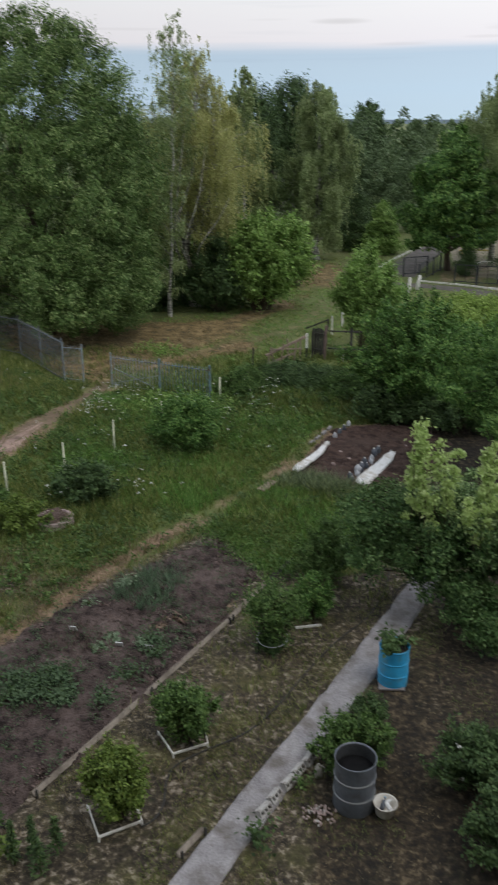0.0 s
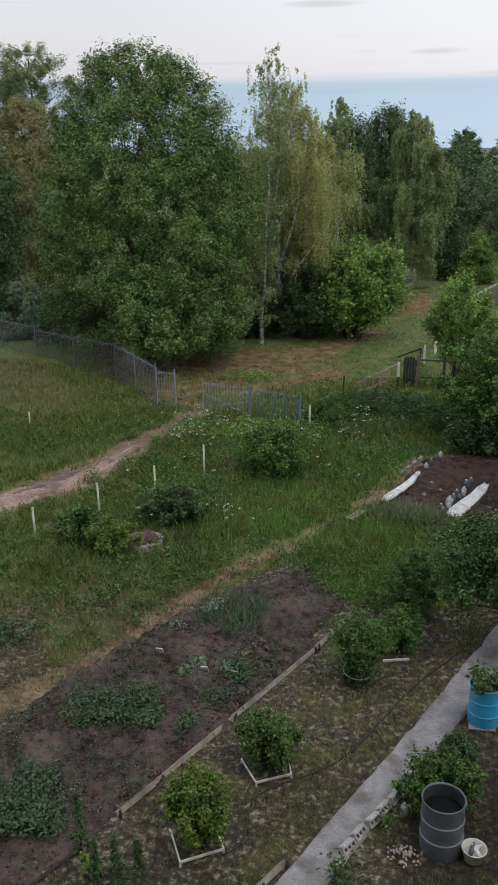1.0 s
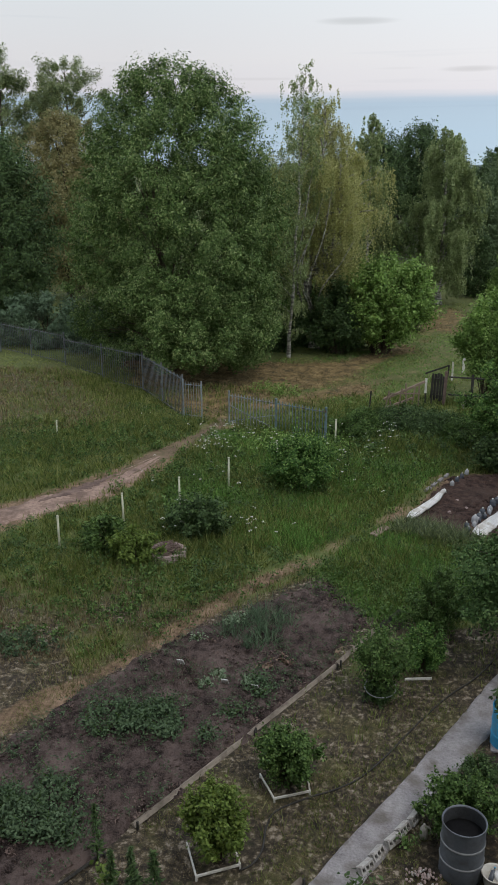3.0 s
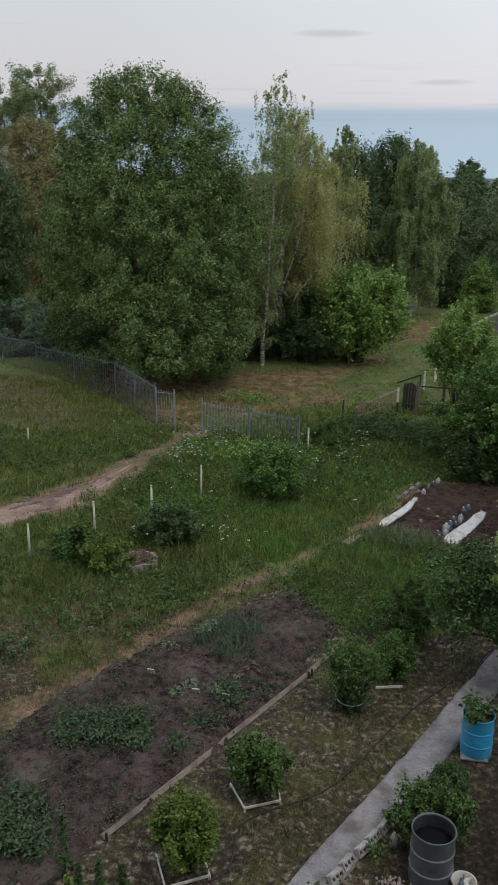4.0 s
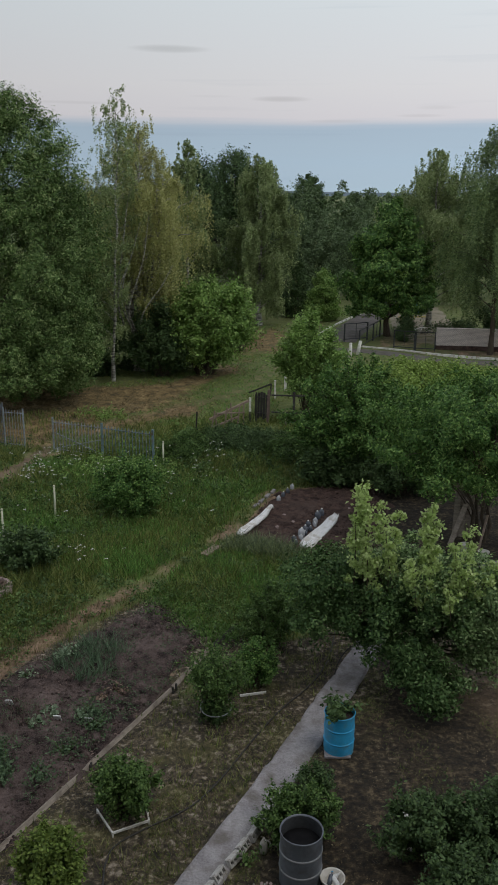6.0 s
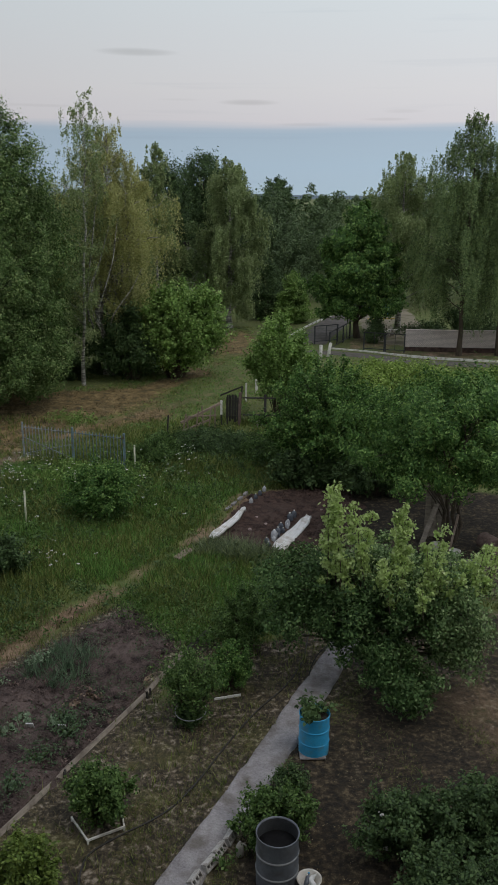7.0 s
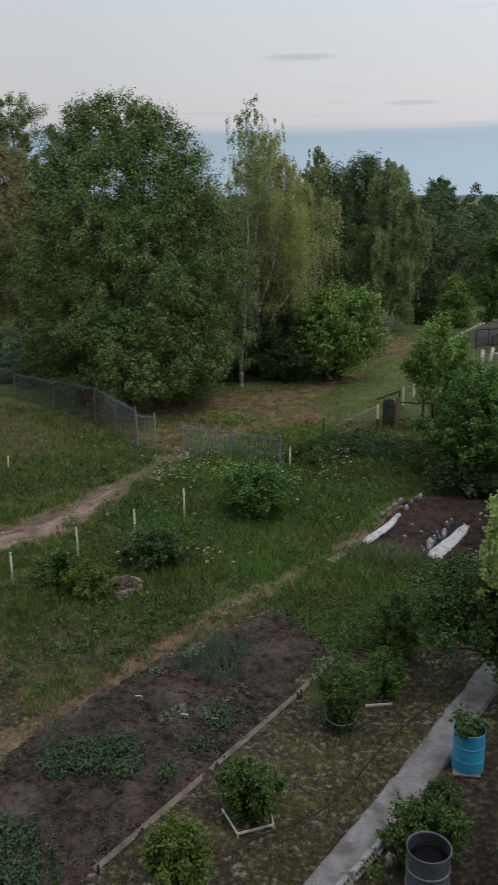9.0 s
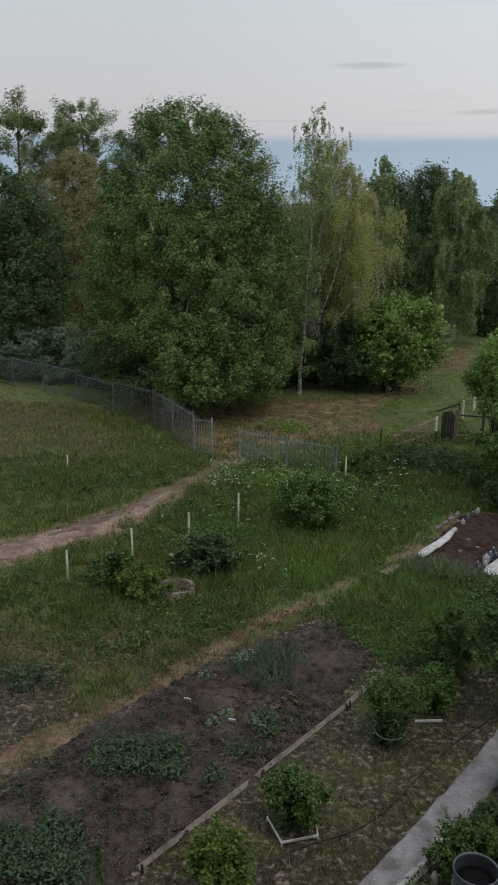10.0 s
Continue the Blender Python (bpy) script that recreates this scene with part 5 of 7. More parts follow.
def sow_grass():
    x, y, r = scatter(48000, 9.5, 34, 81, 1.15)
    d, e, h, m = cover(x, y)
    ok = ~bare(x, y) & (m < 0.2) & (r.uniform(0, 1, len(x)) > 1.5 * d) & (r.uniform(0, 1, len(x)) > 1.5 * e) & (r.uniform(0, 1, len(x)) > 1.1 * h)
    ok &= waves(x, y, 0.8, 83) > -1.3
    x, y = x[ok], y[ok]
    patch = 1 + 0.5 * waves(x, y, 1.1, 84)
    short = 1 - 0.45 * step(-x - 0.52 * y, -1.5, 2.5)
    blades("meadow_grass", x, y, 0.21 * np.clip(patch, 0.3, 1.9) * short, 0.010 + 0.0007 * y, GRASS, "long green meadow grass with uneven tufts", seed=85)
    x, y, r = scatter(44000, 14.5, 31, 86, 1.1)
    lush = (inside(x, y, [(-2.3, 17.6), (-1.0, 16.0), (0.4, 16.2), (2.2, 17.8), (1.2, 19.7), (-0.6, 20.2), (-1.6, 19.4)]) > -0.2) | (inside(x, y, [(-7.2, 21.8), (-5.2, 18.9), (-2.6, 19.3), (-1.1, 22.0), (0.0, 25.5), (1.0, 29.5), (-3.4, 28.5), (-7.2, 27.0)]) > -0.4 + 0.5 * waves(x, y, 1, 87))
    ok = lush & ~bare(x, y) & (line_distance(x, y, STRIP_LINE) > 0.25)
    x, y = x[ok], y[ok]
    blades("lush_grass", x, y, 0.18 * np.clip(1 + 0.45 * waves(x, y, 1.6, 88), 0.5, 1.7), 0.010 + 0.0007 * y, GRASS_RICH, "rich green tall grass and weeds", seed=89)
    x, y, r = scatter(3400, 12.5, 31, 103, 1.2)
    d, e, h, m = cover(x, y)
    ok = ~bare(x, y) & (m < 0.2) & (d < 0.35) & (e < 0.3) & (h < 0.3) & (x < 0.1 * y - 0.5) & (waves(x, y, 0.9, 104) > -0.5)
    blades("tall_tussocks", x[ok], y[ok], 0.30 * np.clip(1 + 0.5 * waves(x[ok], y[ok], 1.3, 105), 0.5, 1.6), 0.011 + 0.0006 * y[ok], GRASS, "tall tussocks of coarse meadow grass", 12, 0.055, 106, 0.75)
    x, y, r = scatter(5200, 7.5, 17.5, 107)
    d, e, h, m = cover(x, y)
    ok = (d > 0.3) & (m < 0.3) & ~bare(x, y) & (waves(x, y, 2.6, 108) + 0.6 * waves(x, y, 6.0, 109) > 0.0)
    blades("straw_tufts", x[ok], y[ok], 0.028, 0.011, GRASS_DRY, "flattened tufts of pale straw on dry lawn", 12, 0.045, 118, 2.6)
    x, y = r.uniform(0.2, 7.5, 2600), r.uniform(7.0, 17.0, 2600)
    d, e, h, m = cover(x, y)
    ok = (m > 0.3) & ~bare(x, y) & (waves(x, y, 2.2, 119) + waves(x, y, 7.0, 123) > 0.0)
    blades("mould_litter", x[ok], y[ok], 0.022, 0.02, GRASS_DRY, "dry leaf and stalk litter on dark earth", 6, 0.09, 121, 2.6)
    ok = (m > 0.25) & ~bare(x, y) & (waves(x, y, 1.5, 124) > 0.35)
    blades("plot_grass", x[ok], y[ok], 0.055, 0.011, GRASS, "thin patches of short grass on dark earth", 8, 0.07, 125, 0.9)
    x, y, r = scatter(5200, 29.5, 58, 126)
    d, e, h, m = cover(x, y)
    ok = (h > 0.3) & ~bare(x, y) & (waves(x, y, 1.6, 127) > -0.2)
    blades("heath_tussocks", x[ok], y[ok], 0.15, 0.03, GRASS_DRY, "dry bent tussocks on the clearing", 9, 0.13, 128, 1.6)
    ok = (inside(x, y, CLEARING) > -1.5) & ~bare(x, y) & (h < 0.45) & (e < 0.35) & (waves(x, y, 1.3, 129) > -0.6)
    blades("clearing_tussocks", x[ok], y[ok], 0.14, 0.03, GRASS, "green tussocks on the clearing", 8, 0.12, 131, 1.2)
    x, y, r = scatter(16000, 30, 56, 133)
    d, e, h, m = cover(x, y)
    ok = (inside(x, y, CLEARING) > -1.0) & ~bare(x, y) & (h < 0.42) & (waves(x, y, 1.1, 134) > -0.9)
    blades("clearing_grass", x[ok], y[ok], 0.11, 0.03, GRASS_RICH, "short green grass on the clearing", 6, 0.12, 135, 0.9)
    x, y, r = scatter(30000, 7.5, 17.5, 90)
    d, e, h, m = cover(x, y)
    ok = (d > 0.3) & (m < 0.3) & ~bare(x, y) & (waves(x, y, 2.2, 91) > -0.25)
    blades("dry_grass", x[ok], y[ok], 0.04, 0.01, GRASS_DRY, "sparse straw-coloured dry grass", 4, 0.06, 92, 1.2)
    ok = (d > 0.3) & (m < 0.5) & ~bare(x, y) & (waves(x, y, 1.4, 93) > 0.15)
    blades("short_grass", x[ok], y[ok], 0.06, 0.012, GRASS, "short green grass among dry lawn", 4, 0.05, 94, 0.8)
    x, y, r = scatter(26000, 29, 60, 95)
    d, e, h, m = cover(x, y)
    ok = (h > 0.25) & ~bare(x, y) & (waves(x, y, 0.7, 96) > 0.1)
    blades("heath_grass", x[ok], y[ok], 0.07, 0.06, GRASS_DRY, "dry brown grass of the clearing", 3, 0.12, 97, 3.0)
    ok = (~bare(x, y)) & (h < 0.5) & (e < 0.3) & (waves(x, y, 0.8, 102) > -0.4)
    blades("clearing_grass", x[ok], y[ok], 0.07, 0.07, GRASS_PALE, "pale green grass of the clearing", 3, 0.12, 98, 3.0)
    x, y, r = scatter(12000, 12, 34, 99)
    ok = ((inside(x, y, MEADOW_DRY) > -0.6) | (np.hypot((x + 6.8) * 0.8, y - 14.6) < 2.2 + 0.8 * waves(x, y, 1.2, 101)) | ((line_distance(x, y, STRIP_LINE) < 0.8) & (y < 17.5))) & ~bare(x, y)
    blades("faded_grass", x[ok], y[ok], 0.17, 0.007 + 0.0007 * y[ok], GRASS_DRY, "faded yellowish meadow grass", 7, 0.12, 100)


sow_grass()


def weeds(name, x, y, spread_, n, tall, size, mat, label, seed):
    """A drift of broad-leaved weeds, one object."""
    r = np.random.default_rng(seed)
    px, py = x + r.normal(size=n) * spread_[0], y + r.normal(size=n) * spread_[1]
    ok = ~bare(px, py)
    px, py = px[ok], py[ok]
    k = 26
    h = tall * r.uniform(0.4, 1.2, len(px))
    c = np.stack([np.repeat(px, k), np.repeat(py, k), np.repeat(ground_z(px, py), k)], -1)
    u = r.uniform(0.05, 1, len(c))
    c[:, 2] += np.repeat(h, k) * u
    c[:, :2] += r.normal(size=(len(c), 2)) * (0.03 + 0.25 * tall * (1.1 - u))[:, None]
    v, f = leaf_arrays(c, np.array([[0, 0, 1.0]]) + 0 * c, size, 0.5, 0.2)
    tagged(part(name, array_mesh(name, v, f), mat), label, "weeds", kind="stuff")


weeds("gate_weeds", -4.8, 26.6, (1.3, 0.7), 170, 0.4, 0.08, LEAF_HAZEL, "fresh green weeds in front of metal gates", 117)
weeds("meadow_weeds", -3.2, 24.8, (1.6, 1.7), 210, 0.42, 0.085, LEAF_BUSH, "tall broad-leaved weeds in the meadow", 110)
weeds("track_weeds", -10.8, 25.4, (1.8, 1.6), 180, 0.35, 0.09, LEAF_BUSH, "green weeds beside the dirt track", 111)
weeds("fence_weeds", -7.0, 22.5, (1.0, 2.4), 150, 0.35, 0.09, LEAF_BUSH, "green weeds along the row of posts", 112)
weeds("meadow_weeds", -7.0, 15.6, (1.6, 1.2), 170, 0.25, 0.07, LEAF_BUSH, "low green weeds in thin grass", 113)
weeds("meadow_weeds", -5.3, 16.2, (1.3, 1.3), 130, 0.28, 0.07, LEAF_BUSH, "low green weeds beside trodden strip", 114)
weeds("clearing_weeds", -6.5, 33.6, (0.5, 0.35), 34, 0.4, 0.09, LEAF_HAZEL, "yellow-green weeds in the dry clearing", 122)
weeds("bank_weeds", 0.2, 28.5, (1.9, 1.0), 150, 0.5, 0.1, LEAF_DARK, "dark weeds at the foot of the bank", 115)
weeds("dark_weeds", -7.6, 13.3, (0.45, 0.3), 50, 0.22, 0.07, LEAF_POTATO, "dark leafy weeds on a thin patch", 116)


def bed_weeds(name, n, seed, mat, label, size, tall):
    """Seedlings and weeds between the rows of the long bed, one object."""
    r = np.random.default_rng(seed)
    x, y = r.uniform(-7.5, -0.8, n * 4), r.uniform(7, 17.2, n * 4)
    ok = (inside(x, y, BED) > 0.05) & (waves(x, y, 1.5, seed + 1) > 0.2 - 1.2 * step(y, 13.5, 16.5) - 0.8 * step(0.9 - inside(x, y, BED), 0, 0.8))
    x, y = x[ok][:n], y[ok][:n]
    k = 14
    c = np.stack([np.repeat(x, k), np.repeat(y, k), np.repeat(0 * x + 0.09, k)], -1)
    c += r.normal(size=c.shape) * [0.05, 0.05, 0.0]
    c[:, 2] += r.uniform(0, tall, len(c))
    v, f = leaf_arrays(c, np.array([[0, 0, 1.0]]) + 0 * c, size, 0.4, 0.1)
    tagged(part(name, array_mesh(name, v, f), mat), label, "weeds", kind="stuff")


bed_weeds("bed_weeds", 450, 330, LEAF_POTATO, "small green weeds scattered over dug soil", 0.045, 0.08)
bed_weeds("bed_straw", 130, 340, TWIG, "dry stalks and straw lying on dug soil", 0.06, 0.02)


def meadow_herbs(name, n, seed, mat, label, size, tall):
    """Single leafy herbs strewn through the meadow, one object."""
    x, y, r = scatter(n, 15.5, 30, seed, 1.3)
    d, e, h, m = cover(x, y)
    ok = ~bare(x, y) & (d < 0.3) & (e < 0.3) & (x < 0.15 * y - 1.5) & (waves(x, y, 0.9, seed + 1) > -0.35)
    x, y = x[ok], y[ok]
    k = 22
    hh = tall * r.uniform(0.4, 1.2, len(x)) * np.clip(1 + 0.6 * waves(x, y, 0.7, seed + 2), 0.4, 1.8)
    c = np.stack([np.repeat(x, k), np.repeat(y, k), np.repeat(ground_z(x, y), k)], -1)
    u = r.uniform(0.1, 1, len(c))
    c[:, 2] += np.repeat(hh, k) * u
    c[:, :2] += r.normal(size=(len(c), 2)) * 0.09
    v, f = leaf_arrays(c, np.array([[0, 0, 1.0]]) + 0 * c, size, 0.55, 0.2, tri=True)
    tagged(part(name, array_mesh(name, v, f), mat), label, "herbs", kind="stuff")


meadow_herbs("meadow_herbs", 3000, 300, LEAF_BUSH, "leafy green meadow herbs", 0.065, 0.2)
meadow_herbs("bright_herbs", 900, 310, LEAF_LIME, "fresh light green meadow herbs", 0.06, 0.18)
meadow_herbs("dark_herbs", 2000, 320, LEAF_DARK, "dark green meadow herbs", 0.07, 0.28)


def flowers(name, spots, label, seed, size=0.045):
    """White umbels among the grass, one object."""
    r = np.random.default_rng(seed)
    pts = np.concatenate([np.stack([x + r.normal(size=n) * sx, y + r.normal(size=n) * sy, r.uniform(0.3, h, n)], -1) for x, y, sx, sy, h, n in spots])
    pts = np.repeat(pts, 4, 0) + r.normal(size=(len(pts) * 4, 3)) * [0.03, 0.03, 0.008]
    pts[:, 2] += ground_z(pts[:, 0], pts[:, 1])
    v, f = leaf_arrays(pts, np.array([[0, 0, 1.0]]) + 0 * pts, size, 0.9, 0, 0.3)
    tagged(part(name, array_mesh(name, v, f), PETAL), label, "flowers", kind="stuff")


flowers("white_flowers", [(-7.25, 25.8, 0.25, 0.6, 0.5, 40), (-5.6, 24.6, 1.0, 0.9, 0.55, 16), (-2.2, 25.6, 0.5, 0.7, 0.6, 16), (-1.6, 27.3, 0.3, 0.8, 0.7, 18), (-4.3, 19.3, 0.5, 0.4, 0.45, 12),
                          (-6.2, 19.0, 0.3, 0.5, 0.8, 8), (-3.0, 27.6, 0.5, 0.3, 0.7, 8), (-11.5, 27.5, 1.0, 1.0, 0.5, 8), (-6.6, 27.2, 0.7, 0.5, 0.5, 34), (-4.6, 26.3, 0.9, 0.6, 0.5, 26), (-3.6, 24.0, 0.8, 0.9, 0.5, 14), (-6.0, 21.5, 1.0, 1.2, 0.45, 14), (2.3, 9.9, 0.09, 0.06, 0.95, 5)], "small white wild flowers in long grass", 120)

# ---- fences, gates and posts ----


def bar(p, q, w, mat, parent, name, label="", d=None):
    """A square bar from p to q, in its parent's frame."""
    p, q = Vector(p), Vector(q)
    m = (q - p).to_track_quat("Z", "Y").to_matrix().to_4x4()
    return part(name, box(w, d or w, (q - p).length, min(w, d or w) * 0.15, (p + q) / 2, m), mat, parent, label)


def picket_panel(name, a, b, height, mat, label, category, spacing=0.125, posts=(True, False), group="", low=0.12, pw=0.05, thin=0.016, brace=False):
    """A welded panel from a to b: rails, round pickets, posts."""
    (ax, ay), (bx, by) = a, b
    z = float(ground_z(np.array([ax]), np.array([ay]))[0])
    length, turn = math.hypot(bx - ax, by - ay), math.degrees(math.atan2(by - ay, bx - ax))
    t = thing(name, ax, ay, z, label, category, group, turn)
    if posts[0]:
        bar((0, 0, -0.1), (0, 0, height + 0.08), pw, mat, t, "post")
    if posts[1]:
        bar((length, 0, -0.1), (length, 0, height + 0.08), pw, mat, t, "post")
    for h in (low, height - 0.1):
        bar((0, 0, h), (length, 0, h), 0.035, mat, t, "rail", d=0.025)
    if brace:
        bar((0.05, 0.02, low + 0.02), (length - 0.05, 0.02, height * 0.55), 0.03, mat, t, "brace", d=0.02)
        bar((0.05, 0.02, height * 0.6), (length - 0.05, 0.02, low + 0.05), 0.03, mat, t, "brace", d=0.02)
    n = max(2, int(length / spacing))
    first = part("picket", tube_mesh([(0, 0, 0.05), (0, 0, height * 0.5), (0, 0, height - 0.02), (0, 0, height)], [thin / 2 * 1.2, thin / 2 * 1.2, thin / 2 * 1.2, 0.002], 6), mat, t)
    for i in range(1, n):
        p = first if i == 1 else new("picket", first.data)
        p.parent = t
        p.matrix_basis = pose(length * i / n, 0.012, 0)
    return t


FENCE_LINE = [(-9.3, 29.2), (-10.7, 30.9), (-12.15, 32.65)] + [(-12.15 - 9.35 * k / 4, 32.65 + 5.05 * k / 4) for k in range(1, 5)] + [(-21.5 - 8.0 * k / 3, 37.7 + 4.3 * k / 3) for k in range(1, 4)]
for a, b in zip(FENCE_LINE, FENCE_LINE[1:]):
    picket_panel("picket_fence", a, b, 1.6 if a[0] > -13 else 1.42, GREY_METAL_FENCE, "faded blue-grey metal picket fence panel", "fence", 0.14, group="metal fence", thin=0.019)
picket_panel("metal_gate", (-9.28, 29.2), (-8.52, 29.02), 1.42, GATE_METAL, "narrow faded grey metal gate leaf beside track", "gate", 0.1, (True, True), low=0.15)
picket_panel("metal_gate", (-7.4, 28.75), (-5.55, 28.05), 1.2, GATE_METAL, "faded grey-blue metal gate leaf in weeds", "gate", 0.125, (True, False), thin=0.024, brace=True)
picket_panel("metal_gate", (-5.52, 28.03), (-3.66, 27.3), 1.17, TEAL_METAL, "blue-green metal gate leaf in weeds", "gate", 0.125, (True, True), pw=0.07, thin=0.024)


def field_post(x, y, h, lean):
    z = float(ground_z(np.array([x]), np.array([y]))[0])
    t = thing("wooden_post", x, y, z, "thin pale yellowish post in long grass", "post", "row of posts")
    line = [(0, 0, -0.15), (lean * 0.5, 0, h * 0.5), (lean, 0, h)]
    part("shaft", tube_mesh(line, [0.03, 0.028, 0.027], 8), POST_PAINT, t)
    part("cap", lathe([(0.0, h + 0.012), (0.025, h + 0.01), (0.031, h - 0.005), (0.031, h - 0.03), (0.0, h - 0.031)], 8), POST_PAINT, t).matrix_basis = pose(lean, 0, 0)
    return t


for x, y, h, lean in ((-8.8, 17.57, 0.88, 0.0), (-7.74, 19.15, 0.95, -0.01), (-6.66, 20.55, 0.98, 0.0), (-5.755, 22.35, 0.97, 0.01), (-4.75, 24.4, 0.9, 0.0), (-3.3, 27.15, 0.85, 0.0), (-13.0, 26.2, 0.5, 0.02)):
    field_post(x, y, h, lean)


def wicket():
    t = thing("wicket_gate", -0.08, 33.17, 0, "dark weathered wooden wicket gate, slightly leaning", "gate", turn=-20)
    for x, h, lean, w in ((-0.26, 1.2, 0.02, 0.06), (0.25, 1.36, 0.05, 0.1)):
        bar((x, 0, -0.1), (x + lean, 0, h), w, TWIG if x > 0 else WOOD_DARK, t, "post")
    bar((-0.55, -0.03, 1.16), (0.36, 0.05, 1.58), 0.06, WOOD_DARK, t, "lintel")
    bar((0.33, 0.05, 1.1), (0.36, 0.05, 1.6), 0.05, WOOD_DARK, t, "prop")
    for i, (lo, hi) in enumerate(((0.2, 1.1), (0.12, 1.18), (0.2, 1.22), (0.1, 1.2), (0.16, 1.12))):
        x = -0.285 + i * 0.115
        bar((x, 0.05, lo), (x + 0.02, 0.05, hi), 0.022, WOOD_DARK, t, "board", d=0.1)
    for h in (0.35, 1.0):
        bar((-0.24, 0.02, h), (0.25, 0.02, h), 0.06, WOOD_DARK, t, "rail", d=0.03)
    s = thing("white_board", -0.56, 33.2, 0, "white painted board beside old wicket gate", "board")
    bar((0, 0, 0.4), (0, 0, 1.0), 0.09, WHITE_PAINT, s, "panel", d=0.03)
    bar((0, 0.03, -0.1), (0, 0.03, 0.6), 0.06, WOOD_DARK, s, "stake")
    f = thing("pole_fence", -2.1, 31.9, 0, "low broken fence of bare wooden poles", "fence")
    bar((0, 0, 0.4), (1.5, 0.95, 0.95), 0.09, WOOD_PINK, f, "pole")
    bar((0.1, 0.1, 0.05), (1.1, 0.7, 0.35), 0.07, WOOD_PINK, f, "pole")
    bar((0.25, 0.1, 0.62), (1.35, 0.8, 0.5), 0.05, WOOD_PINK, f, "pole")
    for x, y, h, lean in ((0.05, 0.0, 0.75, 0.16), (0.3, 0.16, 0.6, -0.1), (0.55, 0.3, 0.8, 0.12), (0.85, 0.5, 0.95, -0.05), (-0.5, -0.35, 0.8, 0.05), (1.05, 0.64, 0.8, 0.1), (1.3, 0.8, 0.9, 0.0)):
        bar((x, y, -0.1), (x + lean, y, h), 0.055, WOOD_DARK if x < 0 else WOOD_PINK, f, "stake")
    g = thing("rail_fence", 0.3, 33.0, 0, "dark two-rail wooden fence by the gate", "fence")
    for h in (0.45, 1.15):
        bar((0, 0, h), (2.3, 0.25, h - 0.1), 0.09, WOOD_DARK, g, "rail", d=0.05)
    for x in (0.9, 2.2):
        bar((x, 0.1, -0.1), (x, 0.1, 1.25), 0.1, WOOD_DARK, g, "post")
    for x, y in ((0.45, 37.1), (0.94, 38.8), (1.6, 42.0)):
        w = thing("white_post", x, y, 0, "whitewashed post with dark marks by gate", "post", "whitewashed posts")
        bar((0, 0, -0.1), (0, 0, 0.85), 0.08 if y < 38 else 0.12, WHITE_PAINT, w, "shaft")
    b = thing("white_bucket", 0.95, 32.7, 0, "small pale bucket lying under rail fence", "bucket")
    part("body", lathe([(0.0, 0.0), (0.1, 0.0), (0.14, 0.26), (0.15, 0.27), (0.135, 0.26), (0.095, 0.02), (0, 0.02)], 20), ENAMEL, b)


wicket()

# ---- the far lane ----


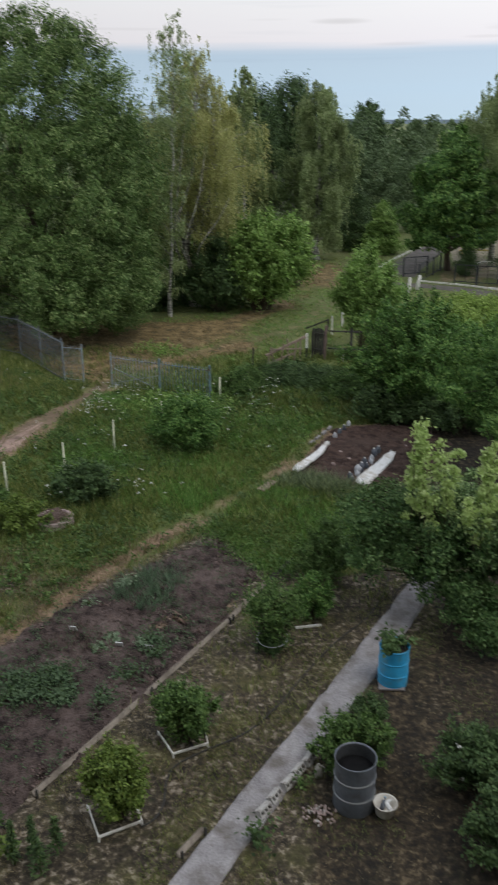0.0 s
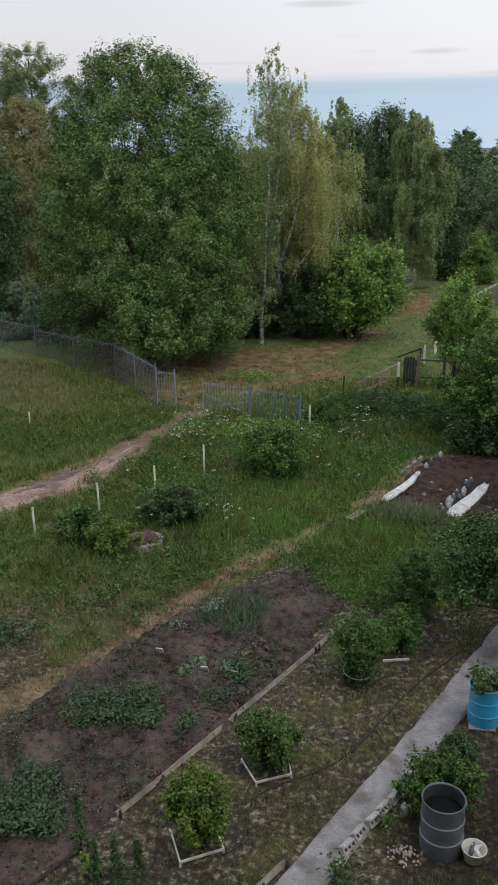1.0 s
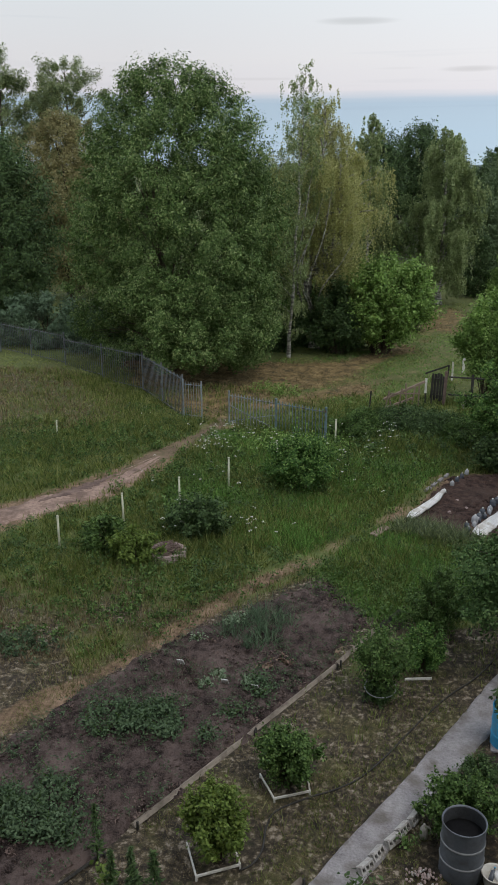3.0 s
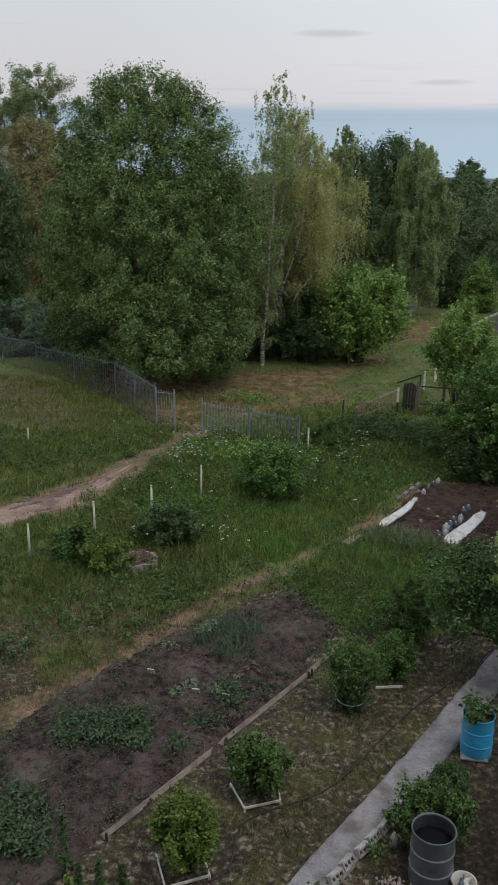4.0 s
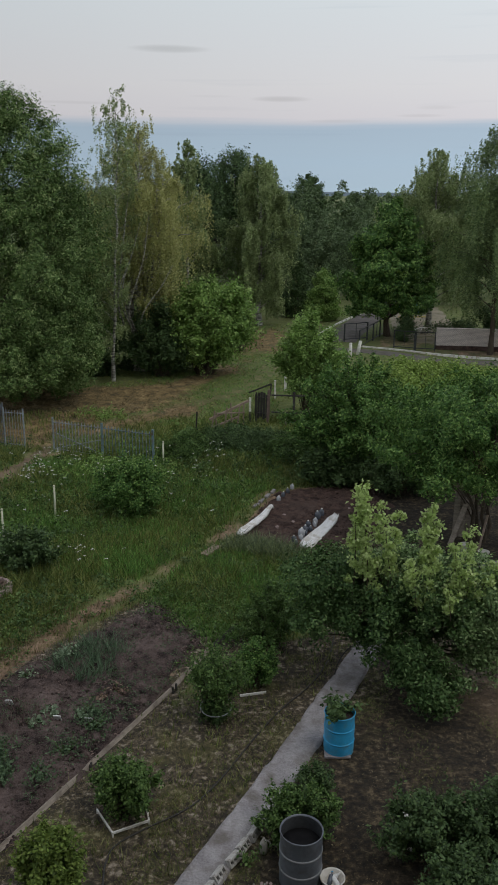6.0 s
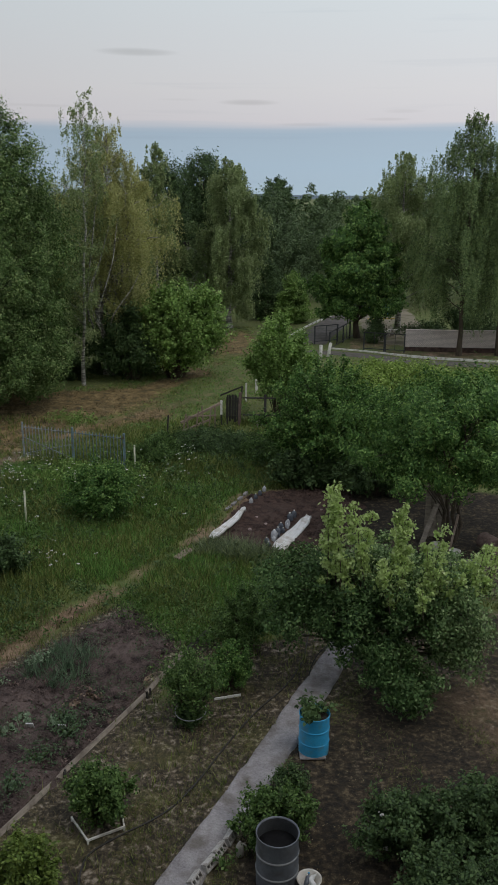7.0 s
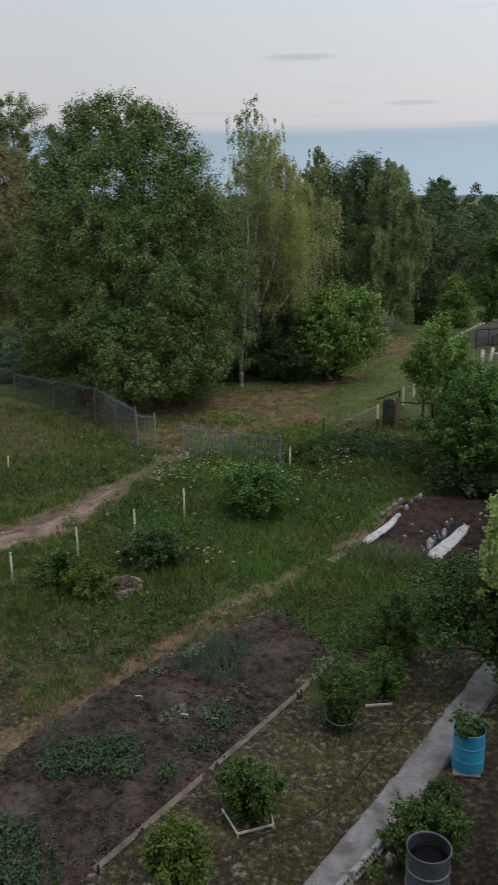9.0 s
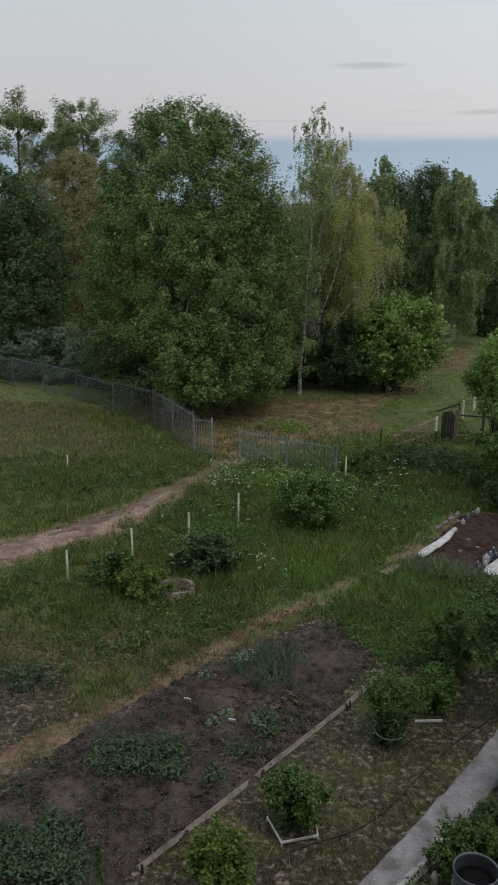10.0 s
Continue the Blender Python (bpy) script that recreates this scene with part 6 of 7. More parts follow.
def far_lane():
    line = spline([(5.6, 50.6), (7.9, 49.5), (9.4, 48.5), (11.5, 47.6), (13.6, 47.0), (16.5, 46.4)], 60)
    seg = np.linalg.norm(np.diff(line, axis=0), axis=1)
    s = np.concatenate([[0], np.cumsum(seg)])
    k = thing("kerb", 0, 0, 0, "white-painted kerb of long stones beside the lane", "kerb", kind="structure")
    at = 0.0
    while at < s[-1] - 1.0:
        p = [np.interp([at, at + 0.96], s, line[:, j]) for j in (0, 1)]
        dx, dy = p[0][1] - p[0][0], p[1][1] - p[1][0]
        st = part("kerb_stone", box(0.97, 0.09, 0.15, 0.012), WHITE_PAINT, k)
        st.matrix_basis = pose(p[0].mean(), p[1].mean(), 0.03, 0, 0, math.degrees(math.atan2(dy, dx)))
        at += 1.0
    k2 = thing("lane_kerb", 0, 0, 0, "white-painted edging of the asphalt lane", "kerb", kind="structure")
    for i in range(11):
        st = part("kerb_stone", box(0.95, 0.1, 0.17, 0.012), WHITE_PAINT, k2)
        st.matrix_basis = pose(3.45 + i * 0.29 + 0.006 * i * i, 55.2 + i * 0.95, 0.05, 0, 0, 72)
    for x, y, lean in ((4.67, 47.05, 0.0), (5.15, 47.8, 0.14)):
        w = thing("white_bollard", x, y, 0, "short white-painted concrete post at the lane", "post", "white posts by the lane")
        part("shaft", tube_mesh([(0, 0, -0.1), (lean / 2, 0, 0.42), (lean, 0, 0.84), (lean, 0, 0.87)], [0.1, 0.095, 0.09, 0.05], 12), WHITE_PAINT, w)

    def frame_panel(a, b, h=1.1):
        (ax, ay), (bx, by) = a, b
        ln = math.hypot(bx - ax, by - ay)
        t = thing("iron_fence", ax, ay, 0, "low dark iron frame fence panel", "fence", "iron fence", math.degrees(math.atan2(by - ay, bx - ax)))
        for x in (0.03, ln - 0.03):
            bar((x, 0, -0.1), (x, 0, h + 0.03), 0.07, DARK_METAL, t, "post")
        for z in (0.15, h):
            bar((0.06, 0, z), (ln - 0.06, 0, z), 0.05, DARK_METAL, t, "rail")
        bar((ln / 2, 0, 0.15), (ln / 2, 0, h), 0.03, DARK_METAL, t, "upright")

    for a, b in (((5.45, 49.95), (6.6, 52.9)), ((6.6, 52.9), (7.2, 54.4)), ((7.2, 54.4), (7.9, 56.05)), ((8.7, 49.7), (9.85, 49.5)), ((7.5, 50.2), (8.7, 49.75)), ((4.75, 52.5), (6.3, 53.3))):
        frame_panel(a, b)

    w = thing("low_brick_wall", 10.0, 50.15, 0, "low pale silicate brick wall on a dark plinth", "wall", turn=-4)
    part("body", box(9.0, 0.3, 1.02, 0.02, (4.5, 0.15, 0.76)), WALL_BRICK, w)
    part("plinth", box(9.1, 0.36, 0.3, 0.02, (4.5, 0.13, 0.1)), SOIL_RED, w)
    tree("dark_hedge", 14.5, 52.3, 2.3, 8.5, 2.2, 0.05, DOME, 26000, 0.12, LEAF_DARK, "dark clipped hedge behind brick wall", "hedge", trunk=0.04, stems=5, clump=0.4, clumps=160, seed=130)
    b = thing("blue_shed", 10.9, 66.5, 0, "small faded blue wooden booth in the yard", "shed")
    part("wall", box(1.5, 1.5, 2.0, 0.02, (0, 0, 1.0)), BLUE_BOARD, b)
    part("roof", box(1.8, 1.8, 0.12, 0.02, (0, 0, 2.062)), WOOD_DARK, b)
    part("door", box(0.7, 0.05, 1.7, 0.01, (0.1, -0.777, 0.9)), BLUE_BOARD, b)
    s = thing("garden_bench", 8.6, 66.3, 0, "green-grey wooden bench under trees", "bench")
    part("seat", box(2.6, 0.45, 0.06, 0.01, (0, 0, 0.45)), TEAL_METAL, s)
    part("backrest", box(2.6, 0.06, 0.5, 0.01, (0, 0.25, 0.85)), TEAL_METAL, s)
    for x in (-1.1, 1.1):
        part("leg", box(0.08, 0.4, 0.95, 0.01, (x, 0.08, 0.4)), DARK_METAL, s)
    h = thing("white_house", -2.75, 60.6, 0, "white rendered house glimpsed through trees", "house")
    part("wall", box(1.9, 2.0, 5.4, 0.02, (0, 1, 2.7)), WHITE_PAINT, h)
    part("roof", box(2.2, 2.5, 0.3, 0.05, (0, 1, 5.56)), WOOD_DARK, h)
    for x in (-0.75,):
        wn_ = part("window", box(0.4, 0.08, 1.2, 0.01, (x, -0.02, 3.9)), BOTTLE, h)
        part("frame", box(0.5, 0.05, 1.35, 0.01, (x, 0.0, 3.9)), WOOD, wn_)
    for x, y in ((9.7, 55.2), (10.2, 55.8)):
        c = thing("white_tub", x, y, 0, "white flower tub in the yard", "tub", "white tubs")
        part("body", lathe([(0.0, 0.0), (0.2, 0.0), (0.28, 0.4), (0.3, 0.42), (0.25, 0.4), (0.2, 0.3), (0, 0.3)], 16), WHITE_PAINT, c)
    y_ = thing("yellow_rail", 9.2, 60.5, 0, "low yellow-painted rail in the yard", "rail")
    bar((0, 0, 0.45), (2.2, 0.2, 0.45), 0.07, YELLOW, y_, "rail")
    for x in (0.2, 2.0):
        bar((x, 0.02, -0.05), (x, 0.02, 0.45), 0.06, YELLOW, y_, "post")


def wall_brick():
    m, t, p = material("pale_silicate_brick")
    br = add_node(t, "ShaderNodeTexBrick", Color1=(0.72, 0.63, 0.585, 1), Color2=(0.6, 0.52, 0.49, 1), Mortar=(0.27, 0.24, 0.22, 1), Scale=4.2)
    br.inputs["Mortar Size"].default_value = 0.04
    br.inputs["Row Height"].default_value = 0.3
    c = t.nodes.new("ShaderNodeTexCoord")
    mp = add_node(t, "ShaderNodeMapping", Rotation=(radians(-90), 0, 0))
    t.links.new(c.outputs["Object"], mp.inputs[0])
    t.links.new(mp.outputs[0], br.inputs["Vector"])
    t.links.new(mix(t, 0.25, br.outputs["Color"], ramp(t, [(0.3, (0.36, 0.32, 0.3)), (0.7, (0.68, 0.61, 0.57))], noise_tex(t, coords(t), 1.3)).outputs[0]), p.inputs["Base Color"])
    p.inputs["Roughness"].default_value = 0.9
    return m


WALL_BRICK = wall_brick()
far_lane()

# ---- things in the garden ----


def drum(name, x, y, r, h, mat, rib_mat, label, inside_mat, open_depth):
    t = thing(name, x, y, 0.0, label, "barrel")
    z = float(ground_z(np.array([x]), np.array([y]))[0])
    t.matrix_basis = pose(x, y, z, 0, 0, 17)
    part("shell", lathe([(0.0, 0.01), (r * 0.97, 0.0), (r, 0.02), (r * 1.005, h * 0.33), (r, h * 0.36), (r, h * 0.6), (r * 0.985, h * 0.97), (r * 1.01, h), (r * 0.97, h), (r * 0.955, h - 0.02),
                         (r * 0.95, h - open_depth - 0.03)], 48), mat, t)
    part("fill", lathe([(r * 0.952, h - open_depth - 0.01), (r * 0.945, h - open_depth), (r * 0.5, h - open_depth + 0.012), (0.0, h - open_depth + 0.01)], 48), inside_mat, t)
    for k in (0.33, 0.66):
        part("rib", lathe([(r, h * k - 0.018), (r * 1.03, h * k - 0.008), (r * 1.035, h * k), (r * 1.03, h * k + 0.008), (r, h * k + 0.018)], 48), rib_mat, t)
    part("rim", lathe([(r * 0.96, h - 0.006), (r * 0.99, h + 0.012), (r * 1.025, h + 0.008), (r * 1.03, h - 0.01), (r, h - 0.02)], 48), mat, t)
    part("lining", lathe([(r * 0.951, h - 0.012), (r * 0.946, h - 0.05), (r * 0.944, h - open_depth - 0.02)], 48), LINING if mat is GREY_STEEL else mat, t, "dark lining" if mat is GREY_STEEL else "")
    return t


drum("metal_drum", 0.768, 9.55, 0.285, 0.82, GREY_STEEL, STEEL_RIB, "open grey metal drum, near-black inside", DRUM_INSIDE, 0.2)
drum("plastic_barrel", 1.49, 12.36, 0.25, 0.73, BLUE_PLASTIC, BLUE_PLASTIC, "bright blue plastic barrel filled with leafy plants", SOIL, 0.08)


def leafy(name, x, y, z, w, h, n, size, mat, label, category, group="", stems=5, seed=1, upright=0.4, kind=""):
    """A small leafy plant: stems and leaves."""
    r = np.random.default_rng(seed)
    t = thing(name, x, y, z, label, category, group, kind=kind)
    ends = np.stack([r.normal(size=stems) * w * 0.3, r.normal(size=stems) * w * 0.3, h * r.uniform(0.6, 1.0, stems)], -1)
    for e in ends:
        part("stem", smooth(array_mesh("stem", *tube([(0, 0, -0.02), e * [0.35, 0.35, 0.5], e], [0.008, 0.006, 0.003], 5))), LEAF_BUSH, t)
    k = r.integers(0, stems, n)
    u = r.uniform(0.15, 1, n)[:, None]
    c = ends[k] * u ** [0.8] + r.normal(size=(n, 3)) * [w * 0.16, w * 0.16, h * 0.12]
    c[:, 2] = np.maximum(c[:, 2], 0.02)
    out = unit(c * [1, 1, upright] + [0, 0, 0.3 * h])
    v, f = leaf_arrays(c, out + [0, 0, 0.6], size, 0.55, 0.2)
    part("foliage", array_mesh("foliage", v, f), mat, t)
    return t


leafy("barrel_plant", 1.49, 12.36, 0.65, 0.46, 0.36, 300, 0.1, LEAF_DARK, "dark leafy plants growing out of blue barrel", "plant", seed=140, stems=9)
b = thing("barrel_stand", 1.48, 12.36, 0.0, "flat grey slab under the blue barrel", "slab")
part("slab", box(0.43, 0.42, 0.035, 0.008, (-0.02, -0.05, 0.02)), CONCRETE, b)


def basin():
    t = thing("enamel_basin", 1.19, 9.4, 0.0, "chipped white enamel basin with odd tools inside", "basin")
    part("bowl", lathe([(0.0, 0.0), (0.11, 0.0), (0.125, 0.02), (0.15, 0.18), (0.17, 0.193), (0.17, 0.2), (0.146, 0.19), (0.118, 0.03), (0.0, 0.025)], 36), ENAMEL, t)
    for i, (x, y, z, a) in enumerate(((0.02, 0.03, 0.13, 20), (-0.03, -0.02, 0.15, 70), (0.03, -0.03, 0.14, 130))):
        j = thing("plastic_bottle", 1.19 + x, 9.4 + y, z, "crumpled pale plastic bottle in the basin", "bottle", "bottles in the basin", a)
        part("body", tube_mesh([(-0.07, 0, 0), (-0.065, 0, 0), (-0.015, 0, 0.024), (0.04, 0, 0.05), (0.062, 0, 0.066), (0.08, 0, 0.075)], [0.01, 0.032, 0.034, 0.032, 0.013, 0.012], 10), (WHITE_CLOTH, BOTTLE, WHITE_CLOTH)[i], j)
        part("cap", tube_mesh([(0.08, 0, 0.075), (0.092, 0, 0.081)], [0.014, 0.014], 8), BLUE_PLASTIC if i == 1 else WHITE_PAINT, j)


basin()


def jug():
    t = thing("plastic_jug", 0.27, 10.02, 0.0, "dirty white plastic jug beside the path", "jug")
    part("body", lathe([(0.0, 0.0), (0.05, 0.0), (0.055, 0.015), (0.055, 0.15), (0.037, 0.2), (0.018, 0.215), (0.018, 0.24), (0.0, 0.24)], 20), DIRTY_PLASTIC, t)
    part("handle", tube_mesh(spline([(0.05, 0, 0.08), (0.085, 0, 0.1), (0.085, 0, 0.17), (0.03, 0, 0.205)], 10), 0.012, 6), DIRTY_PLASTIC, t)


jug()


def hollow_brick(x, y, turn, tilt):
    t = thing("hollow_brick", x, y, 0.0, "pale hollow brick on edge with dark holes", "brick", "path edging", turn)
    lay = pose(0, 0, 0, tilt, 0, 0)
    part("back", box(0.25, 0.036, 0.125, 0.005, (0, 0.024, 0.07)), BRICK_PALE, t).matrix_basis = lay
    for z in (-0.046, 0.046):
        part("flange", box(0.25, 0.056, 0.033, 0.005, (0, -0.023, z + 0.07)), BRICK_PALE, t).matrix_basis = lay
    for i in range(4):
        part("web", box(0.024, 0.053, 0.058, 0.003, (-0.113 + i * 0.0753, -0.023, 0.07)), BRICK_PALE, t).matrix_basis = lay
    # Near-black block behind the openings paints the shade inside the holes.
    part("core", box(0.215, 0.02, 0.057, 0, (0, -0.004, 0.07)), HOLE_SHADE, t).matrix_basis = lay


for x, y, a, tl in ((-0.44, 9.24, 56, -24), (-0.3, 9.51, 63, -34), (-0.13, 9.79, 56, -20), (0.01, 10.04, 61, -32), (0.15, 10.29, 66, -24)):
    hollow_brick(x, y, a, tl)


def rubble():
    r = np.random.default_rng(150)
    base = []
    for k in range(4):
        bm = bmesh.new()
        bmesh.ops.create_icosphere(bm, subdivisions=1, radius=0.024)
        for v in bm.verts:
            v.co *= r.uniform(0.7, 1.25)
        me = bpy.data.meshes.new("stone")
        bm.to_mesh(me)
        bm.free()
        base.append(me)
    t = thing("stone_heap", 0.3, 9.28, 0.0, "small heap of pink and white stones", "stones")
    for i in range(60):
        p = part("stone", base[i % 4], STONE if i else BRICK_PALE, t) if i < 4 else new("stone", base[i % 4])
        p.parent = t
        a, d = r.uniform(0, 6.28), 0.27 * r.uniform(0, 1)
        p.matrix_basis = pose(d * math.cos(a), d * math.sin(a) * 0.7, 0.012 + 0.04 * (0.27 - d) / 0.27, *r.uniform(0, 360, 3)) @ Matrix.Diagonal((r.uniform(0.7, 1.3), 1, 0.7, 1))


rubble()


def white_frame(corners, label, turn=0):
    """A low three-sided frame of white slats round a bush."""
    cx = sum(p[0] for p in corners) / len(corners)
    cy = sum(p[1] for p in corners) / len(corners)
    t = thing("plant_border", cx, cy, 0, label, "frame", "white bush frames")
    for (ax, ay), (bx, by) in zip(corners, corners[1:]):
        bar((ax - cx, ay - cy, 0.06), (bx - cx, by - cy, 0.05), 0.022, WHITE_PAINT, t, "slat", d=0.036)
    for ax, ay in corners:
        bar((ax - cx, ay - cy, -0.1), (ax - cx, ay - cy, 0.075), 0.026, WHITE_PAINT, t, "peg")


white_frame([(-2.22, 10.7), (-1.9, 10.24), (-1.42, 10.52), (-1.5, 10.82)], "low white wooden frame round a currant bush")
white_frame([(-2.9, 9.12), (-2.61, 8.6), (-2.1, 8.93), (-2.3, 9.3)], "low white wooden frame round a yellow-green bush")
w = thing("wooden_board", 0.03, 13.85, 0, "short white board in front of a bush", "board")
bar((-0.24, -0.05, 0.03), (0.24, 0.09, 0.03), 0.022, WHITE_PAINT, w, "slat", d=0.045)
h = thing("plant_hoop", -0.6, 13.05, 0, "thin pale metal hoop round a bush", "hoop")
part("ring", tube_mesh([(0.27 * math.cos(a), 0.27 * math.sin(a), 0.3 + 0.03 * math.sin(a)) for a in np.linspace(0, 2 * math.pi, 33)], 0.009, 6), STEEL_RIB, h)
for a in (0.6, 2.6, 3.6):
    bar((0.27 * math.cos(a), 0.27 * math.sin(a), -0.1), (0.27 * math.cos(a), 0.27 * math.sin(a), 0.31), 0.012, WOOD_DARK, h, "stake")


def edging_board(a, b, tall, label, mat=None):
    (ax, ay), (bx, by) = a, b
    ln, turn = math.hypot(bx - ax, by - ay), math.degrees(math.atan2(by - ay, bx - ax))
    t = thing("bed_plank", ax, ay, 0, label, "board", "bed edging", turn)
    part("plank", box(ln, 0.05, tall * 0.8, 0.008, (ln / 2, 0.3 * tall, tall * 0.3), Matrix.Rotation(radians(-38), 4, "X")), mat or WOOD, t)
    for x in (0.02, ln - 0.04):
        bar((x, -0.04, -0.12), (x, -0.04, tall + 0.03), 0.03, WOOD_DARK, t, "peg")


edging_board((-3.72, 9.27), (-2.535, 11.69), 0.105, "long weathered grey plank edging the vegetable bed")
edging_board((-2.56, 11.69), (-1.47, 13.93), 0.1, "weathered grey plank edging the vegetable bed")
edging_board((-1.45, 13.98), (-0.88, 15.38), 0.11, "half-buried weathered plank at the bed corner")
edging_board((-0.86, 15.4), (-0.38, 16.35), 0.11, "short dark plank at the grass edge", WOOD_DARK)
edging_board((-1.5, 8.4), (-1.23, 8.87), 0.1, "short plank along the concrete path")
edging_board((-5.0, 6.9), (-3.95, 8.75), 0.05, "half-buried dark plank along the bed", WOOD_DARK)

hose = thing("garden_hose", 0, 0, 0, "black rubber hose lying across dry lawn", "hose")
hp = spline([(-2.1, 8.88), (-1.96, 9.02), (-1.88, 9.29), (-1.91, 9.76), (-1.82, 10.08), (-1.4, 10.45), (-1.1, 10.66), (-0.75, 11.0), (-0.41, 11.56), (-0.1, 12.2), (0.19, 12.78), (0.6, 13.5), (1.11, 14.24), (1.5, 15.2), (1.75, 16.6)], 150)
part("tube", tube_mesh(np.concatenate([hp, (ground_z(hp[:, 0], hp[:, 1]) + 0.016)[:, None]], 1), 0.014, 8), RUBBER, hose)
arch = thing("wire_arch", 1.93, 14.86, 0, "black wire arch over the garden path", "arch")
part("wire", tube_mesh([(0.36 * math.cos(a), 0.36 * 0.9 * math.cos(a), -0.05 + 0.55 * math.sin(a)) for a in np.linspace(0, math.pi, 25)], 0.012, 6), DARK_METAL, arch)

# vegetables
r_ = np.random.default_rng(160)
first = leafy("potato_plant", -4.64, 11.35, 0.03, 0.5, 0.32, 300, 0.058, LEAF_POTATO, "grey-green potato plant in dug soil", "potato plant", "potato plants", 6, 161)
for i in range(20):
    u, w = r_.normal() * 0.42, r_.normal() * 0.3
    copy_thing(first, pose(-4.62 + u + 0.2 * w, 11.4 - 0.1 * u + w, 0.03, 0, 0, r_.uniform(0, 360)))
for i in range(26):
    copy_thing(first, pose(-5.5 + r_.normal() * 0.42, 9.1 + r_.normal() * 0.32, 0.05, 0, 0, r_.uniform(0, 360)))
for i in range(4):
    copy_thing(first, pose(-3.3 + 0.25 * i + r_.normal() * 0.1, 11.5 + 0.5 * i + r_.normal() * 0.12, 0.02, 0, 0, r_.uniform(0, 360)))
first = leafy("cabbage_plant", -3.5, 13.0, 0.03, 0.4, 0.16, 40, 0.13, LEAF_CABBAGE, "pale green cabbage plant with broad leaves", "cabbage", "cabbages", 4, 162, 0.2)
copy_thing(first, pose(-2.93, 13.05, 0.03, 0, 0, 130))
copy_thing(first, pose(-3.62, 12.75, 0.03, 0, 0, 70))
leafy("red_lettuce", -2.5, 13.7, 0.04, 0.34, 0.14, 60, 0.09, LEAF_RED, "dark red lettuce clump in soil", "lettuce", seed=163)
leafy("red_lettuce", -2.75, 13.6, 0.04, 0.3, 0.12, 46, 0.09, LEAF_RED, "small dark red lettuce clump in soil", "lettuce", seed=164)
leafy("grey_plant", -3.75, 15.05, 0.04, 0.45, 0.25, 130, 0.07, LEAF_CABBAGE, "silvery leafy plant beside the onions", "plant", seed=165)
leafy("grey_plant", -4.3, 14.2, 0.04, 0.4, 0.2, 60, 0.07, LEAF_CABBAGE, "sparse silvery plant in soil", "plant", seed=166)
for x, y in ((-4.31, 13.26), (-3.34, 12.83), (-2.78, 12.79)):
    s = thing("white_marker", x, y, 0.05, "small white plastic marker in the bed", "marker")
    part("flap", box(0.13, 0.02, 0.17, 0.006, (0, 0, 0.09), Matrix.Rotation(0.5, 4, "X")), WHITE_CLOTH, s)
    bar((0, 0.02, -0.08), (0, 0, 0.06), 0.012, WHITE_PAINT, s, "stake")


def onions(name, spot, n, tall, label, seed, mat, wide=0.014, lean=0.4):
    (x, y), (sx, sy), a = spot
    r = np.random.default_rng(seed)
    u, w = np.round(r.uniform(-1, 1, n) * 4) / 4 * sx, r.uniform(-1, 1, n) * sy
    px, py = x + u * math.cos(a) - w * math.sin(a), y + u * math.sin(a) + w * math.cos(a)
    ob = blades(name, px, py, tall, wide, mat, label, 6, 0.03, seed, lean, "onions")
    ob.location.z = 0.05


onions("onion_rows", ((-3.2, 14.85), (0.55, 0.7), -0.45), 170, 0.3, "rows of blue-green onion leaves", 170, LEAF_GREY, 0.02, 0.65)
onions("garlic_rows", ((0.15, 20.35), (1.0, 0.42), -0.47), 170, 0.3, "grey-green garlic rows at the edge of a bed", 171, LEAF_GREEN_GREY, 0.034, 1.0)
onions("pale_weeds", ((0.15, 20.3), (1.05, 0.5), -0.47), 190, 0.26, "pale grassy weeds among the garlic", 175, LEAF_OLIVE, 0.026, 0.9)
onions("dry_stalks", ((-4.1, 12.9), (0.5, 0.5), -0.45), 46, 0.3, "dead upright stalks left in dug soil", 172, TWIG, 0.012)


def seedlings():
    r = np.random.default_rng(173)
    n = 2000
    x, y = r.uniform(-7, -1, n), r.uniform(8, 17.3, n)
    ok = (inside(x, y, BED) > 0.15) & (waves(x, y, 1.2, 174) > 0.0)
    x, y = x[ok], y[ok]
    c = np.repeat(np.stack([x, y, 0.1 + 0 * x], -1), 9, 0)
    c += r.normal(size=c.shape) * [0.05, 0.05, 0.02]
    v, f = leaf_arrays(c, np.array([[0, 0, 1.0]]) + 0 * c, 0.05, 0.5)
    tagged(part("seedlings", array_mesh("seedlings", v, f), LEAF_POTATO), "small green seedlings and weeds in soil", "seedlings", kind="stuff")
    n = 700
    x, y = r.uniform(-3, 1.2, n), r.uniform(14.6, 18, n)
    ok = (inside(x, y, [(-2.6, 17.6), (-2.2, 16.8), (-1.0, 15.8), (-0.9, 15.2), (0.3, 16.2), (1.0, 17.2), (-0.8, 18.2)]) > -0.1)
    x, y = x[ok], y[ok]
    c = np.repeat(np.stack([x, y, 0.14 + 0 * x], -1), 14, 0)
    c += r.normal(size=c.shape) * [0.1, 0.1, 0.05]
    v, f = leaf_arrays(c, np.array([[0, 0, 1.0]]) + 0 * c, 0.055, 0.55)
    tagged(part("creeping_weeds", array_mesh("creeping_weeds", v, f), LEAF_BUSH), "green creeping weeds at the bed end", "weeds", kind="stuff")


seedlings()


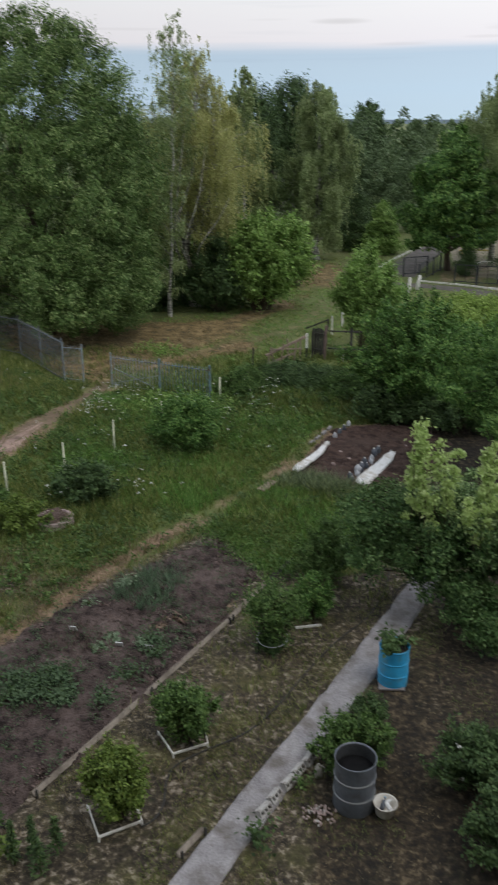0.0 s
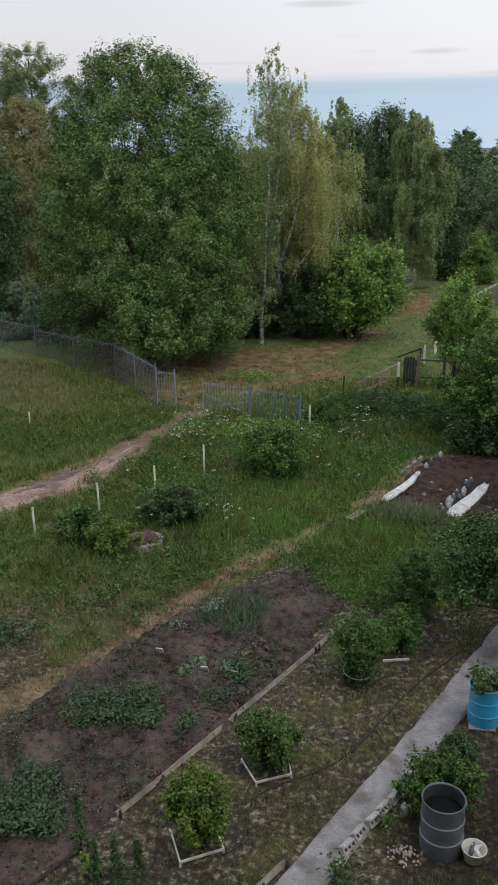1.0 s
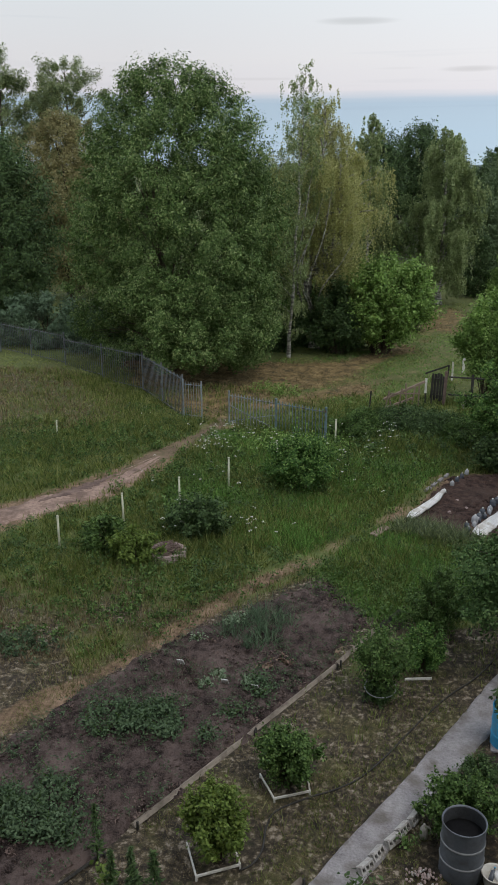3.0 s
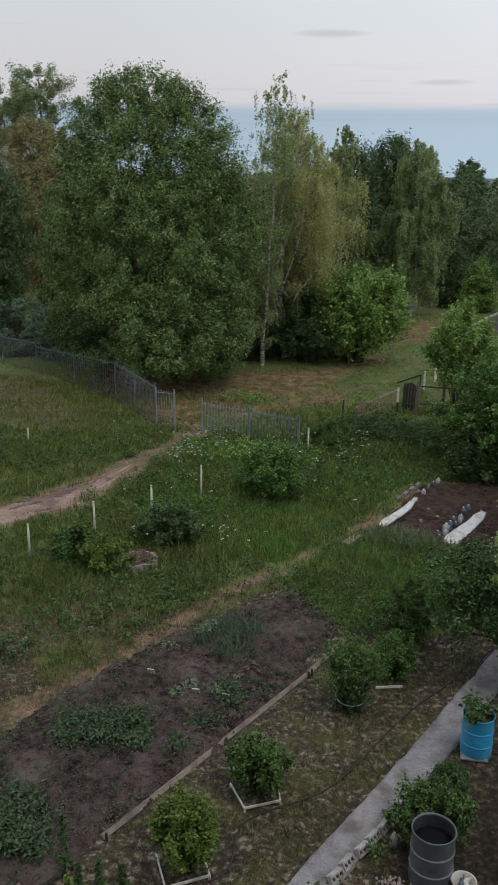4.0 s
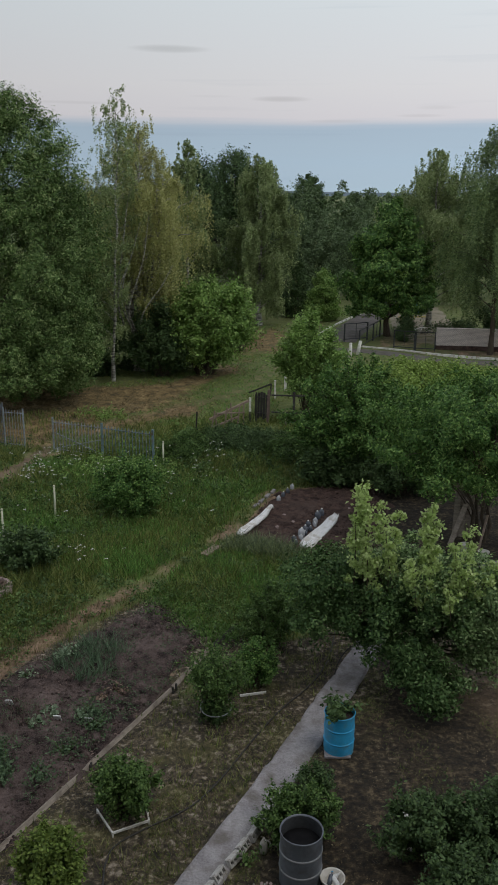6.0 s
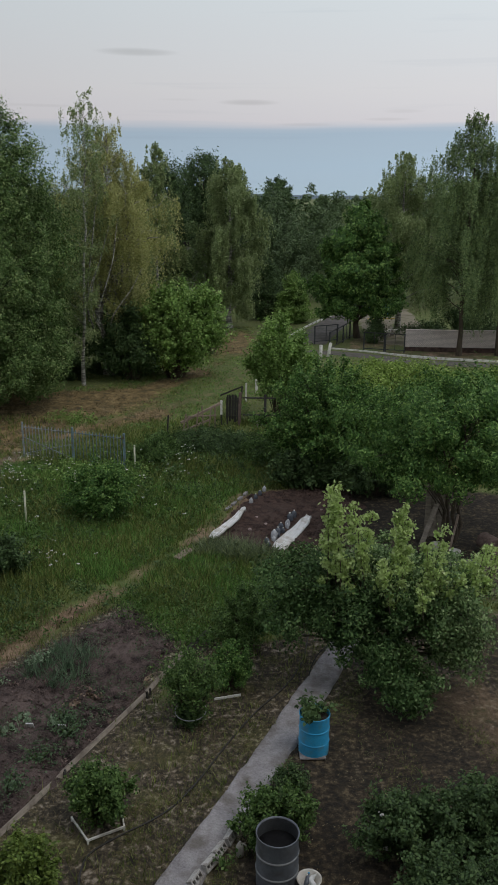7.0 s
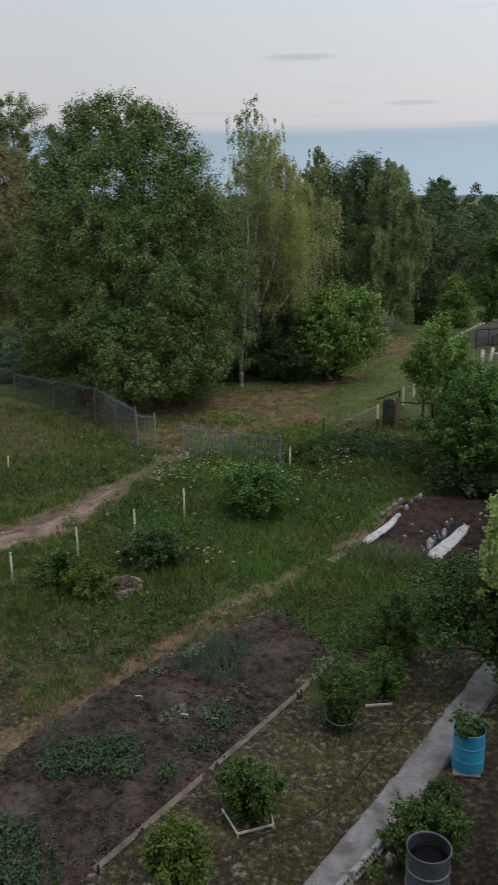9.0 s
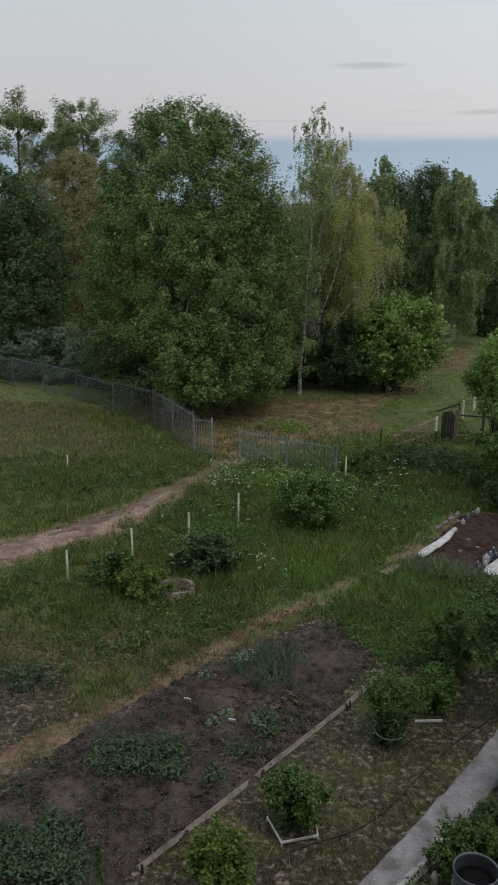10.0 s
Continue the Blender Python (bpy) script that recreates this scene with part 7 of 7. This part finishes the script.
def spire(x, y, h, w, seed, label, mat):
    r = np.random.default_rng(seed)
    t = thing("tall_herb", x, y, 0, label, "plant", "tall herbs")
    part("stem", tube_mesh([(0, 0, -0.05), (0.01, 0, h * 0.5), (0, 0.02, h)], [0.012, 0.009, 0.004], 6), LEAF_BUSH, t)
    n = 170
    u = r.uniform(0.1, 1, n)
    a = r.uniform(0, 6.28, n)
    d = w * (1.15 - u) * r.uniform(0.3, 1, n)
    c = np.stack([np.cos(a) * d, np.sin(a) * d, u * h], -1)
    v, f = leaf_arrays(c, np.array([[0, 0, 1.0]]) + 0 * c, 0.1, 0.28, 0.1, 0.4, np.stack([np.cos(a), np.sin(a), 0.5 + 0 * a], -1))
    part("foliage", array_mesh("foliage", v, f), mat, t)


for x, y, h, w, s in ((-4.0, 8.6, 0.95, 0.12, 180), (-3.35, 8.2, 0.75, 0.1, 181), (-3.6, 8.15, 0.7, 0.1, 182), (-3.1, 8.35, 0.6, 0.12, 183), (-3.2, 8.0, 0.6, 0.16, 184)):
    spire(x, y, h, w, s, "tall dark green herb with narrow leaves", LEAF_DARK)
leafy("yellow_plant", -3.75, 8.25, 0.02, 0.35, 0.3, 60, 0.09, LEAF_LIME, "yellowed drooping plant beside the bed", "plant", seed=185)
leafy("path_plant", -0.55, 8.75, 0.02, 0.5, 0.4, 130, 0.08, LEAF_DARK, "dark leafy plant beside the concrete path", "plant", seed=186)
leafy("path_plant", 0.05, 9.75, 0.02, 0.3, 0.25, 70, 0.06, LEAF_BUSH, "small green plant between path bricks", "plant", seed=187)
bush("path_plant", 1.05, 11.25, 0.5, 0.62, 0.5, 26, 4200, 0.042, LEAF_DARK, "dark green plant near the blue barrel", "plant", 188, twig=0.09)


def stone_ring():
    t = thing("flower_ring", -6.08, 17.75, 0, "ring of old bricks filled with dry twigs", "flower bed")
    r = np.random.default_rng(190)
    for i in range(15):
        a = 2 * math.pi * i / 15
        p = part("brick", box(0.2, 0.11, 0.1, 0.015), STONE, t)
        p.matrix_basis = pose(0.4 * math.cos(a), 0.4 * math.sin(a), 0.13 + r.uniform(-0.02, 0.02), r.uniform(-8, 8), r.uniform(-8, 8), math.degrees(a) + 90 + r.uniform(-8, 8))
        q = part("brick", box(0.2, 0.11, 0.1, 0.015), STONE, t)
        q.matrix_basis = pose(0.41 * math.cos(a + 0.2), 0.41 * math.sin(a + 0.2), 0.05, 0, 0, math.degrees(a + 0.2) + 90)
    part("fill", lathe([(0.0, 0.24), (0.2, 0.22), (0.36, 0.17), (0.36, 0.0)], 24), TWIG, t)
    arms = []
    for i in range(130):
        a, b = r.uniform(0, 6.28, 2)
        p = np.array([0.36 * math.cos(a) * r.uniform(0, 1), 0.36 * math.sin(a) * r.uniform(0, 1), r.uniform(0.2, 0.27)])
        arms.append(tube([p, p + 0.17 * np.array([math.cos(b), math.sin(b), r.uniform(-0.05, 0.25)])], [0.012, 0.005], 5))
    tagged(part("twig_litter", array_mesh("twig_litter", *merged(arms)), TWIG, t), kind="stuff")


stone_ring()


def fleece(a, b, width, label, seed):
    """A strip of white fleece laid over a low row, crumpled, with a folded end."""
    r = np.random.default_rng(seed)
    (ax, ay), (bx, by) = a, b
    ln, turn = math.hypot(bx - ax, by - ay), math.degrees(math.atan2(by - ay, bx - ax))
    n, m = 60, 17
    u, w = np.meshgrid(np.linspace(0, ln, n), np.linspace(-1, 1, m), indexing="ij")
    wid = width / 2 * (1 + 0.13 * waves(u, 0 * u, 2.2, seed) + 0.05 * waves(u, 0 * u, 7, seed + 1) + 0.09 * waves(u, 3 * np.sign(w), 4.5, seed + 5))
    wid = wid * (1.15 - 0.3 * u / ln) * (1 - 0.4 * np.exp(-(u / 0.22) ** 2) - 0.5 * np.exp(-((ln - u) / 0.3) ** 2))
    off = 0.06 * waves(u, 0 * u, 1.4, seed + 2)
    z = 0.095 + 0.01 * (1 - w ** 2) ** 0.5 + 0.03 * np.abs(waves(u * 0.55, w * 2.6, 3.2, seed + 3)) + 0.012 * np.exp(-((w - 0.3 * np.sin(u * 1.7 + seed)) / 0.12) ** 2) + 0.02 * np.abs(waves(u * 0.8, w * 5.0, 4.0, seed + 6)) + 0.003 * r.normal(size=u.shape)
    v = np.stack([u, w * wid + off, z - 0.04 * (np.abs(w) > 0.97)], -1).reshape(-1, 3)
    i, j = np.meshgrid(np.arange(n - 1), np.arange(m - 1), indexing="ij")
    f = np.stack([i * m + j, i * m + j + 1, (i + 1) * m + j + 1, (i + 1) * m + j], -1).reshape(-1, 4)
    t = thing("garden_fleece", ax, ay, 0, label, "fleece", "covered rows", turn)
    bm = bmesh.new()
    me = array_mesh("sheet", v, f)
    bm.from_mesh(me)
    bmesh.ops.solidify(bm, geom=bm.faces[:], thickness=0.012)
    part("sheet", bm, WHITE_CLOTH, t)
    for p in t.children:
        smooth(p.data)
    part("fold", tube_mesh([(ln - 0.05, -width * 0.3, 0.06), (ln - 0.02, 0, 0.1), (ln + 0.02, width * 0.25, 0.08)], [0.018, 0.03, 0.02], 8), WHITE_CLOTH, t)


fleece((-0.5, 21.15), (0.36, 23.4), 0.2, "white crumpled fleece over a garden row", 200)
fleece((1.14, 20.4), (2.2, 22.75), 0.36, "broad white crumpled fleece over a garden row", 204)


def bottle(x, y, s, i):
    t = thing("cut_bottle", x, y, 0.05, "cloudy plastic bottle standing over a seedling", "bottle", "bottles in the bed")
    part("body", lathe([(0.0, 0.0), (0.135 * s, 0.0), (0.14 * s, 0.02), (0.138 * s, 0.2 * s), (0.11 * s, 0.28 * s), (0.04 * s, 0.34 * s), (0.0, 0.345 * s)], 14), CLOUDY if i % 3 == 1 else BOTTLE, t)
    part("cap", lathe([(0.0, 0.34 * s), (0.036 * s, 0.34 * s), (0.036 * s, 0.375 * s), (0.0, 0.38 * s)], 10), WHITE_PAINT, t)
    t.matrix_basis = pose(x, y, 0.06, (i * 37) % 11 - 5, (i * 23) % 13 - 6, i * 50)


for i in range(7):
    bottle(0.95 + i * 0.135 + 0.03 * ((i * 5) % 3), 20.9 + i * 0.32 + 0.08 * ((i * 3) % 2), 0.5 + 0.05 * ((i * 7) % 4), i)
for i in range(5):
    bottle(0.985 + i * 0.137, 20.74 + i * 0.31, 0.4 + 0.04 * (i % 2), i + 3)
for i in range(4):
    bottle(0.55 + i * 0.14, 23.95 + i * 0.36, 0.46 + 0.05 * ((i * 3) % 3), i + 1)
for i, (x, y) in enumerate(((0.95, 22.3), (1.3, 23.2), (0.7, 22.8), (2.6, 23.4), (2.9, 22.2), (3.0, 21.6), (0.5, 21.9))):
    s = thing("field_stone", x, y, 0.05, "pale stone on bare soil", "stone", "stones in the bed", 40 * i)
    bm = bmesh.new()
    bmesh.ops.create_icosphere(bm, subdivisions=2, radius=0.09)
    for v in bm.verts:
        v.co *= 1 + 0.25 * noise.noise(v.co * 14 + Vector((i * 3.1, 0, 0)))
        v.co *= 0.6
    part("body", bm, STONE, s)
e = thing("edge_board", -1.35, 20.0, 0, "short pale board lying on trodden strip", "board", turn=62)
part("plank", box(0.7, 0.22, 0.05, 0.008, (0.3, 0, 0.05)), WOOD_PINK, e)
for i in range(4):
    e = thing("kerb_block", -0.05 + i * 0.17, 23.6 + i * 0.42, 0, "pale concrete block along the bed edge", "block", "bed edging blocks", 67)
    part("body", box(0.3, 0.1, 0.09, 0.02, (0, 0.08, 0.01), Matrix.Rotation(0.06 * (i - 1), 4, "Z")), CONCRETE, e)


def under_plum():
    t = thing("leaning_plank", 5.05, 21.0, 0, "grey plank leaning against the plum tree", "plank")
    bar((0, 0, 0), (0.65, 0.7, 1.35), 0.14, WOOD, t, "board", d=0.03)
    t = thing("leaning_plank", 5.6, 20.3, 0, "reddish pole leaning on the plum tree", "pole")
    bar((0, 0, 0), (0.32, 0.5, 0.95), 0.05, WOOD_PINK, t, "shaft")
    t = thing("propped_boards", 5.3, 21.6, 0, "pale grey boards propped against a stem", "plank")
    for i, (dx, h) in enumerate(((0.0, 1.5), (0.16, 1.3), (0.32, 1.1))):
        bar((dx, 0, 0), (dx + 0.1, 0.35, h), 0.15, WOOD, t, "board", d=0.025)
    t = thing("lying_drum", 6.75, 20.6, 0.22, "rusty metal drum lying under trees", "barrel", turn=25)
    part("shell", lathe([(0.0, -0.3), (0.2, -0.3), (0.22, -0.28), (0.22, 0.28), (0.2, 0.3), (0.17, 0.28), (0.0, 0.2)], 28), TWIG, t).matrix_basis = pose(0, 0, 0, 90, 0, 0)
    for x, y in ((5.7, 20.05), (5.35, 20.5)):
        b = thing("bucket", x, y, 0, "pale plastic bucket under the plum tree", "bucket", "buckets under the tree")
        part("body", lathe([(0.0, 0.0), (0.1, 0.0), (0.14, 0.25), (0.15, 0.26), (0.13, 0.25), (0.09, 0.03), (0, 0.03)], 20), ENAMEL, b)
    t = thing("concrete_slab", 5.9, 19.7, 0, "flat pale slab lying on earth", "slab", turn=15)
    part("body", box(0.8, 0.4, 0.07, 0.012, (0, 0, 0.04)), CONCRETE, t)


under_plum()


def clods():
    """Loose clods and crumbs on the dug beds, one object."""
    r = np.random.default_rng(230)
    base = np.array([[1, 0, 0], [-1, 0, 0], [0, 1, 0], [0, -1, 0], [0, 0, 1], [0, 0, -1]], float)
    tri = np.array([[0, 2, 4], [2, 1, 4], [1, 3, 4], [3, 0, 4], [2, 0, 5], [1, 2, 5], [3, 1, 5], [0, 3, 5]])
    for name, bed, n, mat, x0, x1, y0, y1 in (("soil_clods", BED, 9000, SOIL, -7.5, -1, 7.5, 17.5), ("bed_clods", BED_FAR, 1500, SOIL_RED, -0.8, 4, 20, 25.6)):
        x, y = r.uniform(x0, x1, n), r.uniform(y0, y1, n)
        ok = inside(x, y, bed) > 0.1
        x, y = x[ok], y[ok]
        m = len(x)
        size = 0.014 + 0.03 * r.uniform(0, 1, (m, 1, 1)) ** 3
        v = base[None] * size * r.uniform(0.6, 1.4, (m, 6, 1)) * [1, 1, 0.75]
        a = r.uniform(0, 6.28, m)
        v = np.stack([v[..., 0] * np.cos(a)[:, None] - v[..., 1] * np.sin(a)[:, None], v[..., 0] * np.sin(a)[:, None] + v[..., 1] * np.cos(a)[:, None], v[..., 2]], -1)
        v += np.stack([x, y, ground_z(x, y) + 0.085], -1)[:, None]
        f = (tri[None] + (np.arange(m) * 6)[:, None, None]).reshape(-1, 3)
        tagged(part(name, array_mesh(name, v.reshape(-1, 3), f), mat), "loose clods of dug earth", "clods", kind="stuff")


clods()
